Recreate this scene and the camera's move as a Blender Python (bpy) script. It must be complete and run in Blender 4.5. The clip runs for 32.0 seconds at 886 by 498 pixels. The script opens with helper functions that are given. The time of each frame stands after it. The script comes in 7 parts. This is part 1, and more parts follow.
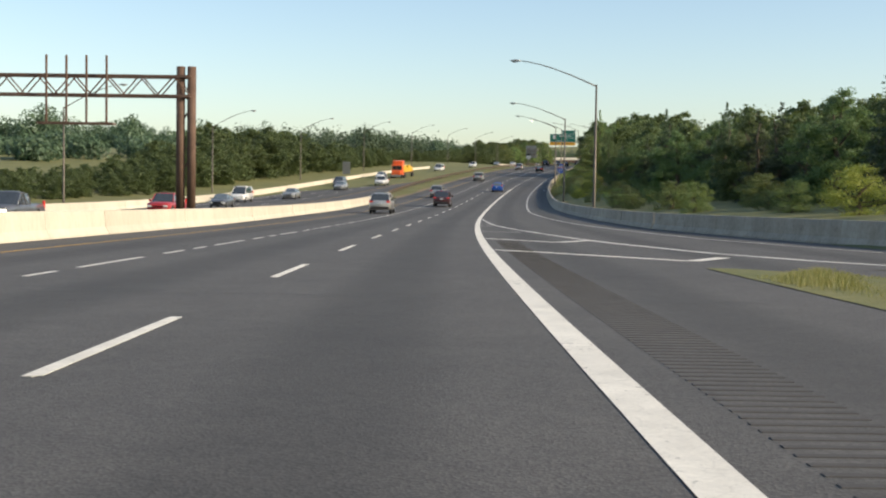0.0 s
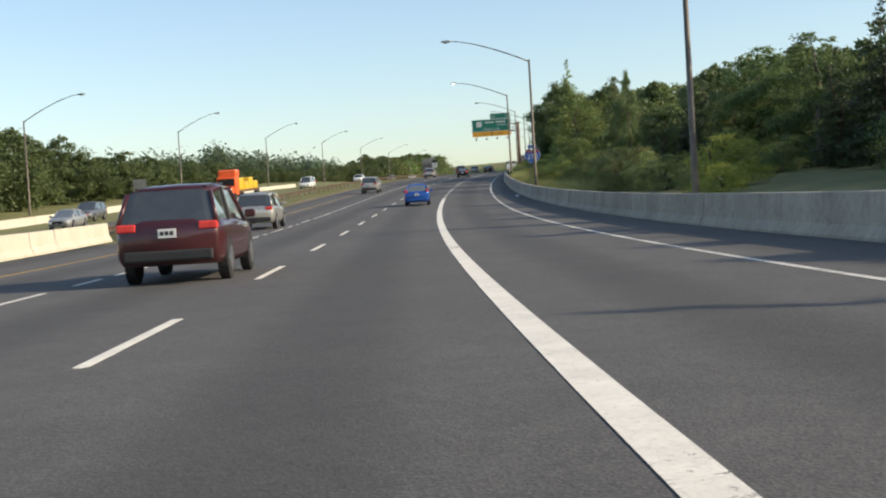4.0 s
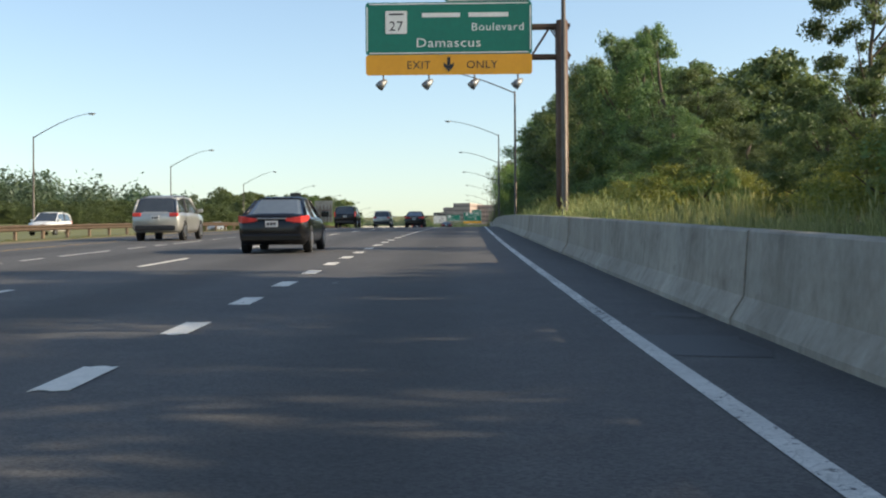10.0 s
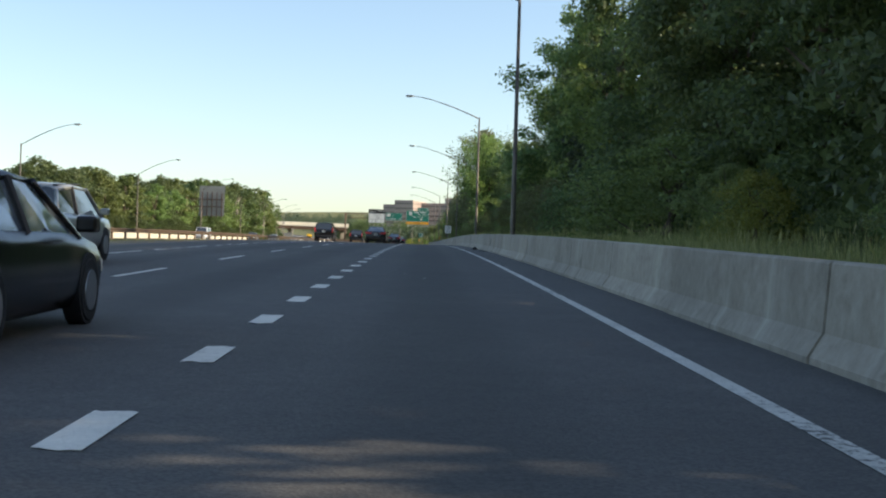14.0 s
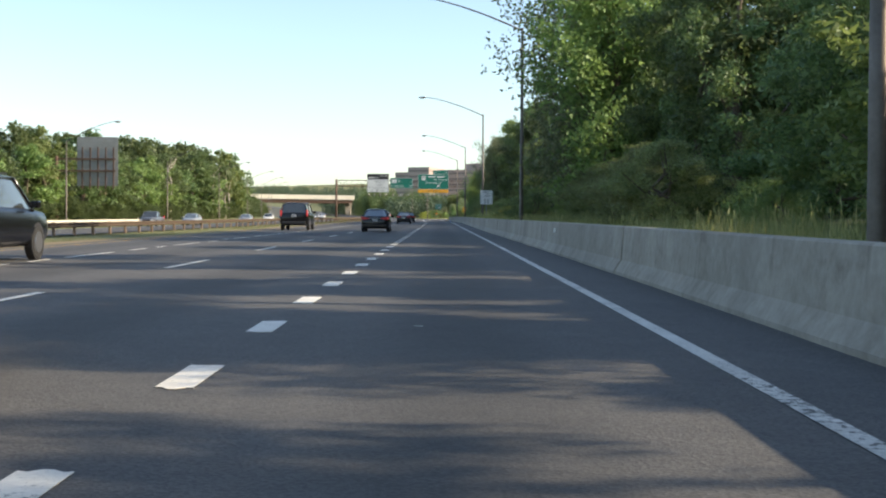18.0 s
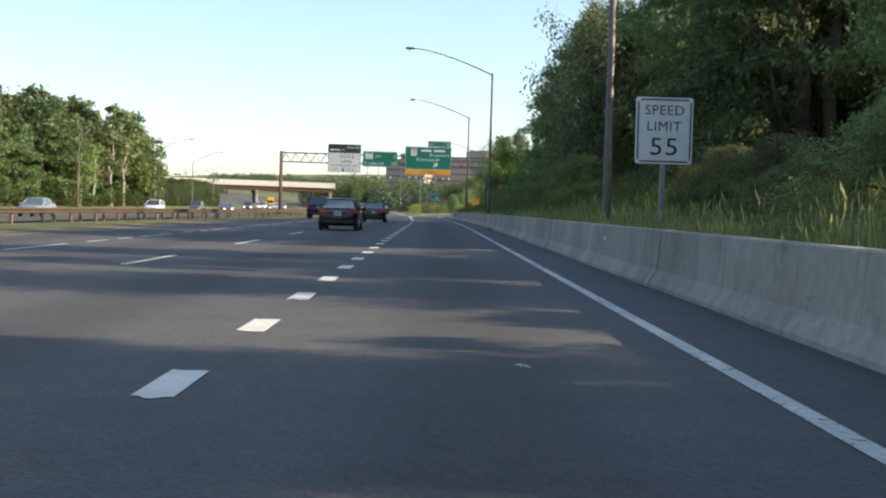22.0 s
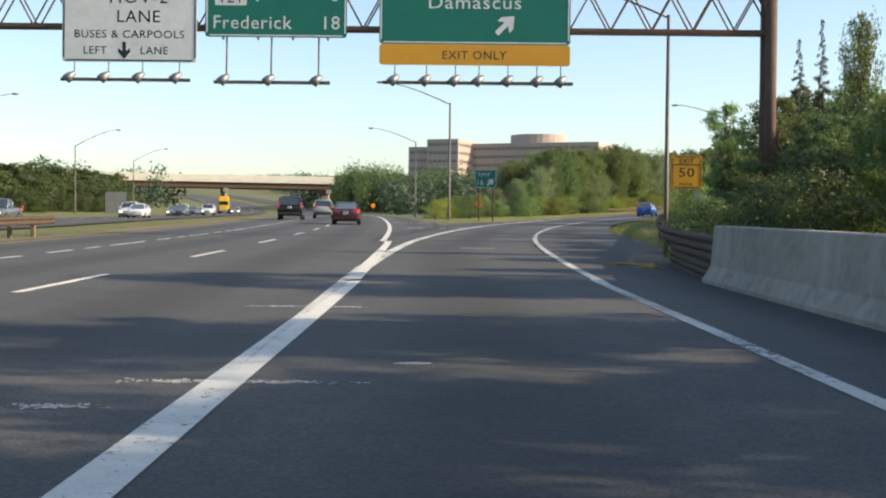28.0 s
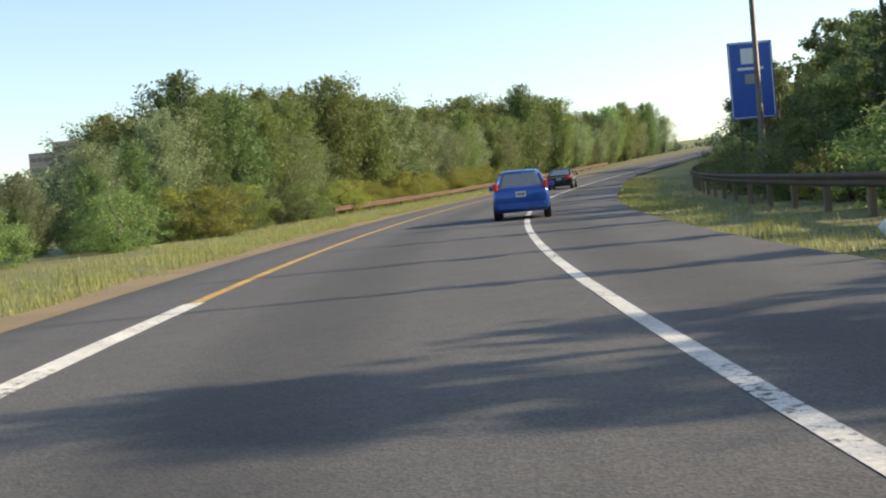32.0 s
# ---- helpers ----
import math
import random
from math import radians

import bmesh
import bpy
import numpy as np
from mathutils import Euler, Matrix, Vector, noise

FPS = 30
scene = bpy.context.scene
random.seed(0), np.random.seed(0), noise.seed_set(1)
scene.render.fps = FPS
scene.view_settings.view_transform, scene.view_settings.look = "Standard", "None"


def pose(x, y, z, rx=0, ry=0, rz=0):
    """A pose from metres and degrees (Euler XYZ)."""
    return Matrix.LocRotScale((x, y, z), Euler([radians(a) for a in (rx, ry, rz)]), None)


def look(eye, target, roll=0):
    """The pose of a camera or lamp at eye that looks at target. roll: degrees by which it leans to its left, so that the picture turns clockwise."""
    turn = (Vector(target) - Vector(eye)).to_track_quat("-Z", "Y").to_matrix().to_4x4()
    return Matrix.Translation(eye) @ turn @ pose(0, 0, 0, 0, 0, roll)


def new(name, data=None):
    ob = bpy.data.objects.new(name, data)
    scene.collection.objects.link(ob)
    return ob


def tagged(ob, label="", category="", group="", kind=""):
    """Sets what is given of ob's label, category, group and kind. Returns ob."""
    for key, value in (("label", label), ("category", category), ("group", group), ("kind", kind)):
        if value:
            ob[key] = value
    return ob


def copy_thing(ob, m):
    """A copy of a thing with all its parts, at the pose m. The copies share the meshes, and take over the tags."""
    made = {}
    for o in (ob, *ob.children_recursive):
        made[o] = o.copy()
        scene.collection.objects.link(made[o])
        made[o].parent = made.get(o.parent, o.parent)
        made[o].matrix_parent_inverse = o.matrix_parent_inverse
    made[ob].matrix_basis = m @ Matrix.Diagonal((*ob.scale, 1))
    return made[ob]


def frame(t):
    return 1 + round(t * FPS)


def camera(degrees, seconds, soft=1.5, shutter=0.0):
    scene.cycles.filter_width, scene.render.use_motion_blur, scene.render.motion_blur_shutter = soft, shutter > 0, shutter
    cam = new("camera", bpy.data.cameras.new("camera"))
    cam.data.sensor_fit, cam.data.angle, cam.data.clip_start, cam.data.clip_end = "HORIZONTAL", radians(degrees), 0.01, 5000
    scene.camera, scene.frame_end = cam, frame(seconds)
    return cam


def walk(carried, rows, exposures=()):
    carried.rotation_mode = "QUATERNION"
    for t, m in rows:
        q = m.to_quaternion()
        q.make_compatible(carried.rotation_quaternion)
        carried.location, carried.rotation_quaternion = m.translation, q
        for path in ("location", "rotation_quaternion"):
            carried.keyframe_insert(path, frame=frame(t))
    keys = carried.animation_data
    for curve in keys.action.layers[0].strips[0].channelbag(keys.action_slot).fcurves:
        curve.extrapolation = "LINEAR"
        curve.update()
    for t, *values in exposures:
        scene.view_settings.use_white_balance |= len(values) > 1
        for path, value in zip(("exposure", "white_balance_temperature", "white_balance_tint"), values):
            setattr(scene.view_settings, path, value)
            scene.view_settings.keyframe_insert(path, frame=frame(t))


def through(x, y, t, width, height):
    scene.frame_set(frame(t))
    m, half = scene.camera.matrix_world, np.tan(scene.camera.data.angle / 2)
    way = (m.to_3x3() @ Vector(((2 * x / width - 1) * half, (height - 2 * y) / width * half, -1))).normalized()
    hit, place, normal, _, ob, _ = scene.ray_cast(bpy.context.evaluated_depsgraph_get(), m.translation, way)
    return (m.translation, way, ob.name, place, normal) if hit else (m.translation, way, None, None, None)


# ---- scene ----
cam = camera(39.76, 32.0, soft=2.1, shutter=0.0)
PATH = [
    (0, (-0.761, -19.907, 1.381), (-1.144, 0.068, 0.459), 0.93),
    (0.5, (-1.119, -5.580, 1.194), (-1.314, 14.398, 0.278), 0.78),
    (1, (-1.386, 8.730, 1.022), (-1.499, 28.708, 0.100), 1.29),
    (1.5, (-1.569, 23.006, 0.871), (-1.568, 42.987, -0.003), 0.89),
    (2, (-1.668, 37.221, 0.746), (-1.614, 57.201, -0.153), -0.27),
    (2.5, (-1.627, 51.404, 0.654), (-1.301, 71.384, -0.186), -2.33),
    (3, (-1.403, 65.576, 0.603), (-0.781, 85.554, -0.116), -2.98),
    (3.5, (-0.981, 79.738, 0.601), (-0.046, 99.703, -0.116), -4.17),
    (4, (-0.291, 93.909, 0.660), (1.079, 113.855, 0.142), -3.49),
    (4.5, (0.663, 108.096, 0.787), (2.278, 128.027, 0.412), -2.91),
    (6.5, (6.048, 164.885, 2.124), (8.572, 184.725, 2.070), 1.74),
    (7, (7.614, 179.054, 2.658), (10.085, 198.900, 2.860), 2.50),
    (7.5, (9.185, 193.139, 3.256), (11.606, 212.991, 3.422), 2.39),
    (8, (10.802, 207.117, 3.896), (13.223, 226.967, 4.232), 2.16),
    (8.5, (12.357, 221.032, 4.568), (14.734, 240.887, 4.909), 1.11),
    (9, (14.008, 234.808, 5.252), (16.487, 254.650, 5.621), -0.18),
    (9.5, (15.698, 248.515, 5.937), (18.326, 268.338, 6.307), -0.64),
    (10, (17.377, 262.032, 6.609), (20.139, 281.838, 6.901), -0.41),
    (10.5, (19.166, 275.313, 7.256), (22.047, 295.101, 7.631), -0.05),
    (11, (20.934, 288.416, 7.879), (23.925, 308.187, 8.271), -0.09),
    (11.5, (22.724, 301.397, 8.477), (25.857, 321.147, 8.809), -0.11),
    (12, (24.556, 314.278, 9.050), (27.847, 334.004, 9.274), -0.22),
    (12.5, (26.584, 327.078, 9.600), (29.980, 346.786, 9.867), 0.30),
    (13, (28.683, 339.872, 10.129), (32.140, 359.569, 10.388), 0.72),
    (13.5, (30.881, 352.685, 10.637), (34.477, 372.357, 10.911), 1.32),
    (15.5, (40.015, 404.101, 12.424), (43.764, 423.746, 12.430), 2.72),
    (16, (42.298, 417.096, 12.805), (45.877, 436.772, 12.566), 2.93),
    (16.5, (44.495, 429.931, 13.152), (48.018, 449.617, 12.933), 2.65),
    (17, (46.607, 442.560, 13.467), (50.040, 462.259, 13.092), 2.27),
    (17.5, (48.661, 455.084, 13.753), (52.023, 474.798, 13.488), 1.20),
    (18, (50.655, 467.377, 14.012), (54.088, 487.079, 13.806), 0.35),
    (18.5, (52.680, 479.747, 14.255), (56.173, 499.436, 13.907), 0.81),
    (19, (54.725, 492.098, 14.482), (58.247, 511.782, 14.136), 0.72),
    (19.5, (56.817, 504.428, 14.698), (60.402, 524.100, 14.278), 1.14),
    (20, (58.948, 516.829, 14.909), (62.549, 536.499, 14.552), 1.01),
    (20.5, (61.122, 529.387, 15.119), (64.682, 549.063, 14.703), 1.12),
    (21, (63.300, 542.002, 15.330), (66.878, 561.675, 14.942), 1.27),
    (21.5, (65.473, 554.674, 15.543), (69.028, 574.352, 15.203), 1.48),
    (22, (67.636, 567.395, 15.760), (71.147, 587.081, 15.458), 1.68),
    (22.5, (69.770, 579.994, 15.979), (73.241, 599.689, 15.695), 1.44),
    (23, (71.868, 592.580, 16.201), (75.331, 612.275, 15.840), 1.21),
    (23.5, (73.946, 605.153, 16.425), (77.386, 624.853, 16.166), 1.37),
    (24, (75.997, 617.648, 16.646), (79.407, 637.352, 16.338), 1.09),
    (24.5, (78.016, 630.035, 16.862), (81.436, 649.737, 16.465), 1.15),
    (26.5, (85.919, 679.016, 17.645), (89.249, 698.736, 17.382), 2.11),
    (27, (87.784, 691.055, 17.825), (90.888, 710.810, 17.487), 2.61),
    (27.5, (89.556, 703.094, 18.006), (92.603, 722.859, 17.713), 1.93),
    (28, (91.339, 715.264, 18.198), (94.297, 735.042, 17.907), 0.61),
    (28.5, (93.363, 727.741, 18.406), (96.376, 747.510, 18.081), -3.04),
    (29, (95.523, 740.152, 18.627), (98.961, 759.850, 18.205), -7.26),
    (29.5, (97.806, 752.517, 18.861), (101.971, 772.074, 18.463), -9.88),
    (30, (100.542, 764.737, 19.106), (105.524, 784.102, 18.688), -10.54),
    (30.5, (103.794, 776.848, 19.361), (109.593, 795.984, 18.905), -9.98),
    (31, (107.448, 788.804, 19.625), (114.014, 807.687, 19.051), -8.44),
    (31.5, (111.490, 800.397, 19.894), (118.771, 819.016, 19.342), -5.89),
    (32, (115.928, 811.869, 20.173), (123.880, 830.215, 19.724), -4.87),
]
walk(cam, [(t, look(eye, target, roll)) for t, eye, target, roll in PATH], [(0, 0.62, 6850, 10), (5, 0.72, 6850, 10), (9, 0.8, 6850, 10), (14, 0.92, 6850, 10), (17, 1.15, 6800, 10), (23, 1.1, 6800, 10), (28, 0.92, 6850, 10), (29.5, 0.98, 7050, 10), (32, 1.02, 7050, 10)])

# ---- world, sun ----
SUN_TURN, SUN_HEIGHT = -16.0, 25.0  # degrees from +x towards +y, and over the horizon
world = bpy.data.worlds.new("world")
scene.world = world
world.use_nodes = True
sky = world.node_tree.nodes.new("ShaderNodeTexSky")
sky.sky_type, sky.sun_disc = "NISHITA", False
sky.sun_elevation, sky.sun_rotation = radians(SUN_HEIGHT), radians(90 - SUN_TURN)
sky.air_density, sky.dust_density, sky.ozone_density = 1.0, 1.0, 1.9
back = world.node_tree.nodes["Background"]
back.inputs["Strength"].default_value = 0.13
world.node_tree.links.new(sky.outputs["Color"], back.inputs["Color"])
sun = new("sun", bpy.data.lights.new("sun", "SUN"))
sun.data.energy, sun.data.angle, sun.data.color = 3.8, radians(0.6), (1.0, 0.87, 0.68)
to_sun = Vector((math.cos(radians(SUN_HEIGHT)) * math.cos(radians(SUN_TURN)), math.cos(radians(SUN_HEIGHT)) * math.sin(radians(SUN_TURN)), math.sin(radians(SUN_HEIGHT))))
sun.rotation_euler = to_sun.to_track_quat("Z", "Y").to_euler()

# ---- the lines of the roads: distance along, offset to the right, height over the road ----
TURNS = [1.5, 0.68, -0.33, -1.23, -2.06, -2.96, -3.99, -5.13, -6.34, -7.51, -8.5, -9.18, -9.54, -9.7, -9.76, -9.78, -9.77, -9.74, -9.71, -9.65, -9.59, -9.55, -9.58, -9.27, -8.2, -7.84, -10.54, -15.81, -21.3, -26.15, -30.63, -34.82, -38.74, -42.53, -45.35]
SLOPES = [-1.36, -1.14, -0.75, -0.11, 0.84, 2.06, 3.33, 4.34, 4.89, 4.97, 4.75, 4.4, 4.02, 3.6, 3.12, 2.61, 2.14, 1.8, 1.65, 1.65, 1.72, 1.77, 1.69, 1.52, 1.46, 1.65, 1.91, 2.08, 2.27, 2.63, 3.18, 3.87, 4.64, 5.44, 6.05]
MAIN_TURNS = [-8.55, -7.52, -5.28, -4.23, -2.99, -1.7, -0.33, 1.12, 2.64, 4.2, 5.77]
MAIN_SLOPES = [1.6, 1.7, 2.09, 1.59, 1.51, 1.84, 2.35, 2.85, 3.24, 3.5, 3.67]


class Line:
    """A road's reference line: place(s, u, h) gives the point s metres along it, u to its right, h over it."""

    def __init__(self, s, x, y, z, turn):
        self.s, self.x, self.y, self.z, self.turn = s, x, y, z, turn

    def place(self, s, u=0.0, h=0.0):
        a = float(np.interp(s, self.s, self.turn))
        return Vector((float(np.interp(s, self.s, self.x)) + u * math.cos(a), float(np.interp(s, self.s, self.y)) + u * math.sin(a), float(np.interp(s, self.s, self.z)) + h))

    def heading(self, s):
        return float(np.interp(s, self.s, self.turn))

    def stand(self, s, u=0.0, h=0.0, turn=0.0):
        return Matrix.Translation(self.place(s, u, h)) @ Matrix.Rotation(self.heading(s) + radians(turn), 4, "Z")


def integrate(s, turn, slope, start):
    mid_t, mid_g, d = (turn[1:] + turn[:-1]) / 2, (slope[1:] + slope[:-1]) / 2, np.diff(s)
    x, y, z = (start[n] + np.r_[0, np.cumsum(v * d)] for n, v in enumerate((-np.sin(mid_t), np.cos(mid_t), mid_g)))
    return x, y, z


def make_lines():
    s = np.arange(-300, 1081, 2.0)
    knots = -20 + 30.0 * np.arange(len(TURNS))
    turn, slope = np.radians(np.interp(s, knots, TURNS)), np.interp(s, knots, SLOPES) / 100
    x, y, z = integrate(s, turn, slope, (0, 0, 0))
    o = int(np.argmin(abs(s)))
    x, y, z = x - x[o], y - y[o], z - z[o]
    ramp = Line(s, x, y, z, turn)
    keep = s <= 690
    s2 = np.arange(690, 2600, 3.0)
    knots = 690 + 60.0 * np.arange(len(MAIN_TURNS))
    turn2, slope2 = np.radians(np.interp(s2, knots, MAIN_TURNS)), np.interp(s2, knots, MAIN_SLOPES) / 100
    x2, y2, z2 = integrate(s2, turn2, slope2, tuple(ramp.place(690)))
    join = lambda a, b: np.r_[a[keep], b[1:]]  # noqa: E731
    return ramp, Line(join(s, s2), join(x, x2), join(y, y2), join(z, z2), join(turn, turn2))


RAMP, MAIN = make_lines()


def cross_fall(u):
    """The far carriageway lies a little lower than the near one."""
    return float(np.interp(u, [-37, -12], [-0.5, 0.0]))


def smooth(x, a, b):
    t = np.clip((x - a) / (b - a), 0, 1)
    return t * t * (3 - 2 * t)


def ground_height(x, y):
    """The height of the ground sheet, under the roads and beside them."""
    s = np.interp(y, MAIN.y, MAIN.s)
    u = x - np.interp(y, MAIN.y, MAIN.x)
    z = np.interp(s, MAIN.s, MAIN.z)
    edge = np.interp(s, [-300, -60, -20, 0, 20, 35, 48, 80, 113, 150, 190, 230, 270, 430, 560, 650, 742], [170, 47, 26.5, 17.2, 13.2, 11.3, 9.7, 8.6, 7.2, 6.9, 6.25, 5.8, 5.15, 5.05, 4.9, 5.2, 5.7])
    left = np.interp(u, [-400, -120, -60, -39, -37, -12, 0], [6, 3, 0.6, -0.4, -0.62, -0.12, -0.12])
    right = np.interp(u - edge, [0, 0.9, 1.5, 4, 10, 40, 120, 400], [-0.12, -0.12, 0.35, 0.7, 1.2, 2.5, 5, 12])
    island = 0.10 * smooth(s, 8, -2) * smooth(u, 4.0, 5.0) * (1 - smooth(u, edge - 9, edge - 7))
    side = np.where(u < 0, left, right + island)
    split = smooth(s, 725, 750)
    gore = np.interp(u, [-400, -120, -60, -39, -37, -12, 40, 120, 400], [6, 3, 0.6, -0.4, -0.62, -0.12, -0.12, 3, 12])
    z = z + side * (1 - split) + gore * split
    d2 = (x[..., None] - RAMP.x[None, 510:]) ** 2 + (y[..., None] - RAMP.y[None, 510:]) ** 2 if np.ndim(x) else (x - RAMP.x[510:]) ** 2 + (y - RAMP.y[510:]) ** 2
    k = d2.argmin(-1)
    dist = np.sqrt(d2.min(-1))
    near = smooth(dist, 26, 9) * smooth(s, 735, 760)
    return z * (1 - near) + (RAMP.z[510 + k] - 0.12) * near


def ground_at(p):
    return float(ground_height(np.float64(p[0]), np.float64(p[1])))


# ---- materials ----
def link(tree, a, b):
    tree.links.new(a, b)


def node(tree, kind, **values):
    n = tree.nodes.new(kind)
    for key, value in values.items():
        n.inputs[key.replace("_", " ")].default_value = value
    return n


def surface(name, low, high, rough=0.8, coarse=0.3, fine=12.0, bump=0.15, metal=0.0, spread=0.0, stretch=(1, 1, 1), glow=0.0, coat=0.0, local=False):
    """A procedural material: two colours mixed by noise at two scales, with grain in the relief and, with spread, a change from object to object."""
    m = bpy.data.materials.new(name)
    m.use_nodes = True
    t = m.node_tree
    p = t.nodes["Principled BSDF"]
    if local:
        place = t.nodes.new("ShaderNodeTexCoord").outputs["Object"]
    else:
        place = t.nodes.new("ShaderNodeNewGeometry").outputs["Position"]
    scale = t.nodes.new("ShaderNodeVectorMath")
    scale.operation = "MULTIPLY"
    scale.inputs[1].default_value = stretch
    link(t, place, scale.inputs[0])
    big, small = node(t, "ShaderNodeTexNoise", Scale=coarse, Detail=4.0, Roughness=0.6), node(t, "ShaderNodeTexNoise", Scale=fine, Detail=5.0, Roughness=0.7)
    for n in (big, small):
        link(t, scale.outputs[0], n.inputs["Vector"])
    add = t.nodes.new("ShaderNodeMath")
    add.operation = "ADD"
    link(t, big.outputs["Fac"], add.inputs[0])
    link(t, small.outputs["Fac"], add.inputs[1])
    fit = t.nodes.new("ShaderNodeMapRange")
    fit.inputs["From Min"].default_value, fit.inputs["From Max"].default_value = 0.65, 1.35
    link(t, add.outputs[0], fit.inputs["Value"])
    mix = t.nodes.new("ShaderNodeMix")
    mix.data_type = "RGBA"
    mix.inputs["A"].default_value, mix.inputs["B"].default_value = (*low, 1), (*high, 1)
    link(t, fit.outputs["Result"], mix.inputs["Factor"])
    colour = mix.outputs["Result"]
    if spread:
        info = t.nodes.new("ShaderNodeObjectInfo")
        shift = t.nodes.new("ShaderNodeMapRange")
        shift.inputs["To Min"].default_value, shift.inputs["To Max"].default_value = 1 - spread, 1 + spread
        link(t, info.outputs["Random"], shift.inputs["Value"])
        hsv = t.nodes.new("ShaderNodeHueSaturation")
        link(t, shift.outputs["Result"], hsv.inputs["Value"])
        link(t, colour, hsv.inputs["Color"])
        colour = hsv.outputs["Color"]
    link(t, colour, p.inputs["Base Color"])
    p.inputs["Roughness"].default_value, p.inputs["Metallic"].default_value = rough, metal
    p.inputs["Coat Weight"].default_value = coat
    p.inputs["Coat Roughness"].default_value = 0.05
    if bump:
        b = t.nodes.new("ShaderNodeBump")
        b.inputs["Strength"].default_value, b.inputs["Distance"].default_value = bump, 0.02
        link(t, small.outputs["Fac"], b.inputs["Height"])
        link(t, b.outputs["Normal"], p.inputs["Normal"])
    if glow:
        p.inputs["Emission Color"].default_value, p.inputs["Emission Strength"].default_value = (*high, 1), glow
    return m


def asphalt_material(name, low, high):
    """Asphalt with oil-dark lane middles, paler wheel tracks, stains, cracks and bright grit. The mesh attribute "across" holds metres across the road."""
    m = surface(name, low, high, rough=0.85, coarse=0.12, fine=3.0, bump=0.0)
    t = m.node_tree
    p = t.nodes["Principled BSDF"]
    colour = p.inputs["Base Color"].links[0].from_socket
    pos = t.nodes.new("ShaderNodeNewGeometry").outputs["Position"]
    att = t.nodes.new("ShaderNodeAttribute")
    att.attribute_name = "across"
    lane = t.nodes.new("ShaderNodeMath")
    lane.operation = "MULTIPLY"
    lane.inputs[1].default_value = 2 * math.pi / LANE_WIDTH
    link(t, att.outputs["Fac"], lane.inputs[0])
    wave = t.nodes.new("ShaderNodeMath")
    wave.operation = "COSINE"
    link(t, lane.outputs[0], wave.inputs[0])
    band = t.nodes.new("ShaderNodeMapRange")
    band.interpolation_type = "SMOOTHSTEP"
    band.inputs["From Min"].default_value, band.inputs["From Max"].default_value = -1.05, 0.1
    band.inputs["To Min"].default_value, band.inputs["To Max"].default_value = 0.70, 1.03
    link(t, wave.outputs[0], band.inputs["Value"])
    grit = node(t, "ShaderNodeTexVoronoi", Scale=60.0)
    link(t, pos, grit.inputs["Vector"])
    chips = t.nodes.new("ShaderNodeMapRange")
    chips.inputs["From Min"].default_value, chips.inputs["From Max"].default_value = 0.0, 1.0
    chips.inputs["To Min"].default_value, chips.inputs["To Max"].default_value = 0.68, 1.36
    sep = t.nodes.new("ShaderNodeSeparateColor")
    link(t, grit.outputs["Color"], sep.inputs[0])
    link(t, sep.outputs[0], chips.inputs["Value"])
    cracks = node(t, "ShaderNodeTexNoise", Scale=0.8, Detail=8.0, Roughness=0.75)
    link(t, pos, cracks.inputs["Vector"])
    tone = t.nodes.new("ShaderNodeMapRange")
    tone.inputs["From Min"].default_value, tone.inputs["From Max"].default_value = 0.3, 0.7
    tone.inputs["To Min"].default_value, tone.inputs["To Max"].default_value = 0.86, 1.12
    link(t, cracks.outputs["Fac"], tone.inputs["Value"])
    value = band.outputs["Result"]
    for other in (chips.outputs["Result"], tone.outputs["Result"]):
        mul = t.nodes.new("ShaderNodeMath")
        mul.operation = "MULTIPLY"
        link(t, value, mul.inputs[0])
        link(t, other, mul.inputs[1])
        value = mul.outputs[0]
    hsv = t.nodes.new("ShaderNodeHueSaturation")
    link(t, colour, hsv.inputs["Color"])
    link(t, value, hsv.inputs["Value"])
    link(t, hsv.outputs["Color"], p.inputs["Base Color"])
    b = t.nodes.new("ShaderNodeBump")
    b.inputs["Strength"].default_value, b.inputs["Distance"].default_value = 0.3, 0.008
    link(t, grit.outputs["Distance"], b.inputs["Height"])
    link(t, b.outputs["Normal"], p.inputs["Normal"])
    return m


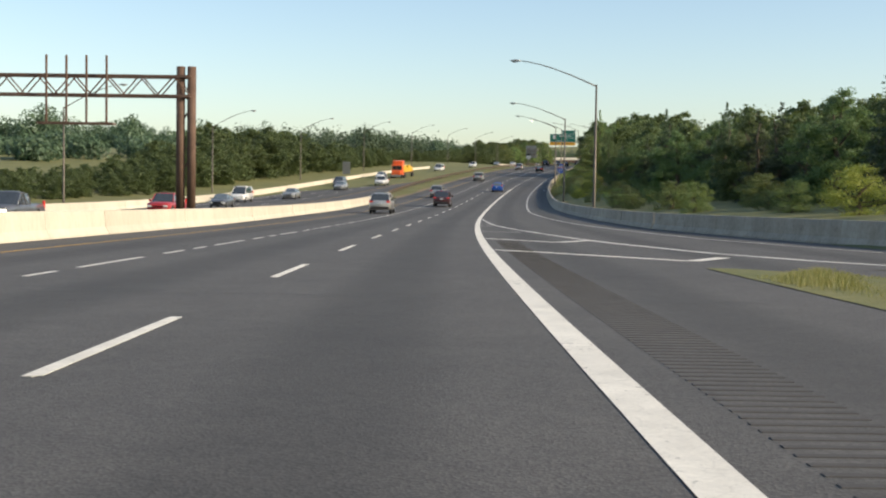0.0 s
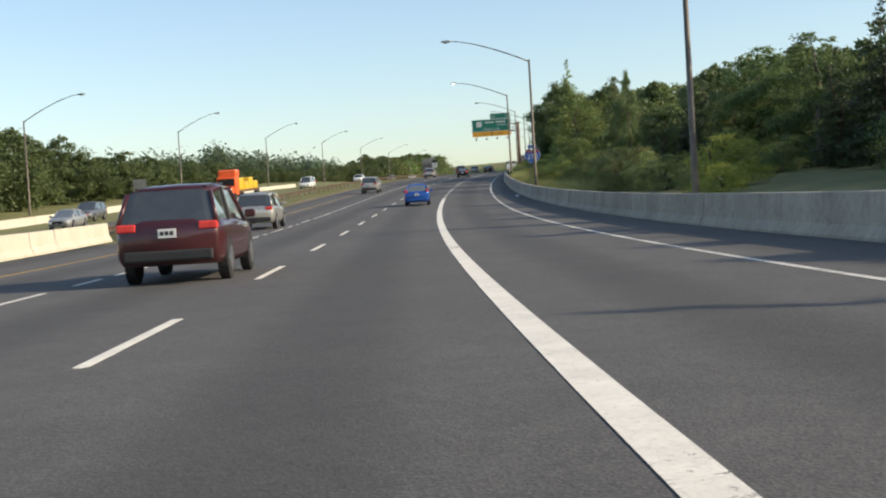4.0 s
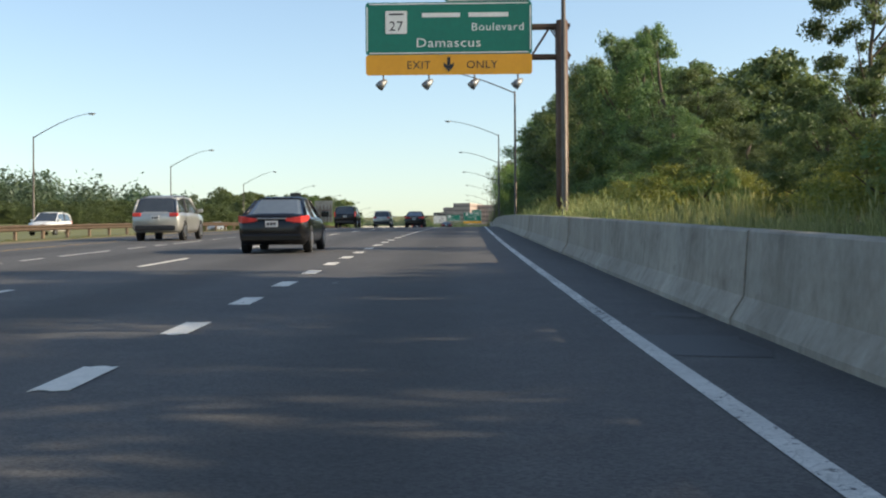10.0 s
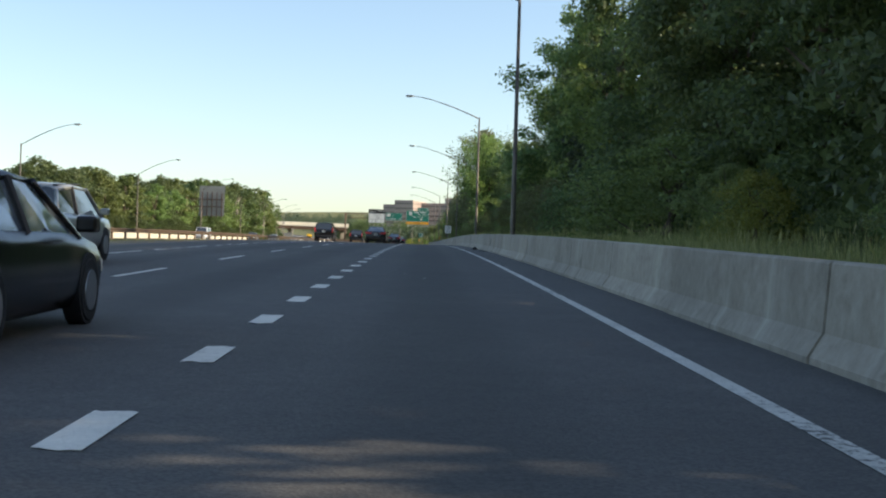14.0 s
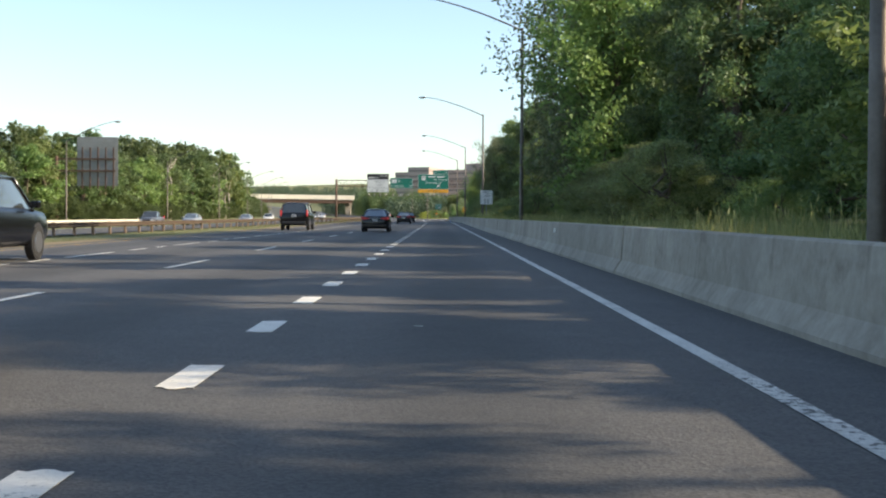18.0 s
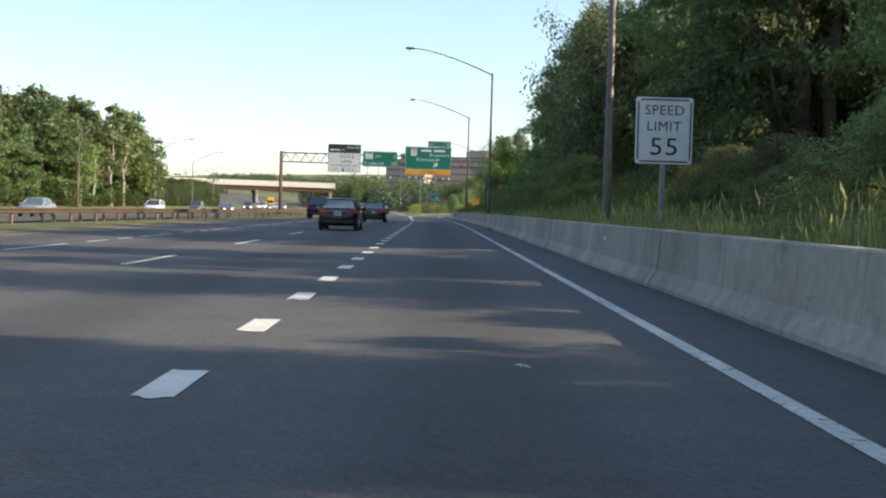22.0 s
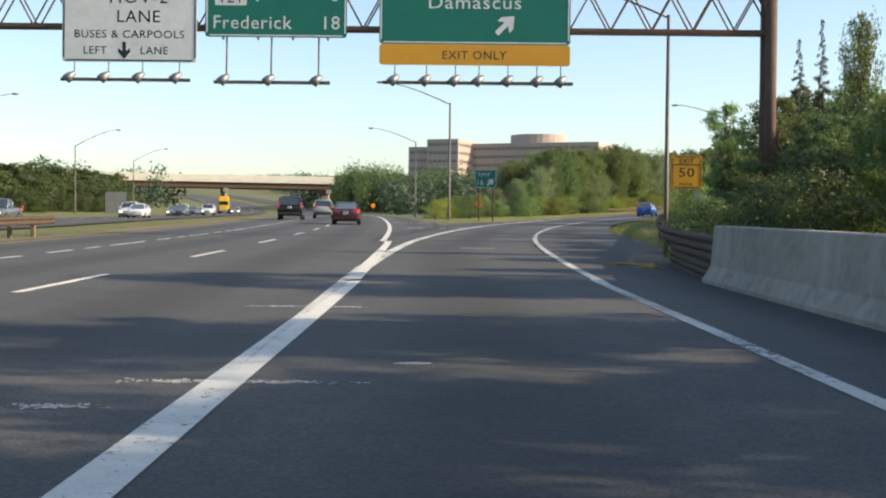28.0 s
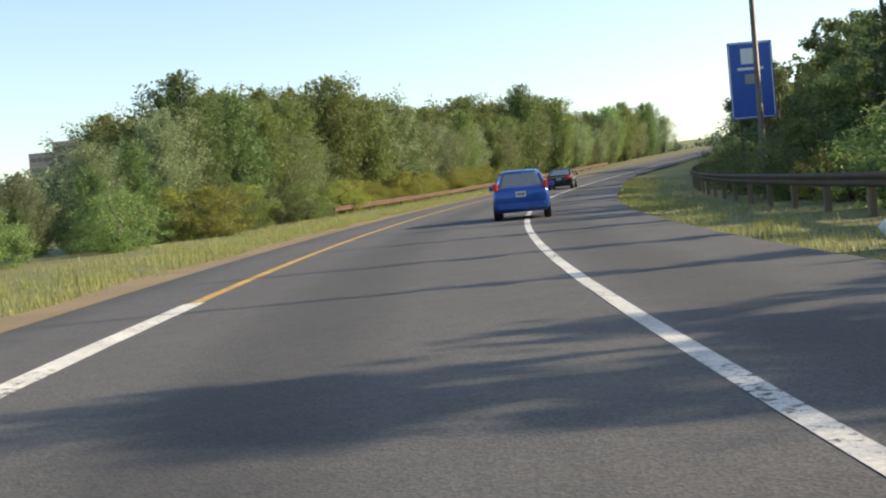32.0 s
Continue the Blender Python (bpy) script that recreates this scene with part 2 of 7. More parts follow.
def leaf_material(name, low, high, through=0.35):
    """Leaves: light and dark from tree to tree and from leaf to leaf, some light passing through."""
    m = bpy.data.materials.new(name)
    m.use_nodes = True
    t = m.node_tree
    for n in list(t.nodes):
        t.nodes.remove(n)
    out = t.nodes.new("ShaderNodeOutputMaterial")
    geo, info = t.nodes.new("ShaderNodeNewGeometry"), t.nodes.new("ShaderNodeObjectInfo")
    mix = t.nodes.new("ShaderNodeMix")
    mix.data_type = "RGBA"
    mix.inputs["A"].default_value, mix.inputs["B"].default_value = (*low, 1), (*high, 1)
    link(t, geo.outputs["Random Per Island"], mix.inputs["Factor"])
    shift = t.nodes.new("ShaderNodeMapRange")
    shift.inputs["To Min"].default_value, shift.inputs["To Max"].default_value = 0.7, 1.35
    link(t, info.outputs["Random"], shift.inputs["Value"])
    hue = t.nodes.new("ShaderNodeMapRange")
    hue.inputs["To Min"].default_value, hue.inputs["To Max"].default_value = 0.475, 0.52
    link(t, info.outputs["Random"], hue.inputs["Value"])
    hsv = t.nodes.new("ShaderNodeHueSaturation")
    link(t, mix.outputs["Result"], hsv.inputs["Color"])
    link(t, shift.outputs["Result"], hsv.inputs["Value"])
    link(t, hue.outputs["Result"], hsv.inputs["Hue"])
    p = t.nodes.new("ShaderNodeBsdfPrincipled")
    p.inputs["Roughness"].default_value = 0.55
    link(t, hsv.outputs["Color"], p.inputs["Base Color"])
    tr = t.nodes.new("ShaderNodeBsdfTranslucent")
    bright = t.nodes.new("ShaderNodeHueSaturation")
    bright.inputs["Value"].default_value, bright.inputs["Hue"].default_value = 1.5, 0.485
    link(t, hsv.outputs["Color"], bright.inputs["Color"])
    link(t, bright.outputs["Color"], tr.inputs["Color"])
    blend = t.nodes.new("ShaderNodeMixShader")
    blend.inputs[0].default_value = through
    link(t, p.outputs[0], blend.inputs[1])
    link(t, tr.outputs[0], blend.inputs[2])
    link(t, blend.outputs[0], out.inputs["Surface"])
    return m


def concrete_material(name, low, high):
    """Weathered cast concrete: blotches at two scales with sparse pale and dark runs down the face."""
    m = surface(name, low, high, rough=0.93, coarse=0.55, fine=5.5, bump=0.35, spread=0.10)
    t = m.node_tree
    p = t.nodes["Principled BSDF"]
    colour = p.inputs["Base Color"].links[0].from_socket
    pos = t.nodes.new("ShaderNodeNewGeometry").outputs["Position"]
    # runs down the face: set out along the barrier by the mesh attribute "along"
    att = t.nodes.new("ShaderNodeAttribute")
    att.attribute_name = "along"
    sep = t.nodes.new("ShaderNodeSeparateXYZ")
    link(t, pos, sep.inputs[0])
    for scale, squash, lo, hi, most, tint in ((0.95, 0.14, 0.58, 0.72, 0.5, (0.52, 0.48, 0.40)), (0.35, 0.3, 0.52, 0.72, 0.5, (0.15, 0.13, 0.105)), (2.2, 0.10, 0.60, 0.72, 0.55, (0.14, 0.12, 0.095)), (1.3, 1.6, 0.60, 0.70, 0.5, (0.15, 0.125, 0.095))):
        shape = t.nodes.new("ShaderNodeCombineXYZ")
        flat = t.nodes.new("ShaderNodeMath")
        flat.operation = "MULTIPLY"
        flat.inputs[1].default_value = squash
        link(t, sep.outputs["Z"], flat.inputs[0])
        link(t, att.outputs["Fac"], shape.inputs["X"])
        link(t, flat.outputs[0], shape.inputs["Y"])
        runs = node(t, "ShaderNodeTexNoise", Scale=scale, Detail=4.0, Roughness=0.6)
        link(t, shape.outputs[0], runs.inputs["Vector"])
        fit = t.nodes.new("ShaderNodeMapRange")
        fit.inputs["From Min"].default_value, fit.inputs["From Max"].default_value, fit.inputs["To Max"].default_value = lo, hi, most
        link(t, runs.outputs["Fac"], fit.inputs["Value"])
        mix = t.nodes.new("ShaderNodeMix")
        mix.data_type = "RGBA"
        mix.inputs["B"].default_value = (*tint, 1)
        link(t, fit.outputs["Result"], mix.inputs["Factor"])
        link(t, colour, mix.inputs["A"])
        colour = mix.outputs["Result"]
    link(t, colour, p.inputs["Base Color"])
    return m


def chipped(m, share, bare=(0.06, 0.057, 0.053)):
    """Wears a road paint away in chips and cracks, down to the asphalt."""
    t = m.node_tree
    p = t.nodes["Principled BSDF"]
    colour = p.inputs["Base Color"].links[0].from_socket
    pos = t.nodes.new("ShaderNodeNewGeometry").outputs["Position"]
    chips = node(t, "ShaderNodeTexNoise", Scale=13.0, Detail=7.0, Roughness=0.72)
    wear = node(t, "ShaderNodeTexNoise", Scale=0.35, Detail=2.0)
    cells = node(t, "ShaderNodeTexVoronoi", Scale=6.5)
    cells.feature = "DISTANCE_TO_EDGE"
    for n in (chips, wear, cells):
        link(t, pos, n.inputs["Vector"])
    both = t.nodes.new("ShaderNodeMath")
    both.operation = "MULTIPLY_ADD"
    both.inputs[1].default_value = 0.45
    link(t, wear.outputs["Fac"], both.inputs[0])
    link(t, chips.outputs["Fac"], both.inputs[2])
    gone = t.nodes.new("ShaderNodeMapRange")
    gone.inputs["From Min"].default_value, gone.inputs["From Max"].default_value = 0.85 - share, 0.93 - share
    link(t, both.outputs[0], gone.inputs["Value"])
    crack = t.nodes.new("ShaderNodeMapRange")
    crack.inputs["From Min"].default_value, crack.inputs["From Max"].default_value = 0.006, 0.03
    crack.inputs["To Min"].default_value, crack.inputs["To Max"].default_value = max(0.0, 2.0 * share + 0.1), 0.0
    link(t, cells.outputs["Distance"], crack.inputs["Value"])
    most = t.nodes.new("ShaderNodeMath")
    most.operation, most.use_clamp = "MAXIMUM", True
    link(t, gone.outputs["Result"], most.inputs[0])
    link(t, crack.outputs["Result"], most.inputs[1])
    mix = t.nodes.new("ShaderNodeMix")
    mix.data_type = "RGBA"
    mix.inputs["B"].default_value = (*bare, 1)
    link(t, most.outputs[0], mix.inputs["Factor"])
    link(t, colour, mix.inputs["A"])
    link(t, mix.outputs["Result"], p.inputs["Base Color"])
    return m


LANE_WIDTH = 3.75
M_ASPHALT = asphalt_material("asphalt", (0.062, 0.059, 0.056), (0.092, 0.087, 0.080))
M_DARKMARK = surface("dark_road_mark", (0.02, 0.02, 0.02), (0.035, 0.033, 0.03), 0.6, 1.0, 20.0, 0.1)
M_GROOVE = surface("rumble_asphalt", (0.045, 0.043, 0.041), (0.072, 0.068, 0.063), 0.9, 1.0, 20.0, 0.2)
M_WHITE = chipped(surface("road_paint_white", (0.58, 0.55, 0.48), (0.84, 0.80, 0.70), 0.7, 2.2, 30.0, 0.1), 0.005)
M_WORN = chipped(surface("worn_paint_white", (0.40, 0.385, 0.345), (0.74, 0.72, 0.65), 0.75, 0.9, 24.0, 0.2), 0.075)
M_YELLOW = surface("road_paint_yellow", (0.30, 0.19, 0.05), (0.62, 0.36, 0.06), 0.75, 1.5, 12.0, 0.1)
M_CONCRETE = concrete_material("barrier_concrete", (0.22, 0.19, 0.148), (0.42, 0.375, 0.305))
M_CREAM = surface("cream_concrete", (0.60, 0.55, 0.45), (0.76, 0.70, 0.58), 0.9, 0.3, 4.0, 0.1)
M_PALE = surface("pale_concrete", (0.42, 0.38, 0.30), (0.58, 0.53, 0.43), 0.92, 0.6, 7.0, 0.2, spread=0.07, stretch=(1, 1, 0.4))
M_GRASS = surface("mown_grass", (0.068, 0.092, 0.024), (0.20, 0.18, 0.06), 0.95, 0.16, 3.5, 0.6)
M_DRY = surface("dry_verge", (0.15, 0.11, 0.055), (0.27, 0.19, 0.10), 0.95, 0.4, 6.0, 0.5)
M_STEEL = surface("galvanised_steel", (0.20, 0.20, 0.20), (0.34, 0.34, 0.33), 0.5, 2.0, 18.0, 0.05, 0.7)
M_RUST = surface("weathered_steel", (0.085, 0.050, 0.034), (0.17, 0.105, 0.075), 0.8, 1.4, 14.0, 0.15, 0.3)
M_RAIL = surface("brown_rail_steel", (0.055, 0.036, 0.022), (0.12, 0.08, 0.05), 0.85, 1.4, 14.0, 0.15, 0.2)
M_POLE = surface("pole_metal", (0.09, 0.075, 0.06), (0.17, 0.145, 0.12), 0.55, 1.2, 9.0, 0.05, 0.5)
M_WOOD = surface("pole_wood", (0.13, 0.085, 0.055), (0.26, 0.18, 0.12), 0.9, 1.2, 9.0, 0.4, stretch=(3, 3, 0.3))
M_GREEN = surface("sign_green", (0.0, 0.125, 0.085), (0.0, 0.165, 0.11), 0.4, 0.8, 5.0, 0.0)
M_SIGNYELLOW = surface("sign_yellow", (0.63, 0.29, 0.014), (0.72, 0.345, 0.018), 0.4, 0.8, 5.0, 0.0)
M_SIGNWHITE = surface("sign_white", (0.60, 0.60, 0.57), (0.74, 0.74, 0.70), 0.4, 0.8, 5.0, 0.0)
M_SIGNBLACK = surface("sign_black", (0.015, 0.015, 0.015), (0.03, 0.03, 0.03), 0.5, 0.8, 5.0, 0.0)
M_BLUE = surface("sign_blue", (0.015, 0.07, 0.32), (0.02, 0.10, 0.42), 0.4, 0.8, 5.0, 0.0)
M_RED = surface("sign_red", (0.42, 0.03, 0.03), (0.50, 0.045, 0.04), 0.4, 0.8, 5.0, 0.0)
M_ORANGE = surface("sign_orange", (0.85, 0.26, 0.02), (0.95, 0.33, 0.03), 0.4, 0.8, 5.0, 0.0)
M_BACK = surface("sign_back", (0.22, 0.215, 0.20), (0.32, 0.31, 0.29), 0.5, 1.0, 6.0, 0.0, 0.5)
M_BARK = surface("bark", (0.06, 0.045, 0.03), (0.16, 0.125, 0.09), 0.95, 1.0, 9.0, 0.6, stretch=(2, 2, 0.4))
M_PALEBARK = surface("dead_wood", (0.24, 0.21, 0.17), (0.42, 0.38, 0.32), 0.95, 1.0, 9.0, 0.5, stretch=(2, 2, 0.4))
M_LEAF = leaf_material("leaves", (0.056, 0.094, 0.032), (0.14, 0.20, 0.068), 0.4)
# leaves of the far woods: distance haze put into the colour as blue
M_HAZELEAF = leaf_material("haze_tinted_leaves", (0.052, 0.085, 0.046), (0.088, 0.128, 0.068), 0.3)
M_LEAF2 = leaf_material("pale_leaves", (0.085, 0.138, 0.036), (0.20, 0.262, 0.082), 0.4)
M_LEAF3 = leaf_material("yellow_green_leaves", (0.13, 0.17, 0.03), (0.30, 0.31, 0.06))
M_SILVER = leaf_material("silvery_leaves", (0.10, 0.14, 0.06), (0.25, 0.29, 0.15), 0.35)
M_SOFT = leaf_material("feathery_leaves", (0.085, 0.12, 0.036), (0.21, 0.235, 0.09), 0.4)
M_NEEDLE = leaf_material("needles", (0.025, 0.05, 0.02), (0.07, 0.10, 0.04), 0.15)
M_BLADE = leaf_material("tall_grass", (0.12, 0.15, 0.045), (0.36, 0.34, 0.14), 0.45)
M_OFFICEGLASS = surface("office_glass", (0.17, 0.135, 0.12), (0.23, 0.19, 0.17), 0.35, 0.3, 2.0, 0.0)
M_CARGLASS = surface("car_glass", (0.035, 0.042, 0.048), (0.06, 0.07, 0.078), 0.06, 0.5, 3.0, 0.0, coat=1.0)
M_STRAW = leaf_material("dry_straw", (0.22, 0.17, 0.075), (0.46, 0.37, 0.18), 0.3)
# the sky's reflection is put into this base colour as a lighter grey
M_SKYGLASS = surface("sky_toned_car_glass", (0.09, 0.11, 0.125), (0.13, 0.155, 0.17), 0.05, 0.5, 3.0, 0.0, coat=1.0)
M_TURF = leaf_material("rough_turf", (0.10, 0.13, 0.03), (0.30, 0.28, 0.09), 0.35)
M_WORNWHITE = chipped(surface("scuffed_paint_white", (0.45, 0.43, 0.38), (0.84, 0.80, 0.70), 0.75, 1.1, 22.0, 0.15), 0.075)
M_SKID = surface("tyre_rubber_on_road", (0.014, 0.0135, 0.013), (0.032, 0.031, 0.03), 0.75, 1.5, 16.0, 0.1)
M_BLUECLOTH = surface("blue_cloth", (0.02, 0.10, 0.45), (0.04, 0.16, 0.62), 0.8, 3.0, 14.0, 0.4)
M_SCRAP = surface("orange_scrap", (0.30, 0.17, 0.04), (0.45, 0.27, 0.08), 0.8, 3.0, 14.0, 0.4)
M_ROOF = surface("roof_shingle", (0.10, 0.10, 0.105), (0.19, 0.19, 0.19), 0.9, 0.8, 9.0, 0.3)
M_BRICK = surface("facade_concrete", (0.37, 0.29, 0.25), (0.46, 0.375, 0.325), 0.85, 0.06, 1.2, 0.1)
M_DARKGLASS = surface("dark_glass", (0.015, 0.018, 0.022), (0.03, 0.034, 0.04), 0.08, 0.5, 3.0, 0.0)
M_RUBBER = surface("tyre_rubber", (0.012, 0.012, 0.012), (0.025, 0.025, 0.025), 0.9, 2.0, 20.0, 0.1)
M_ALLOY = surface("wheel_alloy", (0.35, 0.35, 0.36), (0.5, 0.5, 0.5), 0.3, 2.0, 10.0, 0.0, 0.9)
M_TRIMBLACK = surface("black_plastic", (0.015, 0.015, 0.016), (0.03, 0.03, 0.03), 0.6, 2.0, 20.0, 0.05)
M_TAIL = surface("tail_lamp", (0.50, 0.03, 0.03), (0.80, 0.07, 0.06), 0.2, 2.0, 10.0, 0.0)
M_PLATE = surface("number_plate", (0.55, 0.55, 0.53), (0.7, 0.7, 0.68), 0.5, 2.0, 10.0, 0.0)
M_LAMP = surface("lit_lamp", (1.0, 0.9, 0.7), (1.0, 0.92, 0.75), 0.3, 2.0, 10.0, 0.0, glow=3.0)
M_LENS = surface("lamp_lens", (0.55, 0.55, 0.5), (0.7, 0.7, 0.66), 0.2, 2.0, 10.0, 0.0)
M_BAG = surface("white_plastic", (0.62, 0.66, 0.70), (0.78, 0.80, 0.82), 0.5, 3.0, 12.0, 0.4)


# ---- building helpers ----
def link_mesh(name, bm, material, smooth_shade=False):
    me = bpy.data.meshes.new(name)
    bm.to_mesh(me)
    bm.free()
    for f in me.polygons:
        f.use_smooth = smooth_shade
    if material:
        me.materials.append(material)
    return new(name, me)


def thing(name, m, label, category, group=""):
    """An empty at the thing's base, which carries its parts."""
    ob = new(name)
    ob.empty_display_size = 0.2
    ob.matrix_basis = m
    return tagged(ob, label, category, group)


def part(name, bm, material, parent, label="", smooth_shade=False):
    """Links a bmesh, given in the thing's own axes, as one mesh under a thing or a part."""
    ob = link_mesh(name, bm, material, smooth_shade)
    ob.parent = parent
    if label:
        ob["label"] = label
    return ob


def put(name, me, parent, m=None):
    """One more object on a mesh that is already there."""
    ob = new(name, me)
    ob.parent = parent
    if m is not None:
        ob.matrix_basis = m
    return ob


def box(bm, x0, x1, y0, y1, z0, z1, bevel=0.0):
    r = bmesh.ops.create_cube(bm, size=1.0, matrix=Matrix.Translation(((x0 + x1) / 2, (y0 + y1) / 2, (z0 + z1) / 2)) @ Matrix.Diagonal((x1 - x0, y1 - y0, z1 - z0, 1)))
    if bevel:
        edges = {e for v in r["verts"] for e in v.link_edges}
        bmesh.ops.bevel(bm, geom=list(edges), offset=bevel, segments=2, affect="EDGES", profile=0.5)
    return bm


def tube(bm, points, radii, sides=8, caps=True):
    """A round bar along points."""
    points = [Vector(p) for p in points]
    radii = radii if isinstance(radii, (list, tuple)) else [radii] * len(points)
    rings = []
    for n, (p, r) in enumerate(zip(points, radii)):
        way = (points[min(n + 1, len(points) - 1)] - points[max(n - 1, 0)]).normalized()
        side = way.cross(Vector((0.0, 0.0, 1.0)) if abs(way.z) < 0.9 else Vector((0.0, 1.0, 0.0))).normalized()
        up = side.cross(way)
        rings.append([bm.verts.new(p + r * (math.cos(2 * math.pi * k / sides) * side + math.sin(2 * math.pi * k / sides) * up)) for k in range(sides)])
    for a, b in zip(rings, rings[1:]):
        for k in range(sides):
            bm.faces.new((a[k], a[(k + 1) % sides], b[(k + 1) % sides], b[k]))
    if caps:
        bm.faces.new(rings[0][::-1])
        bm.faces.new(rings[-1])
    return bm


def sweep(bm, line, stations, profile, closed=True):
    """A cross-section (offset, height) carried along a road's line; offsets are added to each station's own."""
    rings = []
    for s, u, h in stations:
        rings.append([bm.verts.new(line.place(s, u + a, h + b)) for a, b in profile])
    n = len(profile)
    for a, b in zip(rings, rings[1:]):
        for k in range(n if closed else n - 1):
            bm.faces.new((a[k], a[(k + 1) % n], b[(k + 1) % n], b[k]))
    if closed:
        bm.faces.new(rings[0][::-1])
        bm.faces.new(rings[-1])
    bmesh.ops.recalc_face_normals(bm, faces=bm.faces)
    return bm


def strip(name, line, s0, s1, left, right, lift, material, columns=8, step=4.0, fall=False):
    """A road surface between two edges, which are functions of the distance along."""
    stations = np.linspace(s0, s1, max(2, int((s1 - s0) / step) + 1))
    verts, faces, across = [], [], []
    for s in stations:
        a, b = left(s), right(s)
        for c in range(columns + 1):
            u = a + (b - a) * c / columns
            verts.append(tuple(line.place(s, u, lift + (cross_fall(u) if fall else 0.0))))
            across.append(u)
    w = columns + 1
    for n in range(len(stations) - 1):
        for c in range(columns):
            faces.append((n * w + c, n * w + c + 1, (n + 1) * w + c + 1, (n + 1) * w + c))
    me = bpy.data.meshes.new(name)
    me.from_pydata(verts, [], faces)
    att = me.attributes.new("across", "FLOAT", "POINT")
    att.data.foreach_set("value", across)
    me.materials.append(material)
    for f in me.polygons:
        f.use_smooth = True
    return new(name, me)


def bent(*pairs):
    """A function through the given (distance, value) pairs."""
    s, v = zip(*pairs)
    return lambda x: float(np.interp(x, s, v))


def paint(bm, line, s0, s1, u0, u1, lift=0.006, step=4.0, fall=False):
    """A flat painted stripe; u0 and u1 are functions or numbers."""
    f0, f1 = (u if callable(u) else (lambda s, u=u: u) for u in (u0, u1))
    stations = np.linspace(s0, s1, max(2, int((s1 - s0) / step) + 1))
    rows = []
    for s in stations:
        rows.append([bm.verts.new(line.place(s, u, lift + (cross_fall(u) if fall else 0))) for u in (f0(s), f1(s))])
    for a, b in zip(rows, rows[1:]):
        bm.faces.new((a[0], a[1], b[1], b[0]))
    return bm


def letter_meshes(texts):
    """Raised lettering in the built-in font, one mesh for each text, one unit high, starting at x = 0."""
    made = []
    for text in texts:
        cu = bpy.data.curves.new("lettering", "FONT")
        cu.body, cu.size, cu.extrude, cu.resolution_u, cu.space_character = text, 1.0, 0.006, 3, 1.08
        made.append(new("lettering", cu))
    graph = bpy.context.evaluated_depsgraph_get()
    meshes = {}
    for text, ob in zip(texts, made):
        meshes[text] = bpy.data.meshes.new_from_object(ob.evaluated_get(graph))
        cu = ob.data
        bpy.data.objects.remove(ob)
        bpy.data.curves.remove(cu)
    return meshes


TEXTS = letter_meshes(["EXIT", "16", "27", "Boulevard", "Damascus", "ONLY", "EXIT ONLY", "121", "JCT", "3", "Frederick", "18", "HOV-2", "LANE", "BUSES & CARPOOLS", "LEFT", "MON-FRI", "PM", "SPEED", "LIMIT", "55", "INTERSTATE", "270", "NORTH", "50", "M.P.H."])


def words(text, size, parent, material, x, z, y=-0.002, align="CENTER", width=1.0):
    """A text, standing upright and facing -y."""
    me = TEXTS[text].copy()
    me.name = "lettering"
    me.materials.clear()
    me.materials.append(material)
    xs = [v.co.x for v in me.vertices]
    span = (min(xs) + max(xs)) / 2 if align == "CENTER" else max(xs) if align == "RIGHT" else min(xs)
    made = new("lettering", me)
    made.parent = parent
    made.matrix_basis = Matrix.Translation((x - span * size * width, y, z)) @ Matrix.Rotation(radians(90), 4, "X") @ Matrix.Diagonal((size * width, size, size, 1))
    return made


# ---- ground ----
def build_ground():
    ys = np.r_[np.linspace(-900, -150, 12), np.arange(-140, 1300, 8.0), np.geomspace(1300, 4600, 26)]
    us = np.r_[-np.geomspace(3500, 66, 18), np.arange(-62, 4, 3.0), np.arange(4, 12, 0.5), np.arange(12, 170, 4.0), np.geomspace(172, 3500, 18)]
    yy, uu = np.meshgrid(ys, us, indexing="ij")
    xx = np.interp(yy, MAIN.y, MAIN.x) + uu
    zz = ground_height(xx, yy)
    far = smooth(np.abs(uu), 140, 900) + smooth(yy, 1400, 2600)
    hills = np.array([noise.noise((x / 420, y / 420, 3.1)) for x, y in zip(xx.ravel(), yy.ravel())]).reshape(xx.shape)
    rough_ = np.array([noise.noise((x / 9, y / 9, 7.7)) for x, y in zip(xx.ravel(), yy.ravel())]).reshape(xx.shape)
    off_road = smooth(np.maximum(uu - 10, -40 - uu), 0, 12)
    zz = zz + np.minimum(far, 1.3) * (10 + 22 * hills) + rough_ * 0.25 * off_road * (yy < 740)
    n, m = xx.shape
    idx = np.arange(n * m).reshape(n, m)
    faces = np.stack([idx[:-1, :-1], idx[:-1, 1:], idx[1:, 1:], idx[1:, :-1]], -1).reshape(-1, 4)
    me = bpy.data.meshes.new("ground")
    me.from_pydata(np.stack([xx, yy, zz], -1).reshape(-1, 3).tolist(), [], faces.tolist())
    me.materials.append(M_GRASS)
    for f in me.polygons:
        f.use_smooth = True
    return tagged(new("ground", me), "mown and rough grass beside the motorway", "ground", kind="structure")


build_ground()

# ---- roads ----
barrier_u = bent((-300, 170), (-60, 47), (-20, 26.5), (0, 17.2), (20, 13.2), (35, 11.3), (48, 9.7), (80, 8.6), (113, 7.2), (150, 6.9), (190, 6.25), (230, 5.8), (270, 5.15), (430, 5.05), (560, 4.9), (650, 5.2), (742, 5.7))
main_right = lambda s: 4.2 if s < 5 else (barrier_u(s) + 0.25 if s <= 742 else float(np.interp(s, [742, 790, 830, 900], [5.9, 6.5, 3.0, 2.6])))  # noqa: E731
main_left = bent((-300, -13.9), (320, -13.9), (390, -11.5), (1700, -11.5))
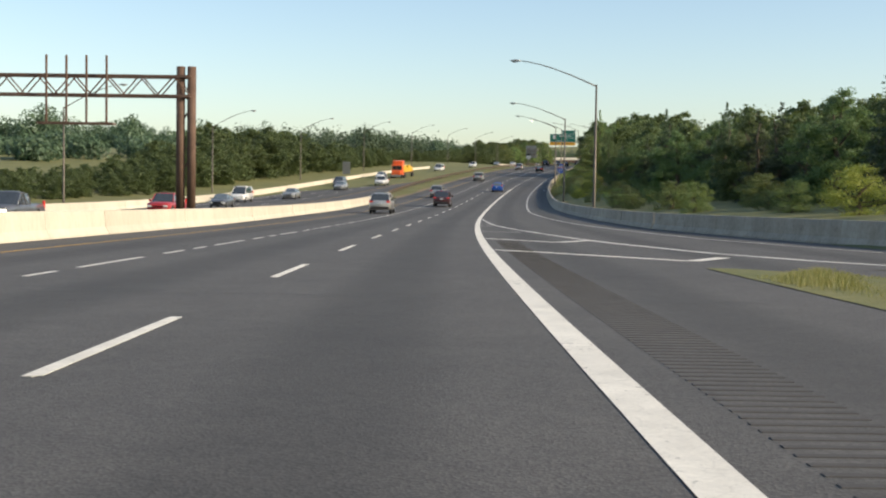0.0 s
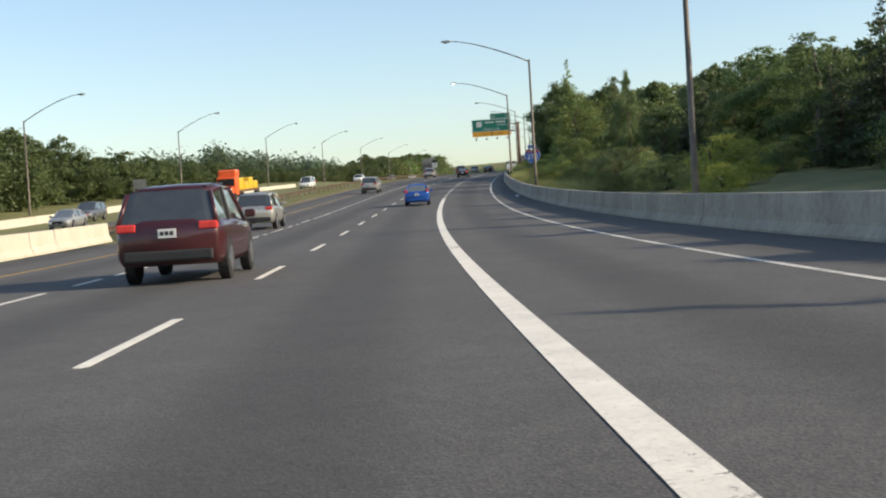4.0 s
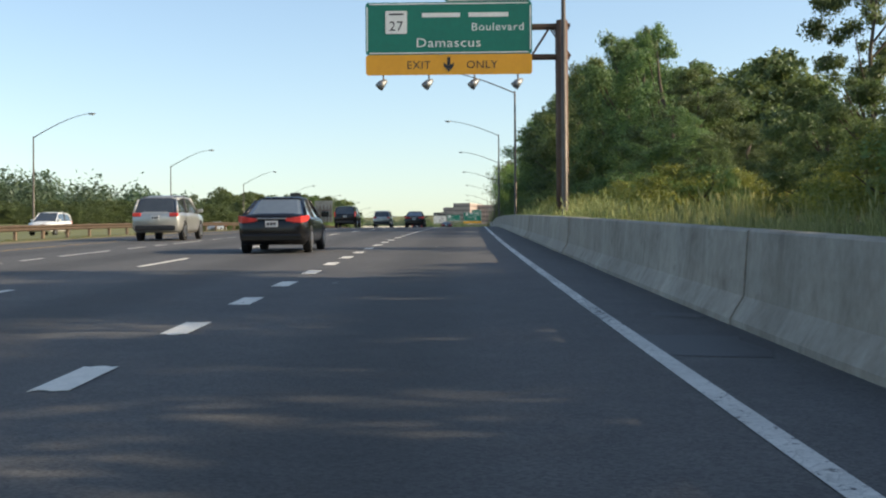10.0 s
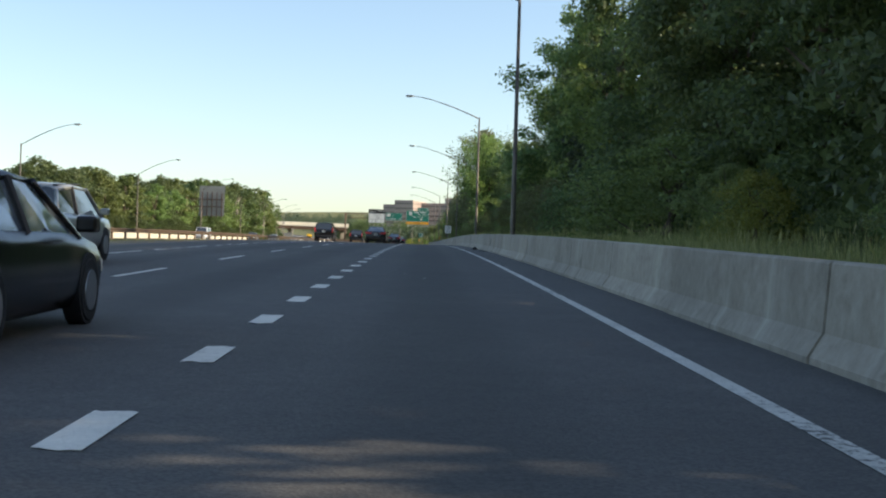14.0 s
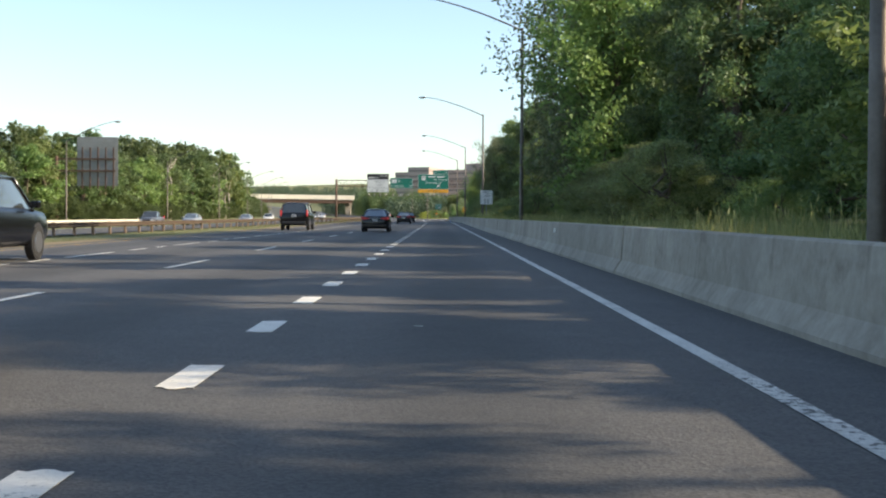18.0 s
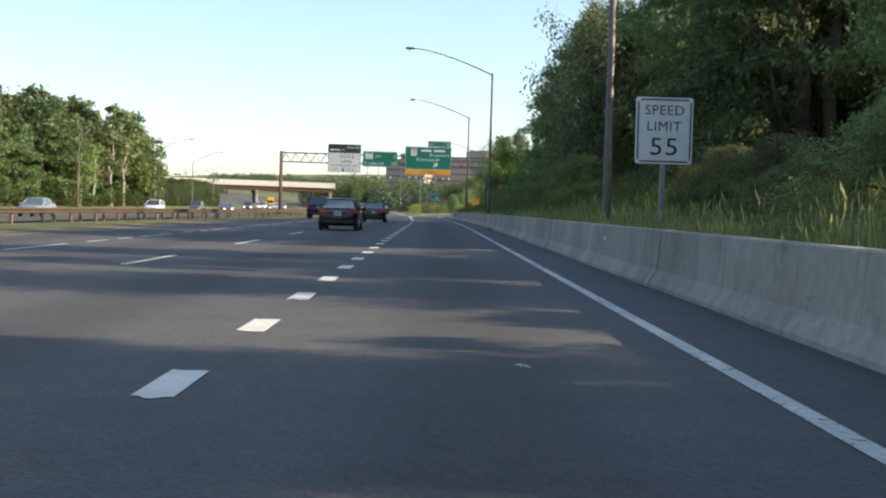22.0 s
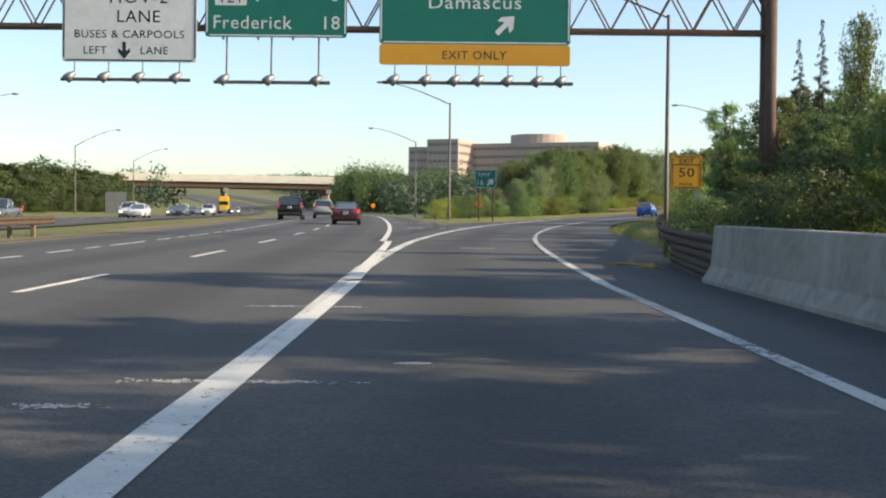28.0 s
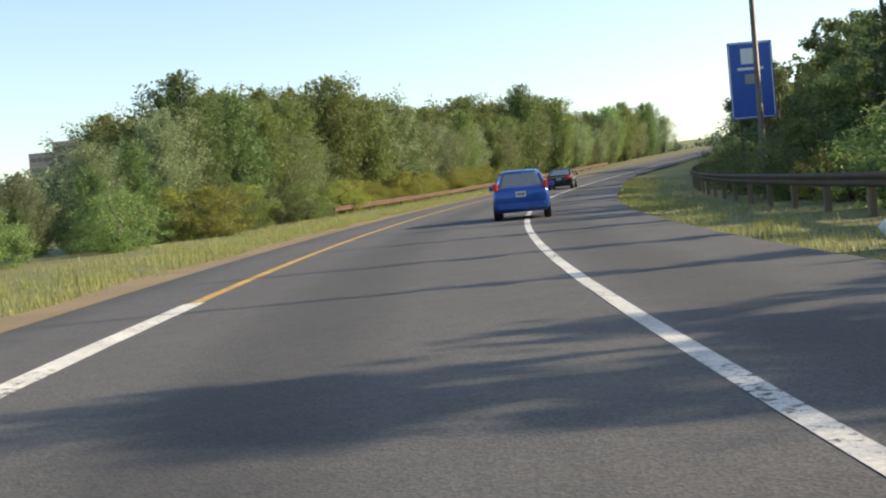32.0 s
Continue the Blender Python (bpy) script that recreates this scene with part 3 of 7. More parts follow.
road_main = tagged(strip("road_main", MAIN, -300, 1700, main_left, main_right, 0.0, M_ASPHALT, 14), "worn grey asphalt carriageway with darker oil streaks", "road", kind="structure")
entry_left = bent((-300, 150), (-60, 38), (-20, 19.5), (-4, 11.6), (5, 4.2))
road_entry = tagged(strip("road_entry_ramp", MAIN, -300, 5, entry_left, lambda s: barrier_u(s) + 0.25, 0.0, M_ASPHALT, 6), "grey asphalt slip road joining the carriageway", "road", kind="structure")
road_far = tagged(strip("road_opposite", MAIN, -300, 1700, lambda s: -37.3, lambda s: -19.6, 0.0, M_ASPHALT, 8, fall=True), "grey asphalt carriageway of the opposite direction", "road", kind="structure")
ramp_left = bent((742, 0.3), (760, -1.2), (780, -2.6), (800, -4.0), (811, -4.4), (817, -1.7), (1080, -1.7))
ramp_right = bent((742, 5.9), (750, 7.2), (765, 8.2), (790, 7.8), (840, 7.7), (900, 8.6), (940, 7.2), (1080, 7.0))
road_ramp = tagged(strip("road_exit_ramp", RAMP, 742, 1078, ramp_left, ramp_right, 0.014, M_ASPHALT, 8, 3.0), "grey asphalt exit ramp with long tree shadows", "road", kind="structure")

lane_r = bent((-60, 45), (-20, 24), (7, 13.6), (30, 8.9), (57, 6.3), (80, 5.1), (100, 4.3), (160, 4.0), (250, 4.1), (400, 3.95), (500, 3.76), (560, 3.76), (650, 3.85), (720, 3.97), (760, 4.15), (800, 4.5), (850, 4.7), (950, 4.9), (1080, 5.0))


def marking(name, parent, material, *spans, line=MAIN, lift=0.006, fall=False, label=""):
    bm = bmesh.new()
    for s0, s1, u0, u1 in spans:
        paint(bm, line, s0, s1, u0, u1, lift, fall=fall)
    return part(name, bm, material, parent, label)


marking("edge_line", road_main, M_WHITE, (-300, 193.2, -0.14, 0.14), label="wide solid white line")
marking("edge_line", road_main, M_WORN, (5, 742, lambda s: lane_r(s) - 0.075, lambda s: lane_r(s) + 0.075), label="narrow worn white edge line")
marking("edge_line", road_entry, M_WORN, (-300, 5, lambda s: lane_r(s) - 0.075, lambda s: lane_r(s) + 0.075))
marking("left_edge_line", road_main, M_YELLOW, (-300, 1700, -10.85, -10.72), label="faded yellow line")
marking("gore_line", road_main, M_WORN, (5, 70, bent((5, 9.9), (11, 6.4), (23, 3.9), (45, 1.35), (51, 0.85), (70, 0.08)), bent((5, 10.4), (11, 6.8), (23, 4.2), (45, 1.6), (51, 1.05), (70, 0.25))), label="worn white gore line")
def mesh_of(bm, name, material):
    me = bpy.data.meshes.new(name)
    bm.to_mesh(me)
    bm.free()
    me.materials.append(material)
    return me


def dash_mesh(name, length, width, material, seed):
    """One painted dash with slightly ragged ends, 2 mm thick."""
    r = random.Random(seed)
    bm = bmesh.new()
    ring = []
    for k in range(6):
        ring.append((-width / 2 + width * k / 5, -length / 2 + r.uniform(0, 0.10)))
    for k in range(6):
        ring.append((width / 2 - width * k / 5, length / 2 - r.uniform(0, 0.07)))
    face = bm.faces.new([bm.verts.new((x, y, 0.0)) for x, y in ring])
    up = bmesh.ops.extrude_face_region(bm, geom=[face])
    bmesh.ops.translate(bm, vec=(0, 0, 0.003), verts=[v for v in up["geom"] if isinstance(v, bmesh.types.BMVert)])
    bmesh.ops.recalc_face_normals(bm, faces=bm.faces)
    return mesh_of(bm, name, material)


def tilt_on(line, s, u, lift):
    """The pose of a piece that lies on the road, along it."""
    a, b = line.place(s - 0.5, u, lift), line.place(s + 0.5, u, lift)
    ahead = (b - a).normalized()
    right = Vector((math.cos(line.heading(s)), math.sin(line.heading(s)), 0.0))
    up = right.cross(ahead).normalized()
    m = Matrix((right, ahead, up)).transposed().to_4x4()
    m.translation = (a + b) / 2
    return m


short_dashes = [dash_mesh("short_dash", 1.25, 0.25, M_WHITE, n) for n in range(3)]
marks = bent(*zip((-4, 0, 6, 14, 22, 30, 33, 36, 44, 66, 86, 100, 113, 120, 137, 145), (180.6, 195.04, 215.84, 243.49, 271.27, 298.5, 309.1, 321.43, 348.83, 428.39, 501.36, 553.67, 602.88, 628.46, 692.03, 722.0)))
for k in range(0, 144):
    put("short_dash", short_dashes[k % 3], road_main, tilt_on(MAIN, marks(k), 0.0, 0.005))
long_dashes = [dash_mesh("lane_dash", 4.4, 0.13, M_WHITE, 10 + n) for n in range(2)]
marks = bent(*zip((-6, 0, 1, 5, 10, 18, 21, 23, 26, 30, 39, 46, 50, 54, 57, 61, 76), (-76, -9.9, 1.4, 47.8, 106, 200.1, 233.7, 255.6, 289.7, 334.8, 437.6, 521.9, 571.2, 621, 656.7, 704.9, 880)))
for k in range(-6, 76):
    put("lane_dash", long_dashes[k % 2], road_main, tilt_on(MAIN, marks(k), -3.78, 0.005))
bm = bmesh.new()
s = -72.0
while s < 900:
    for a, b in ((0, 4.4), (6.3, 8.3), (9.5, 11.0)):
        paint(bm, MAIN, s + a, s + b, -7.48, -7.36, 0.006, 2.0)
    s += 12.19
tagged(part("lane_dashes", bm, M_WHITE, road_main), kind="stuff")
bm = bmesh.new()
s = -120.0
while s < 1500:
    for u in (-27.2, -30.9):
        paint(bm, MAIN, s, s + 4, u - 0.07, u + 0.07, 0.008, 2.0, fall=True)
    s += 12.19
tagged(part("lane_dashes", bm, M_WHITE, road_far), kind="stuff")
marking("edge_line", road_far, M_WHITE, (-300, 1500, -34.6, -34.45), lift=0.008, fall=True)
marking("edge_line", road_far, M_YELLOW, (-300, 1500, -23.55, -23.4), lift=0.008, fall=True)
# the exit: solid lines, gore and ramp edges
marking("edge_line", road_main, M_WHITE, (717, 741, bent((717, -0.07), (727, -0.04), (741, 0.12)), bent((717, 0.19), (727, 0.22), (741, 0.38))), label="wide solid white line")
marking("edge_line", road_main, M_WHITE, (741, 763.5, bent((741, 0.12), (763.5, 0.13)), bent((741, 0.38), (763.5, 0.34))), (763.5, 1000, -0.08, 0.13), lift=0.030, label="wide solid white line")
marking("gore_line", road_main, M_WORNWHITE, (731, 746, bent((731, 0.16), (740, 0.02), (746, -0.10)), bent((731, 0.18), (746, 0.2))), line=RAMP, lift=0.046)
marking("gore_line", road_main, M_WORNWHITE, (746, 768, bent((746, -0.10), (758, -0.13)), bent((746, 0.2), (758, 0.13))), line=RAMP, lift=0.034)
marking("gore_line", road_ramp, M_WORNWHITE, (768, 838, -0.13, 0.13), line=RAMP, lift=0.018, label="solid white line")
marking("left_edge_line", road_ramp, M_YELLOW, (838, 1075, -0.08, 0.08), line=RAMP, lift=0.018, label="yellow line")
marking("edge_line", road_ramp, M_WORN, (741, 768, lambda s: lane_r(s) - 0.08, lambda s: lane_r(s) + 0.08), line=RAMP, lift=0.036, label="worn white edge line")
marking("edge_line", road_ramp, M_WORN, (768, 1075, lambda s: lane_r(s) - 0.08, lambda s: lane_r(s) + 0.08), line=RAMP, lift=0.018, label="worn white edge line")
def ribbon(name, material, line, places, width, lift, parent, label=""):
    """A painted or rubbed stripe along bent places (s, u)."""
    bm = bmesh.new()
    rows = []
    for k, (s, u) in enumerate(places):
        a, b = places[max(0, k - 1)], places[min(len(places) - 1, k + 1)]
        d = Vector((b[1] - a[1], b[0] - a[0])).normalized()
        rows.append([bm.verts.new(line.place(s - d.x * side * width / 2, u + d.y * side * width / 2, lift)) for side in (-1, 1)])
    for a, b in zip(rows, rows[1:]):
        bm.faces.new((a[0], a[1], b[1], b[0]))
    bmesh.ops.recalc_face_normals(bm, faces=bm.faces)
    return part(name, bm, material, parent, label)


ribbon("chevron_line", M_WHITE, RAMP, [(792.8, 0.0), (791.4, -1.1), (790.0, -1.6), (789.6, -2.0), (789.8, -2.5), (790.6, -3.45)], 0.3, 0.019, road_ramp, "worn white chevron stripe")
ribbon("chevron_line", M_WHITE, RAMP, [(808.4, 0.1), (807.0, -1.0), (806.4, -2.0), (807.3, -3.5), (808.3, -5.1), (809.1, -8.1)], 0.26, 0.019, road_ramp, "worn white chevron stripe")
ribbon("skid_mark", M_SKID, RAMP, [(778, -1.45), (783.6, -1.48), (786.6, -1.5), (790.4, -1.7), (795, -2.3), (801.2, -3.42), (806, -4.4), (811.1, -5.35)], 0.34, 0.022, road_ramp, "dark curved tyre skid mark")
ribbon("skid_mark", M_SKID, RAMP, [(781, -0.2), (784.2, -0.3), (788.4, -0.9), (794.5, -1.5), (801, -2.2)], 0.14, 0.022, road_ramp, "faint tyre skid mark")
ribbon("worn_arrow", M_WORN, RAMP, [(757.7, 1.8), (757.5, 2.1), (757.65, 2.4), (757.6, 2.75)], 0.24, 0.03, road_ramp, "remnant of a worn white lane arrow")
ribbon("skid_mark", M_SKID, MAIN, [(696, -1.75), (701, -2.05), (706, -2.3), (712, -2.45), (720, -2.5)], 0.22, 0.004, road_main, "faint tyre skid mark")


def splashes():
    """Spilled white paint and chips of old marking on the asphalt: spatters of small flat flakes."""
    r = random.Random(31)
    spots = [(s, u, w, l, 30) for s, u, w, l in ((730, -0.1, 0.25, 0.06), (730, 0.45, 0.28, 0.05), (736, -0.25, 0.18, 0.05), (736, 0.45, 0.16, 0.05), (729, -0.65, 0.14, 0.05), (731, 1.3, 0.07, 0.03), (780, 0.3, 0.14, 0.22))]
    spots += [(r.gauss(699.0, 1.8), r.gauss(1.3, 0.35), r.uniform(0.05, 0.25), r.uniform(0.06, 0.3), 26) for n in range(20)]
    spots += [(r.gauss(704.5, 1.5), r.uniform(1.0, 2.7), r.uniform(0.03, 0.1), r.uniform(0.04, 0.12), 16) for n in range(9)]
    for k in range(30):
        s = r.uniform(180, 740)
        spots.append((s, r.uniform(0.6, lane_r(s) + 0.4), 0.03, 0.04, 4))
    for s, u, w, l, count in spots:
        on_ramp = s > 742
        line, lift = (RAMP, 0.018) if on_ramp else (MAIN, 0.004)
        bm = bmesh.new()
        for n in range(5 * count):
            cs, cu, size = s + r.gauss(0, l * 0.75), u + r.gauss(0, w * 0.8), r.uniform(0.004, 0.026)
            bm.faces.new([bm.verts.new(line.place(cs + math.sin(k * 1.257) * size * r.uniform(0.5, 1.2), cu + math.cos(k * 1.257) * size * r.uniform(0.5, 1.1), lift)) for k in range(5)])
        bmesh.ops.recalc_face_normals(bm, faces=bm.faces)
        tagged(part("paint_spatter", bm, M_WORN, road_ramp if on_ramp else road_main), kind="stuff")


splashes()
for name, line, s0, s1, left, right, lift in (("dry_verge_ramp", RAMP, 812, 1070, lambda s: ramp_left(s) - 0.75 - 0.3 * math.sin(s * 0.7) - 0.14 * math.sin(s * 1.9), lambda s: ramp_left(s) + 0.03, 0.018), ("dry_verge_median", MAIN, 150, 1000, lambda s: main_left(s) - 0.7 - 0.35 * math.sin(s * 0.21) - 0.15 * math.sin(s * 0.83), lambda s: main_left(s) + 0.05, 0.012)):
    tagged(strip(name, line, s0, s1, left, right, lift, M_DRY, 4), "strip of dry brown grass and dirt at the road edge", "verge", kind="structure")

tagged(strip("gore_island", MAIN, -60, 4.6, lambda s: 4.1, lambda s: max(4.15, entry_left(s) + 0.1), 0.012, M_GRASS, 6, 2.0), "rough grass on the gore between the roads", "verge", kind="structure")
ribbon("chevron_line", M_WHITE, MAIN, [(13.3, 0.12), (12.3, 1.2), (10.7, 2.4), (8.0, 4.44)], 0.36, 0.006, road_main, "white chevron stripe")
ribbon("chevron_stub", M_WHITE, MAIN, [(8.0, 4.5), (10.4, 5.75)], 0.4, 0.007, road_main, "broad white stub of the chevron")
ribbon("chevron_line", M_WHITE, MAIN, [(24.8, 0.12), (23.7, 1.0), (22.4, 1.75), (21.3, 2.55)], 0.36, 0.006, road_main, "worn white chevron stripe")
ribbon("chevron_stub", M_WHITE, MAIN, [(21.4, 2.6), (24.5, 4.0)], 0.36, 0.007, road_main, "broad white stub of the chevron")
ribbon("chevron_line", M_WORN, MAIN, [(35.8, 0.12), (35.6, 1.3), (36.6, 1.95)], 0.34, 0.006, road_main, "worn white chevron stripe")
ribbon("chevron_line", M_WORN, MAIN, [(47.7, 0.14), (48.2, 0.8)], 0.3, 0.006, road_main, "worn white chevron stripe")
ribbon("chevron_line", M_WORN, MAIN, [(51.2, 0.3), (51.5, 0.85)], 0.3, 0.006, road_main, "worn white chevron stripe")
# darker patches laid on the asphalt
for at, u, w, long_ in ((273.0, 4.5, 0.9, 1.5), (275.8, 4.85, 0.5, 0.35), (700.5, -3.0, 0.5, 2.4)):
    ribbon("tar_patch", M_DARKMARK, MAIN, [(at - long_ / 2, u - 0.05), (at - long_ / 4, u + 0.04), (at + long_ / 4, u - 0.03), (at + long_ / 2, u + 0.05)], w, 0.004, road_main, "dark patch on the asphalt")
# thin dark lines across the lanes and a rumble strip in the shoulder
for s0, s1, u0, u1, w in ((194.9, 193.4, -10, 3.9, 0.05), (268.0, 267.7, -10, 4.0, 0.05), (-4.0, -4.6, -10.5, 3.0, 0.03), (80.9, 78.4, -6.0, 4.4, 0.035)):
    bm = bmesh.new()
    p, q = MAIN.place(s0, u0, 0.004), MAIN.place(s1, u1, 0.004)
    side = (MAIN.place(s0 + w, u0, 0.004) - p)
    bm.faces.new([bm.verts.new(v) for v in (p, q, q + side, p + side)])
    part("dark_cross_line", bm, M_DARKMARK, road_main)
bm = bmesh.new()
box(bm, -0.36, 0.36, -0.035, 0.035, -0.005, 0.004, 0.003)
groove = mesh_of(bm, "rumble_groove", M_GROOVE)
for n in range(210):
    s = -22 + n * 0.21
    if s < 22:
        put("rumble_groove", groove, road_main, tilt_on(MAIN, s, 0.86, 0.002))


# ---- concrete barriers ----
def jersey(height, base, top):
    """Half-profile of a safety barrier, mirrored: a toe, a lower slope and a steep upper face."""
    half = [(base / 2, 0.0), (base / 2, 0.09), (top / 2 + 0.06, 0.30), (top / 2 + 0.012, height - 0.02), (top / 2 - 0.01, height)]
    return [(-a, b) for a, b in half] + [(a, b) for a, b in reversed(half)]


def barrier(name, line, s0, s1, offset, profile, material, label, step, fall=False, gap=0.012):
    """A barrier cast in lengths, each a piece of its own with a narrow joint."""
    ob = tagged(new(name), label, "barrier", kind="structure")
    s = s0
    n = 0
    while s < s1 - 0.5:
        e = min(s + step, s1)
        bm = bmesh.new()
        wob = 0.012 * math.sin(n * 2.3)
        sweep(bm, line, [(x, offset(x) + wob, (cross_fall(offset(x)) if fall else 0.0) - 0.03) for x in np.linspace(s + gap / 2, e - gap / 2, 3)], profile)
        along, lines = bm.verts.layers.float.new("along"), np.linspace(s + gap / 2, e - gap / 2, 3)
        bm.verts.ensure_lookup_table()
        for k, v in enumerate(bm.verts):
            v[along] = lines[k // len(profile)]
        part("barrier_segment", bm, material, ob)
        s, n = e, n + 1
    return ob


right_profile = jersey(0.93, 0.62, 0.24)
barrier("barrier_right", MAIN, 49.0, 741.5, lambda s: barrier_u(s) + 0.31, right_profile, M_CONCRETE, "grey stained concrete safety barrier along the shoulder", 6.1)
barrier("barrier_entry", MAIN, -60.0, 48.6, lambda s: barrier_u(s) + 0.31, right_profile, M_CONCRETE, "grey stained concrete safety barrier beside the slip road", 6.1)
median_u = bent((-300, -13.0), (0, -13.0), (40, -13.2), (70, -14.1), (120, -14.6), (150, -15.2))
barrier("barrier_median", MAIN, -100, 149.5, median_u, jersey(0.85, 0.62, 0.25), M_PALE, "sunlit cream concrete barrier in the median", 6.1)
barrier("barrier_far", MAIN, -120, 330, lambda s: -37.6, jersey(0.9, 0.62, 0.25), M_PALE, "sunlit cream concrete barrier beyond the opposite lanes", 9.0, fall=True)
barrier("barrier_far_side", MAIN, 470, 645, lambda s: -37.6, jersey(0.9, 0.62, 0.25), M_PALE, "sunlit cream concrete barrier beyond the opposite lanes", 12.0, fall=True)

# ---- steel guardrails ----
W_BEAM = [(0.0, 0.42), (0.055, 0.47), (0.055, 0.51), (0.0, 0.57), (0.055, 0.63), (0.055, 0.67), (0.0, 0.72), (-0.012, 0.72), (0.040, 0.66), (0.040, 0.64), (-0.012, 0.57), (0.040, 0.50), (0.040, 0.48), (-0.012, 0.42)]


def guardrail(name, line, s0, s1, offset, facing, material, label, lift=0.0, post_step=3.8, fall=False):
    """A ribbed beam on posts; facing is +1 towards the right, -1 towards the left."""
    ob = tagged(new(name), label, "guardrail", kind="structure")
    bm = bmesh.new()
    level = lambda s: lift + (cross_fall(offset(s)) if fall else 0.0)  # noqa: E731
    sweep(bm, line, [(s, offset(s), level(s)) for s in np.linspace(s0, s1, int((s1 - s0) / 4) + 2)], [(facing * a, b) for a, b in W_BEAM])
    part("beam", bm, material, ob)
    bm = bmesh.new()
    box(bm, -0.07, 0.07, -0.09, 0.09, -0.5, 0.74, 0.008)
    post = mesh_of(bm, "post", M_WOOD)
    s = s0 + 0.3
    while s < s1:
        put("post", post, ob, line.stand(s, offset(s) - 0.12 * facing, level(s)))
        s += post_step
    return ob


guardrail("guardrail_median", MAIN, 150, 768, bent((150, -15.3), (165, -17.0), (200, -18.4), (500, -19.2), (630, -19.2), (655, -17.0), (685, -14.2), (730, -12.6), (768, -12.2)), 1, M_RAIL, "weathered brown steel guardrail in the grass median", fall=True)
guardrail("guardrail_median_far", MAIN, 640, 768, bent((640, -19.4), (655, -18.0), (685, -15.2), (730, -13.6), (768, -13.2)), -1, M_RAIL, "weathered brown steel guardrail backing the median rail", fall=True)
guard_u = bent((741.6, 5.9), (752, 6.7), (765, 8.6), (785, 10.2), (800, 10.8), (842, 11.3), (880, 12.2), (930, 13.6), (1075, 14.0))
rail = guardrail("guardrail_ramp", RAMP, 741.6, 1070, guard_u, -1, M_RAIL, "weathered dark steel guardrail curving along the exit ramp", 0.05)
# doubled beams where the rail meets the concrete
for drop in (0.30, 0.56):
    bm = bmesh.new()
    sweep(bm, RAMP, [(v, guard_u(v) - 0.02, 0.05 - drop) for v in np.linspace(741.6, 749.0, 5)], [(-a, b) for a, b in W_BEAM])
    part("lower_beam", bm, M_RAIL, rail)
guardrail("guardrail_ramp_left", RAMP, 899, 1000, bent((899, -9.4), (920, -8.2), (1000, -7.0)), 1, M_RUST, "weathered steel guardrail behind the ramp's left verge", -0.3)


# ---- street lamps ----
def street_lamp_parts(ob, arm=6.2, lit=False, height=10.9, rise=2.1):
    bm = bmesh.new()
    tube(bm, [(0, 0, -0.6), (0, 0, 0.4), (0, 0, height + 0.15)], [0.14, 0.125, 0.075], 10)
    part("pole", bm, M_POLE, ob, smooth_shade=True)
    bm = bmesh.new()
    box(bm, -0.2, 0.2, -0.2, 0.2, -0.6, 0.12, 0.02)
    part("base_plate", bm, M_STEEL, ob)
    bm = bmesh.new()
    pts = [(-arm * k / 8, 0, height + rise * (1 - (1 - k / 8) ** 1.45)) for k in range(9)]
    tube(bm, pts, [0.055 - 0.003 * k for k in range(9)], 8)
    part("arm", bm, M_POLE, ob, smooth_shade=True)
    bm = bmesh.new()
    bmesh.ops.create_uvsphere(bm, u_segments=12, v_segments=8, radius=1.0, matrix=Matrix.Translation((-arm - 0.35, 0, height + rise)) @ Matrix.Diagonal((0.45, 0.17, 0.10, 1)))
    head = part("lamp_head", bm, M_STEEL, ob, smooth_shade=True)
    bm = bmesh.new()
    bmesh.ops.create_uvsphere(bm, u_segments=10, v_segments=6, radius=1.0, matrix=Matrix.Translation((-arm - 0.42, 0, height + rise - 0.06)) @ Matrix.Diagonal((0.25, 0.14, 0.10, 1)))
    part("lens", bm, M_LAMP if lit else M_LENS, head, "glowing lamp lens" if lit else "", smooth_shade=True)


def lamp_row(line, places, arm, turn, group, label, lit=(), height=10.9, rise=2.0):
    first = None
    for n, (s, u, h) in enumerate(places):
        p = line.place(s, u)
        z = ground_at(p) if h is None else p.z + h
        m = Matrix.Translation((p.x, p.y, z)) @ Matrix.Rotation(line.heading(s) + radians(turn), 4, "Z")
        if n in lit:
            ob = thing("street_lamp", m, label + ", switched on", "street lamp", group)
            street_lamp_parts(ob, arm, True, height, rise)
        elif first is None:
            first = thing("street_lamp", m, label, "street lamp", group)
            street_lamp_parts(first, arm, False, height, rise)
        else:
            copy_thing(first, m)


lamp_row(MAIN, [(s, u, 0.15) for s, u in ((80, 9.1), (136, 8.75), (193, 7.5), (249.2, 6.5), (310, 6.6))], 6.2, 0, "lamps along the near carriageway", "tall brown metal street lamp with a long curved arm", (3,), height=10.5)
lamp_row(MAIN, [(s, u, -0.65 if s < 400 else 0.15) for s, u in ((368, 6.6), (427, 6.05), (485.5, 6.8), (545, 6.6), (608, 6.6), (673, 6.25), (719.5, 6.6))], 6.4, 0, "lamps along the near carriageway", "tall brown metal street lamp with a long curved arm", height=12.1)
lamp_row(MAIN, [(162 + 57.4 * k, -43.8, -0.6) for k in range(-2, 15)], 5.9, 180, "lamps along the opposite carriageway", "tall metal street lamp with a long arm over the opposite lanes", height=10.4, rise=2.5)


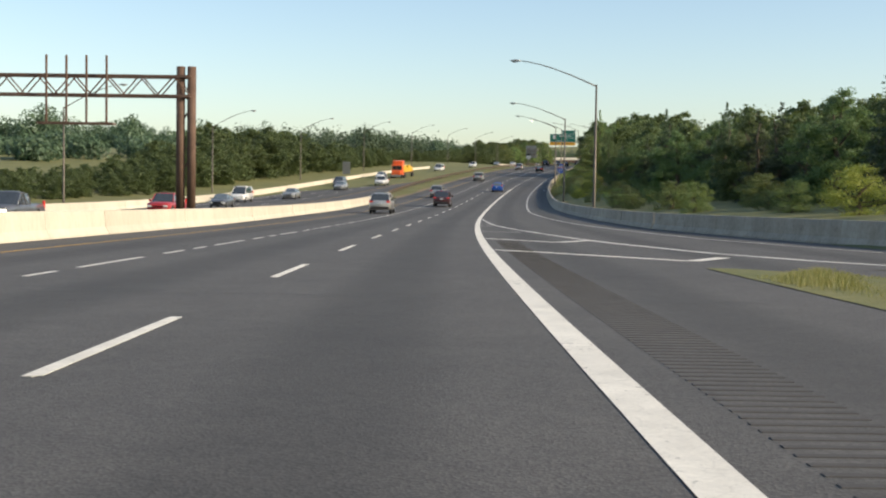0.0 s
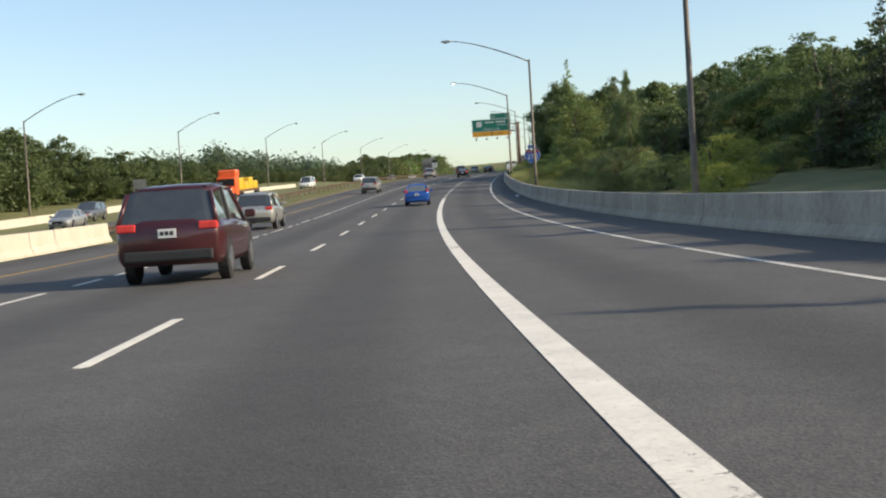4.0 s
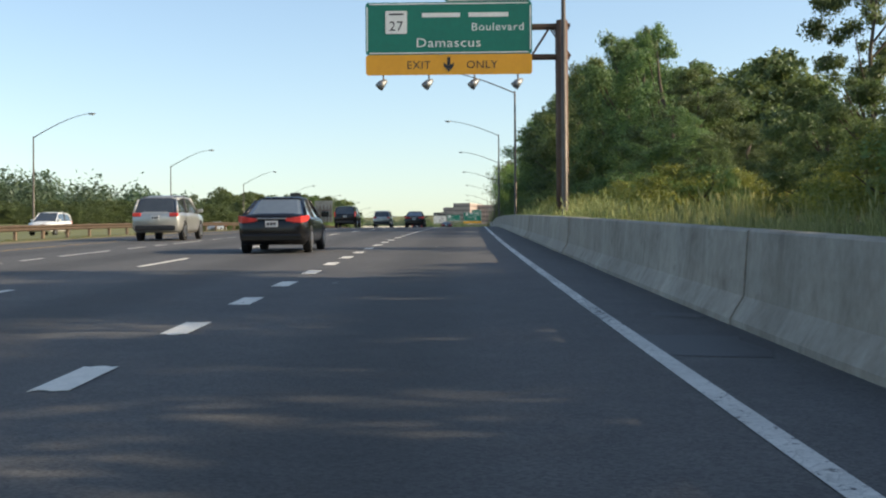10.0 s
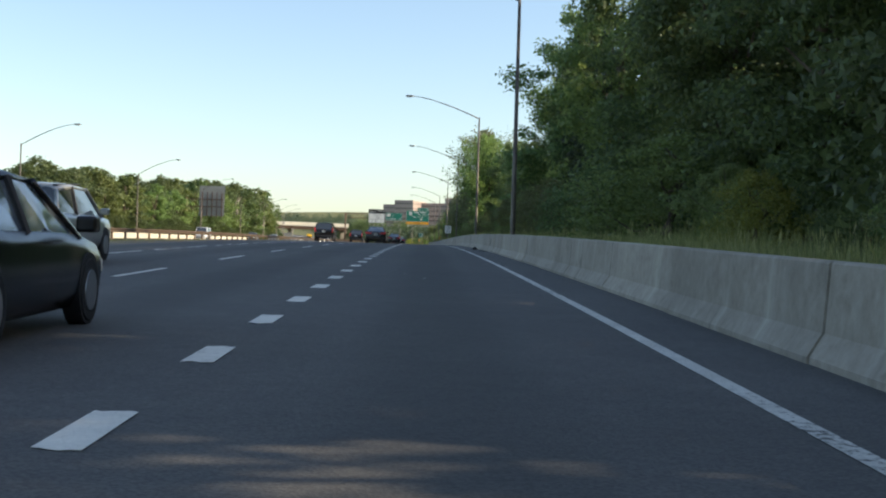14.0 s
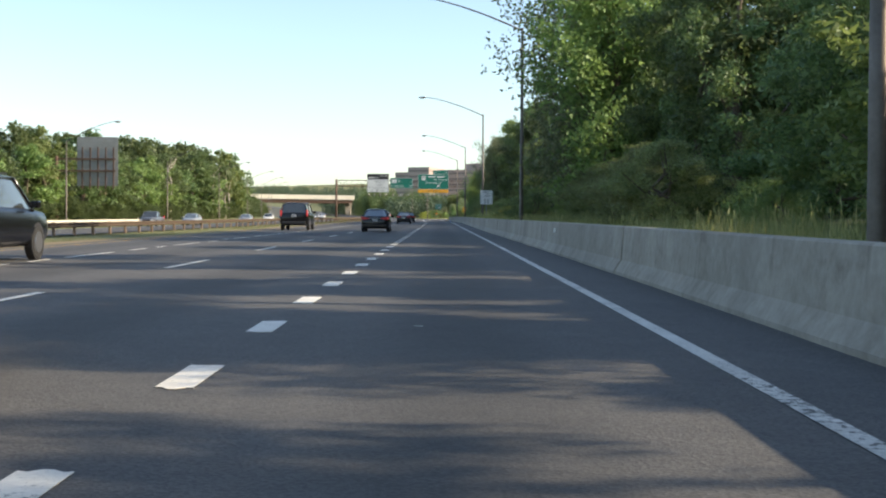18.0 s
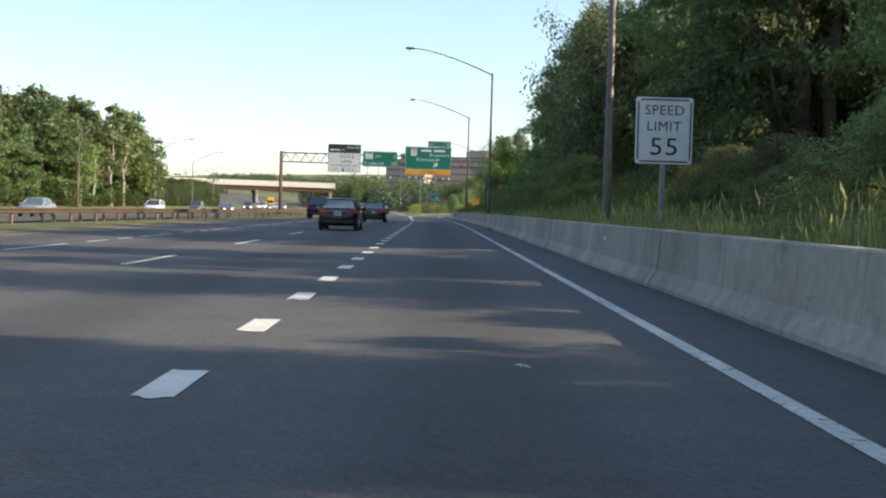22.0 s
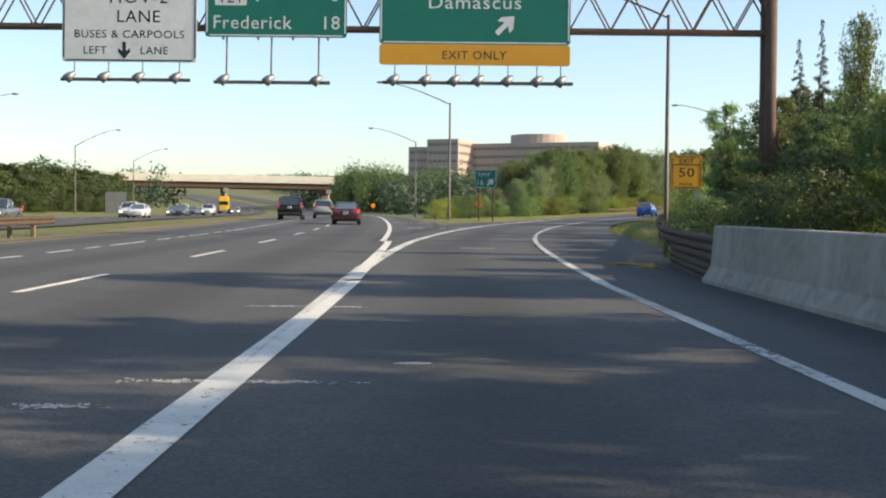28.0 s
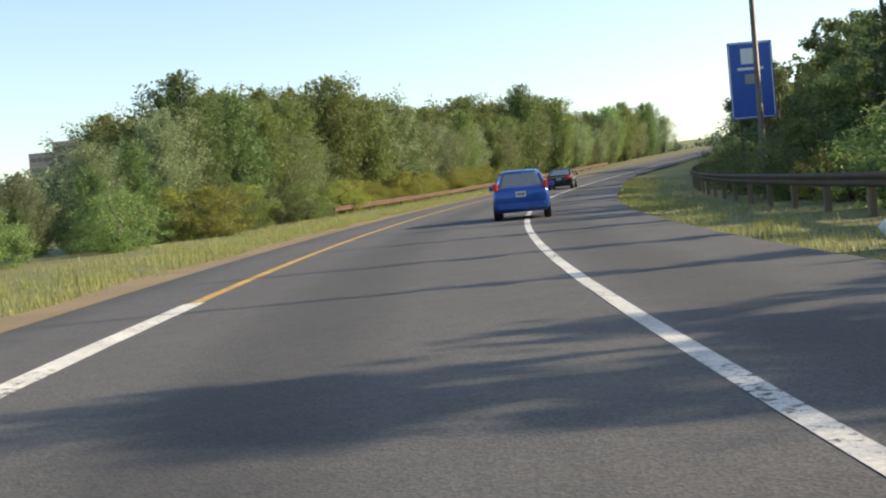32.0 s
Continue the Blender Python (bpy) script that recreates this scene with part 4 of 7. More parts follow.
# ---- trees ----
def leaf_cloud(r, blobs, count, size, flat=0.5, narrow=0.6, stray=0.16, soft=0.13):
    """Leaves as small three-cornered blades strewn over and in the given blobs (centre, radii), facing mostly outwards; some stray beyond as loose sprays."""
    weights = np.array([b[1][0] * b[1][1] + b[1][2] * b[1][0] for b in blobs])
    pick = r.choice(len(blobs), count, p=weights / weights.sum())
    centre, radii = np.array([b[0] for b in blobs])[pick], np.array([b[1] for b in blobs])[pick]
    way = r.normal(size=(count, 3))
    way /= np.linalg.norm(way, axis=1, keepdims=True)
    depth = (1 - 0.7 * r.random((count, 1)) ** 1.5) * (1 + soft * r.normal(size=(count, 1)))
    depth = np.where(r.random((count, 1)) < stray, 1 + 0.42 * r.random((count, 1)), depth)
    place = centre + way * radii * depth
    normal = way + r.normal(size=(count, 3)) * 0.9 + np.array([0, 0, flat])
    normal /= np.linalg.norm(normal, axis=1, keepdims=True)
    a = np.cross(normal, r.normal(size=(count, 3)))
    a /= np.linalg.norm(a, axis=1, keepdims=True)
    b = np.cross(normal, a)
    length = size * (0.55 + 0.9 * r.random((count, 1)))
    width = length * narrow
    tri = np.stack([place - a * length * 0.5 - b * width * 0.5, place - a * length * 0.35 + b * width * 0.5, place + a * length * 0.6], 1)
    return tri.reshape(-1, 3), np.arange(3 * count).reshape(-1, 3)


def pieces_mesh(name, verts, faces, material):
    """A mesh of loose three-cornered leaves."""
    me = bpy.data.meshes.new(name)
    n = len(faces)
    me.vertices.add(len(verts))
    me.vertices.foreach_set("co", np.ascontiguousarray(verts, dtype=np.float32).ravel())
    me.loops.add(3 * n)
    me.loops.foreach_set("vertex_index", np.ascontiguousarray(faces, dtype=np.int32).ravel())
    me.polygons.add(n)
    me.polygons.foreach_set("loop_start", np.arange(0, 3 * n, 3, dtype=np.int32))
    me.polygons.foreach_set("loop_total", np.full(n, 3, dtype=np.int32))
    me.update(calc_edges=True)
    me.materials.append(material)
    return me


def broad_crown(seed, height, spread, count, size, base=0.06, blobs_n=70, lean=0.12, clump=1.0):
    """A crown of many uneven leaf masses, full almost to the ground, with a ragged top."""
    r = np.random.default_rng(seed)
    blobs = []
    for k in range(blobs_n):
        f = base + (1 - base) * (k + 0.5) / blobs_n
        g = (f - base) / (1 - base)
        outline = 0.42 + 0.58 * math.sin(math.pi * min(1.0, g * 0.9 + 0.1)) ** 0.8
        if g > 0.72:
            outline *= 1.0 - (g - 0.72) * 1.9
        a, d = r.random() * 2 * math.pi, r.random() ** 0.45 * spread * outline * r.uniform(0.75, 1.08)
        rad = clump * spread * r.uniform(0.10, 0.30) * (1.0 if g < 0.8 else 0.75)
        blobs.append(((d * math.cos(a) + lean * g * spread, d * math.sin(a), f * height - rad * 0.3), (rad * r.uniform(0.8, 1.25), rad * r.uniform(0.8, 1.25), rad * r.uniform(0.5, 0.9))))
    return leaf_cloud(r, blobs, count, size, stray=0.15 if size < 0.3 else 0.04), blobs


def spray_crown(seed, height, spread, count, size, base=0.08, shoots=110):
    """A young tree of rising shoots, each a loose spray of leaves, with gaps between and a feathery outline."""
    r = np.random.default_rng(seed)
    lines, blobs = [], []
    for k in range(shoots):
        g = (k + r.random()) / shoots
        z = (base + (0.93 - base) * g) * height
        reach = spread * (0.55 + 0.75 * math.sin(math.pi * min(1.0, g * 0.8 + 0.14))) * (1 - 0.75 * g ** 2.2) * r.uniform(0.55, 1.1)
        a, steep = r.random() * 2 * math.pi, r.uniform(0.35, 0.9) + 0.9 * g
        start = np.array((0.0, 0.0, z))
        end = start + np.array((reach * math.cos(a), reach * math.sin(a), min(reach * steep, height * 1.03 - z)))
        lines.append((start, end, max(0.5, reach)))
        blobs.append((tuple(start * 0.45 + end * 0.55), (0.2, 0.2, 0.2)))
    weight = np.array([l[2] for l in lines])
    pick = r.choice(shoots, count, p=weight / weight.sum())
    start, end, reach = (np.array([l[n] for l in lines])[pick] for n in range(3))
    v = 0.12 + 0.92 * r.random((count, 1)) ** 0.8
    loose = (0.10 + 0.16 * (1.05 - v)) * np.minimum(reach, spread)[:, None]
    place = start + (end - start) * v + r.normal(size=(count, 3)) * loose * (1, 1, 0.8)
    normal = r.normal(size=(count, 3)) + np.array((0, 0, 0.6))
    normal /= np.linalg.norm(normal, axis=1, keepdims=True)
    a = np.cross(normal, r.normal(size=(count, 3)))
    a /= np.linalg.norm(a, axis=1, keepdims=True)
    b = np.cross(normal, a)
    length = size * (0.55 + 0.9 * r.random((count, 1)))
    tri = np.stack([place - a * length * 0.5 - b * length * 0.3, place - a * length * 0.35 + b * length * 0.3, place + a * length * 0.6], 1)
    return (tri.reshape(-1, 3), np.arange(3 * count).reshape(-1, 3)), blobs


def cone_crown(seed, height, spread, count, size):
    """A conifer: tiers of drooping boughs, shorter towards the tip."""
    r = np.random.default_rng(seed)
    blobs = []
    for k in range(120):
        f = 0.05 + 0.95 * (k + 0.5) / 120
        out = spread * (1 - f) ** 0.8 * r.uniform(0.7, 1.15)
        a = r.random() * 2 * math.pi
        for d in (0.35, 0.75):
            rad = max(0.16, out * 0.30)
            blobs.append(((d * out * math.cos(a), d * out * math.sin(a), f * height - 0.12 * d * out), (rad, rad, rad * 0.38)))
    return leaf_cloud(r, blobs, count, size, flat=0.2, narrow=0.3), blobs


def trunk_mesh(name, seed, height, radius, blobs, material, limbs=9):
    r = random.Random(seed)
    bm = bmesh.new()
    lean = [(0, 0, -0.8)] + [(r.uniform(-0.15, 0.15) * k, r.uniform(-0.15, 0.15) * k, height * 0.86 * k / 5) for k in range(1, 6)]
    tube(bm, lean, [radius * 1.25, radius, radius * 0.85, radius * 0.62, radius * 0.4, radius * 0.15], 8)
    for b in r.sample(blobs, min(limbs, len(blobs))):
        end = Vector(b[0])
        f = max(0.15, min(0.8, end.z / height - 0.18))
        start = Vector((0, 0, height * 0.86 * f))
        mid = start.lerp(end, 0.5) + Vector((0, 0, -0.25))
        tube(bm, [start, mid, end], [radius * 0.38, radius * 0.24, radius * 0.07], 5, caps=False)
    me = bpy.data.meshes.new(name)
    bm.to_mesh(me)
    bm.free()
    me.materials.append(material)
    for f in me.polygons:
        f.use_smooth = True
    return me


def tree_kind(kind, seed, height, spread, count, size, leaf, bark=None, label="", category="tree", stem=1.0, **shape):
    (verts, faces), blobs = {"cone": cone_crown, "spray": spray_crown, "broad": broad_crown}[kind](seed, height, spread, count, size, **shape)
    crown = pieces_mesh("crown", verts, faces, leaf)
    trunk = trunk_mesh("trunk", seed, height, stem * (0.035 * spread + 0.012 * height), blobs, bark or M_BARK)
    return dict(crown=crown, trunk=trunk, height=height, label=label, category=category)




def plant(kind, x, y, height, group, turn=None, sink=0.15, wide=1.0):
    f = height / kind["height"]
    z = ground_at((x, y)) - sink
    m = Matrix.Translation((x, y, z)) @ Matrix.Rotation(random.uniform(0, 6.28) if turn is None else turn, 4, "Z") @ Matrix.Diagonal((f * wide, f * wide, f, 1))
    ob = thing("shrub" if kind["category"] == "shrub" else "tree", m, kind["label"], kind["category"], group)
    put("trunk", kind["trunk"], ob)
    put("crown", kind["crown"], ob)
    return ob


WOOD = {}


def join(kind, x, y, height, name, wide=1.0):
    """A tree of the deeper rows, kept for one joined wood."""
    f = height / kind["height"]
    a = random.uniform(0, 6.28)
    v = np.empty(len(kind["crown"].vertices) * 3)
    kind["crown"].vertices.foreach_get("co", v)
    v = v.reshape(-1, 3) * (f * wide, f * wide, f)
    c, s_ = math.cos(a), math.sin(a)
    WOOD.setdefault(name, []).append(np.stack([v[:, 0] * c - v[:, 1] * s_ + x, v[:, 0] * s_ + v[:, 1] * c + y, v[:, 2] + ground_at((x, y)) - 0.15], -1))


def link_wood(name, label, material):
    verts = np.concatenate(WOOD[name])
    tagged(new(name, pieces_mesh(name, verts, np.arange(len(verts)).reshape(-1, 3), material)), label, "woods", kind="stuff")


NEAR = [tree_kind("broad", 11 + n, 14, 4.6, 26000, 0.21, M_LEAF, label="dense dark green broadleaf tree at the forest edge") for n in range(4)]
NEAR += [tree_kind("broad", 21 + n, 12, 3.9, 18000, 0.20, M_LEAF2, label="bright green broadleaf tree with airy crown") for n in range(2)]
FAR = [tree_kind("broad", 31 + n, 12, 4.8, 6500, 0.42, M_LEAF, label="green broadleaf tree in a roadside wood") for n in range(4)]
FAR += [tree_kind("broad", 41 + n, 11, 4.3, 6000, 0.40, M_LEAF2, label="pale green broadleaf tree in a roadside wood") for n in range(2)]
PINE = [tree_kind("cone", 51 + n, 13, 2.9, 16000, 0.24, M_NEEDLE, label="dark green conifer with a pointed top") for n in range(2)]
SPRUCE = tree_kind("cone", 55, 14, 3.6, 20000, 0.24, M_LEAF2, label="tall pale green conifer with feathery boughs")
HIGH = [tree_kind("broad", 71 + n, 15, 4.6, 20000, 0.21, M_LEAF, label="tall broadleaf tree with a high open crown on a bare trunk", stem=0.6, base=0.34, blobs_n=60, clump=0.8) for n in range(2)]
AIRY = [tree_kind("spray", 81 + n, 10, (2.6, 3.0, 2.3)[n], (20000, 22000, 18000)[n], 0.17, (M_LEAF2, M_SILVER, M_LEAF)[n], label=("young feathery pale green tree with gaps in the crown", "young silvery green tree with gaps in the crown", "slim dark green young tree with rising shoots")[n], base=0.05) for n in range(3)]
SOFT = [tree_kind("broad", 91 + n, 3.0, 1.9, 24000, 0.055, M_SOFT, label="soft feathery grey-green shrub behind the barrier", category="shrub", base=0.02, blobs_n=140, clump=0.6) for n in range(2)]
BUSH = [tree_kind("broad", 61 + n, 3.0, 1.9, 10000, 0.085, (M_LEAF2, M_LEAF, M_LEAF3, M_LEAF2)[n], label=("leafy green shrub behind the barrier", "dark green shrub behind the barrier", "yellow-green weedy shrub in tall grass", "leafy green shrub behind the barrier")[n], category="shrub") for n in range(4)]


def dead_tree(x, y, height, seed):
    """A bare pale trunk with a few broken limbs."""
    r = random.Random(seed)
    bm = bmesh.new()
    lean = [(0, 0, -0.5)] + [(r.uniform(-0.12, 0.12) * k, r.uniform(-0.12, 0.12) * k, height * k / 5) for k in range(1, 6)]
    tube(bm, lean, [0.26, 0.22, 0.19, 0.15, 0.10, 0.03], 8)
    trunk = bm
    ob = thing("dead_tree", Matrix.Translation((x, y, ground_at((x, y)))), "pale bare dead tree trunk among green woods", "tree", "dead trees in the far wood")
    part("trunk", trunk, M_PALEBARK, ob)
    for k in range(5):
        z = height * r.uniform(0.45, 0.9)
        a, d = r.uniform(0, 6.28), r.uniform(1.0, 2.2)
        bm = bmesh.new()
        tube(bm, [(0, 0, z), (d * 0.5 * math.cos(a), d * 0.5 * math.sin(a), z + d * 0.5), (d * math.cos(a), d * math.sin(a), z + d * 1.1)], [0.09, 0.06, 0.02], 5)
        part("limb", bm, M_PALEBARK, ob)

right_height = bent((-300, 9), (60, 9), (100, 10), (130, 10.5), (150, 9.5), (165, 8), (175, 7), (187, 9.3), (212, 9), (222, 10), (226, 8.5), (229, 5), (243, 5), (248, 10.5), (262, 11.5), (280, 11.8), (290, 10.5), (296, 6.5), (301, 3.6), (313, 3.8), (320, 8), (330, 10.5), (345, 12.2), (385, 15), (400, 16.5), (455, 17.0), (466, 12.0), (476, 9.4), (492, 9.2), (505, 10.6), (520, 12.3), (535, 13), (545, 12.5), (552, 9.5), (560, 8.6), (566, 7.4), (588, 7.4), (594, 9), (602, 12.3), (620, 14.2), (665, 15.4), (690, 13.2), (704, 13), (715, 10), (726, 7.5), (736, 6.2), (745, 6.5), (755, 7.5), (775, 7.5))
right_front = bent((-300, 180), (-60, 62), (0, 38), (60, 26), (110, 23), (150, 21), (200, 16.5), (240, 14), (300, 13), (560, 12.5), (600, 13), (690, 13), (735, 13), (770, 17))


SUNLIT = ((150, 207), (209.5, 211), (215, 222), (240.5, 242.7), (249, 257.5), (266, 269.5), (273, 274), (286, 296), (300, 311), (330, 331), (347.5, 350), (354, 356.8), (454.7, 455.3), (465, 466.5), (477.5, 479), (485, 487.5), (516, 517.4), (530, 531.5), (548, 550), (555, 556.5), (565, 567), (583, 591.5), (602, 609), (626.4, 627.2), (636, 637.5), (690.6, 694), (697.5, 709), (735, 738), (744, 775))  # stretches of road that the sun reaches between the trees


def sun_cap(s, u, h):
    """The height to which a tree may grow at (s, u) and leave the sunlit stretches of road in the sun."""
    at = s + (u - 1.5) * math.tan(MAIN.heading(s) + radians(-SUN_TURN))
    for a, b in SUNLIT:
        reach = 0.26 * h * (0.8 if b - a > 7 else 0.4 if b - a > 4 else 0.25)
        if a - reach < at < b + reach:
            return min(h, max(1.4, (u - (9.0 if 203 < at < 224 else 3.0)) * math.tan(radians(SUN_HEIGHT)) - 0.9))
    return h


def right_woods():
    r = random.Random(5)
    s = -60.0
    while s < 775:
        h = right_height(s)
        for row, du in enumerate((0, 6, 12.5, 19.5)):
            at = s + r.uniform(-1.5, 1.5)
            h = right_height(at)
            u = right_front(at) + du + r.uniform(-1.2, 1.2) + 0.12 * h - 1.0
            p = MAIN.place(at, u)
            hh = sun_cap(at, u, h * r.uniform(0.80, 1.02) * (0.55 if row and 292 < at < 372 else 1.0))
            if row == 0:
                kind = r.choice(PINE) if r.random() < (0.5 if s < 245 else 0.06) else r.choice(NEAR)
                hh *= r.uniform(0.72, 1.12) if s < 245 else 1.0
                plant(kind, p.x, p.y, hh, "woods along the near carriageway", wide=r.uniform(0.9, 1.15) if hh > 9 else 1.3)
            else:
                join(r.choice(FAR), p.x, p.y, hh, "near_woods", 1.15)
        s += 2.4 + 0.30 * h + r.uniform(0, 1.6)
    # single trees that throw the dark bands between sunlit stretches
    for (a, b), (c, d) in zip(SUNLIT, SUNLIT[1:]):
        if 1.5 < c - b < 18 and b > 205:
            many = max(1, round((c - b) / 5.5))
            for k in range(many):
                at = b + (c - b) * (k + 0.5) / many
                u = right_front(at) + 0.8
                at -= (u - 1.5) * math.tan(MAIN.heading(at) + radians(-SUN_TURN))
                h = min(max(8.4, right_height(at)), 8.2 if 228 < at < 246 else 30)
                p = MAIN.place(at, u)
                plant(r.choice(HIGH if 290 < at < 330 else NEAR[:4]), p.x, p.y, h, "woods along the near carriageway", wide=max(0.4, (c - b) / many / 2 / (0.31 * h)))
    for at, h in ((450.5, 15), (452.6, 14), (457.5, 12), (461, 10.5), (574, 8.0), (578, 8.0), (527, 12.5), (534, 12.5)):
        u = right_front(at) + 0.6
        back = at - (u - 1.5) * math.tan(MAIN.heading(at) + radians(-SUN_TURN))
        p = MAIN.place(back, u)
        plant(r.choice(NEAR[:4]), p.x, p.y, h, "woods along the near carriageway", wide=0.6)
    p = MAIN.place(256, 14.5)
    plant(SPRUCE, p.x, p.y, 14.3, "woods along the near carriageway")
    p = MAIN.place(694, 11.5)
    plant(NEAR[4], p.x, p.y, 6.2, "woods along the near carriageway", wide=1.1)
    for at, u, h, kind, wide in ((560, 11.4, 8.0, NEAR[0], 0.9), (533, 10.2, 14.5, AIRY[0], 1.0), (539, 10.0, 15.5, AIRY[1], 0.9), (544, 11.5, 13.5, NEAR[4], 0.9), (632, 9.2, 10.5, AIRY[1], 0.8), (588, 11.6, 7.6, AIRY[0], 1.2), (594, 11.2, 5.2, NEAR[4], 1.2), (717, 10.6, 9.5, AIRY[0], 1.2), (724, 11.2, 8.0, AIRY[0], 1.2), (731, 11.8, 7.0, NEAR[2], 1.1), (738, 12.2, 5.6, NEAR[4], 1.2), (206, 12, 4.2, NEAR[5], 1.4), (196, 11.5, 3.6, NEAR[4], 1.5)):
        p = MAIN.place(at, u)
        plant(kind, p.x, p.y, h, "woods along the near carriageway", wide=wide)
    # soft tall bushes close behind the barrier
    for a, b, u, low, high in ((432, 452, 8.6, 2.6, 3.6), (507, 530, 8.6, 2.0, 3.2), (590, 626, 8.5, 1.7, 2.5), (628, 668, 8.8, 2.2, 3.4), (372, 384, 8.4, 1.6, 2.2), (150, 190, 11.0, 1.5, 2.6)):
        at = a
        while at < b:
            p = MAIN.place(at, u + r.uniform(-0.6, 0.9))
            plant(r.choice(SOFT), p.x, p.y, r.uniform(low, high), "shrubs behind the barrier", wide=1.25)
            at += r.uniform(2.2, 3.4)
    # yellow-green weeds standing in the tall grass
    for a, b, u0, u1, high in ((296, 332, 7.6, 11.0, 1.9), (584, 642, 7.6, 10.5, 2.1), (196, 262, 8.6, 12.0, 1.3)):
        at = a
        while at < b:
            p = MAIN.place(at, r.uniform(u0, u1))
            join(BUSH[r.choice((2, 2, 0))], p.x, p.y, r.uniform(0.55, 1.0) * high, "weeds", 1.5)
            at += r.uniform(1.2, 2.6)
    # shrubs between the barrier and the wood
    s = 36.0
    while s < 745:
        u = barrier_u(s) + r.uniform(3.4, max(3.8, right_front(s) - barrier_u(s) - 1.5))
        p = MAIN.place(s, u)
        tall = 1.5 if 395 < s < 440 or 640 < s < 700 else 0.8 if 470 < s < 545 else 1.0
        plant(r.choice(SOFT + BUSH if tall > 1 else BUSH), p.x, p.y, r.uniform(1.2, 2.6) * tall, "shrubs behind the barrier", wide=r.uniform(1.0, 1.5))
        s += r.uniform(2.6, 6.5)


right_woods()


left_height = bent((-60, 3), (130, 3), (160, 4.6), (178, 5.4), (195, 7.8), (215, 10), (245, 8.8), (262, 6.5), (300, 4), (324, 5.5), (332, 3.4), (364, 2.8), (404, 3.6), (424, 2.4), (500, 5.5), (530, 6.5), (560, 10.5), (600, 10.8), (625, 11.5), (655, 12.5), (700, 13.5), (735, 16.2), (785, 17.5), (799, 17), (808, 15), (815, 11.5), (823, 7), (830, 5), (850, 4.5), (900, 6.5), (1000, 7.5))


def left_woods():
    r = random.Random(8)
    s = -40.0
    while s < 1000:
        for row in range(3):
            at = s + r.uniform(-2, 2)
            h = left_height(at) + 0.6
            if h < 6 and row > 1:
                continue
            u = -48 - 0.15 * h - row * 5.5 - r.uniform(0, 3) - (8 if 340 < s < 500 else 0)
            p = MAIN.place(at, u)
            if row == 0 and s > 560 and s < 815:
                # pale kinds picked more often: their leaf colour stands in for haze
                plant(r.choice(PINE) if r.random() < 0.05 else r.choice(FAR + FAR[4:] * 2), p.x, p.y, h * r.uniform(0.62, 1.0), "woods beyond the opposite carriageway", wide=r.uniform(1.0, 1.3) if h > 8 else 1.5)
            else:
                join(r.choice(FAR), p.x, p.y, h * r.uniform(0.8, 1.03), "left_woods", 1.2 if h > 8 else 1.5)
        if s > 520:
            # undergrowth at the foot of the wood
            p = MAIN.place(s + 2, -46.5 - r.uniform(0, 1.5))
            join(r.choice(FAR), p.x, p.y, r.uniform(2.0, 4.0), "left_woods", 1.9)
        s += 2.6 + 0.34 * left_height(s) + r.uniform(0, 1.5)
    for at, u, h in ((797, -49, 16.5), (803, -49, 16), (807, -50, 14.5), (812, -49, 13), (817, -49, 9.5)):
        p = MAIN.place(at, u)
        plant(r.choice(FAR), p.x, p.y, h, "woods beyond the opposite carriageway", wide=0.95)
    for n, (at, u) in enumerate(((752, -47.5), (763, -48), (771, -47), (777, -48.5), (784, -47.5), (700, -47.5))):
        p = MAIN.place(at, u)
        dead_tree(p.x, p.y, r.uniform(9, 12.5), n)


left_woods()


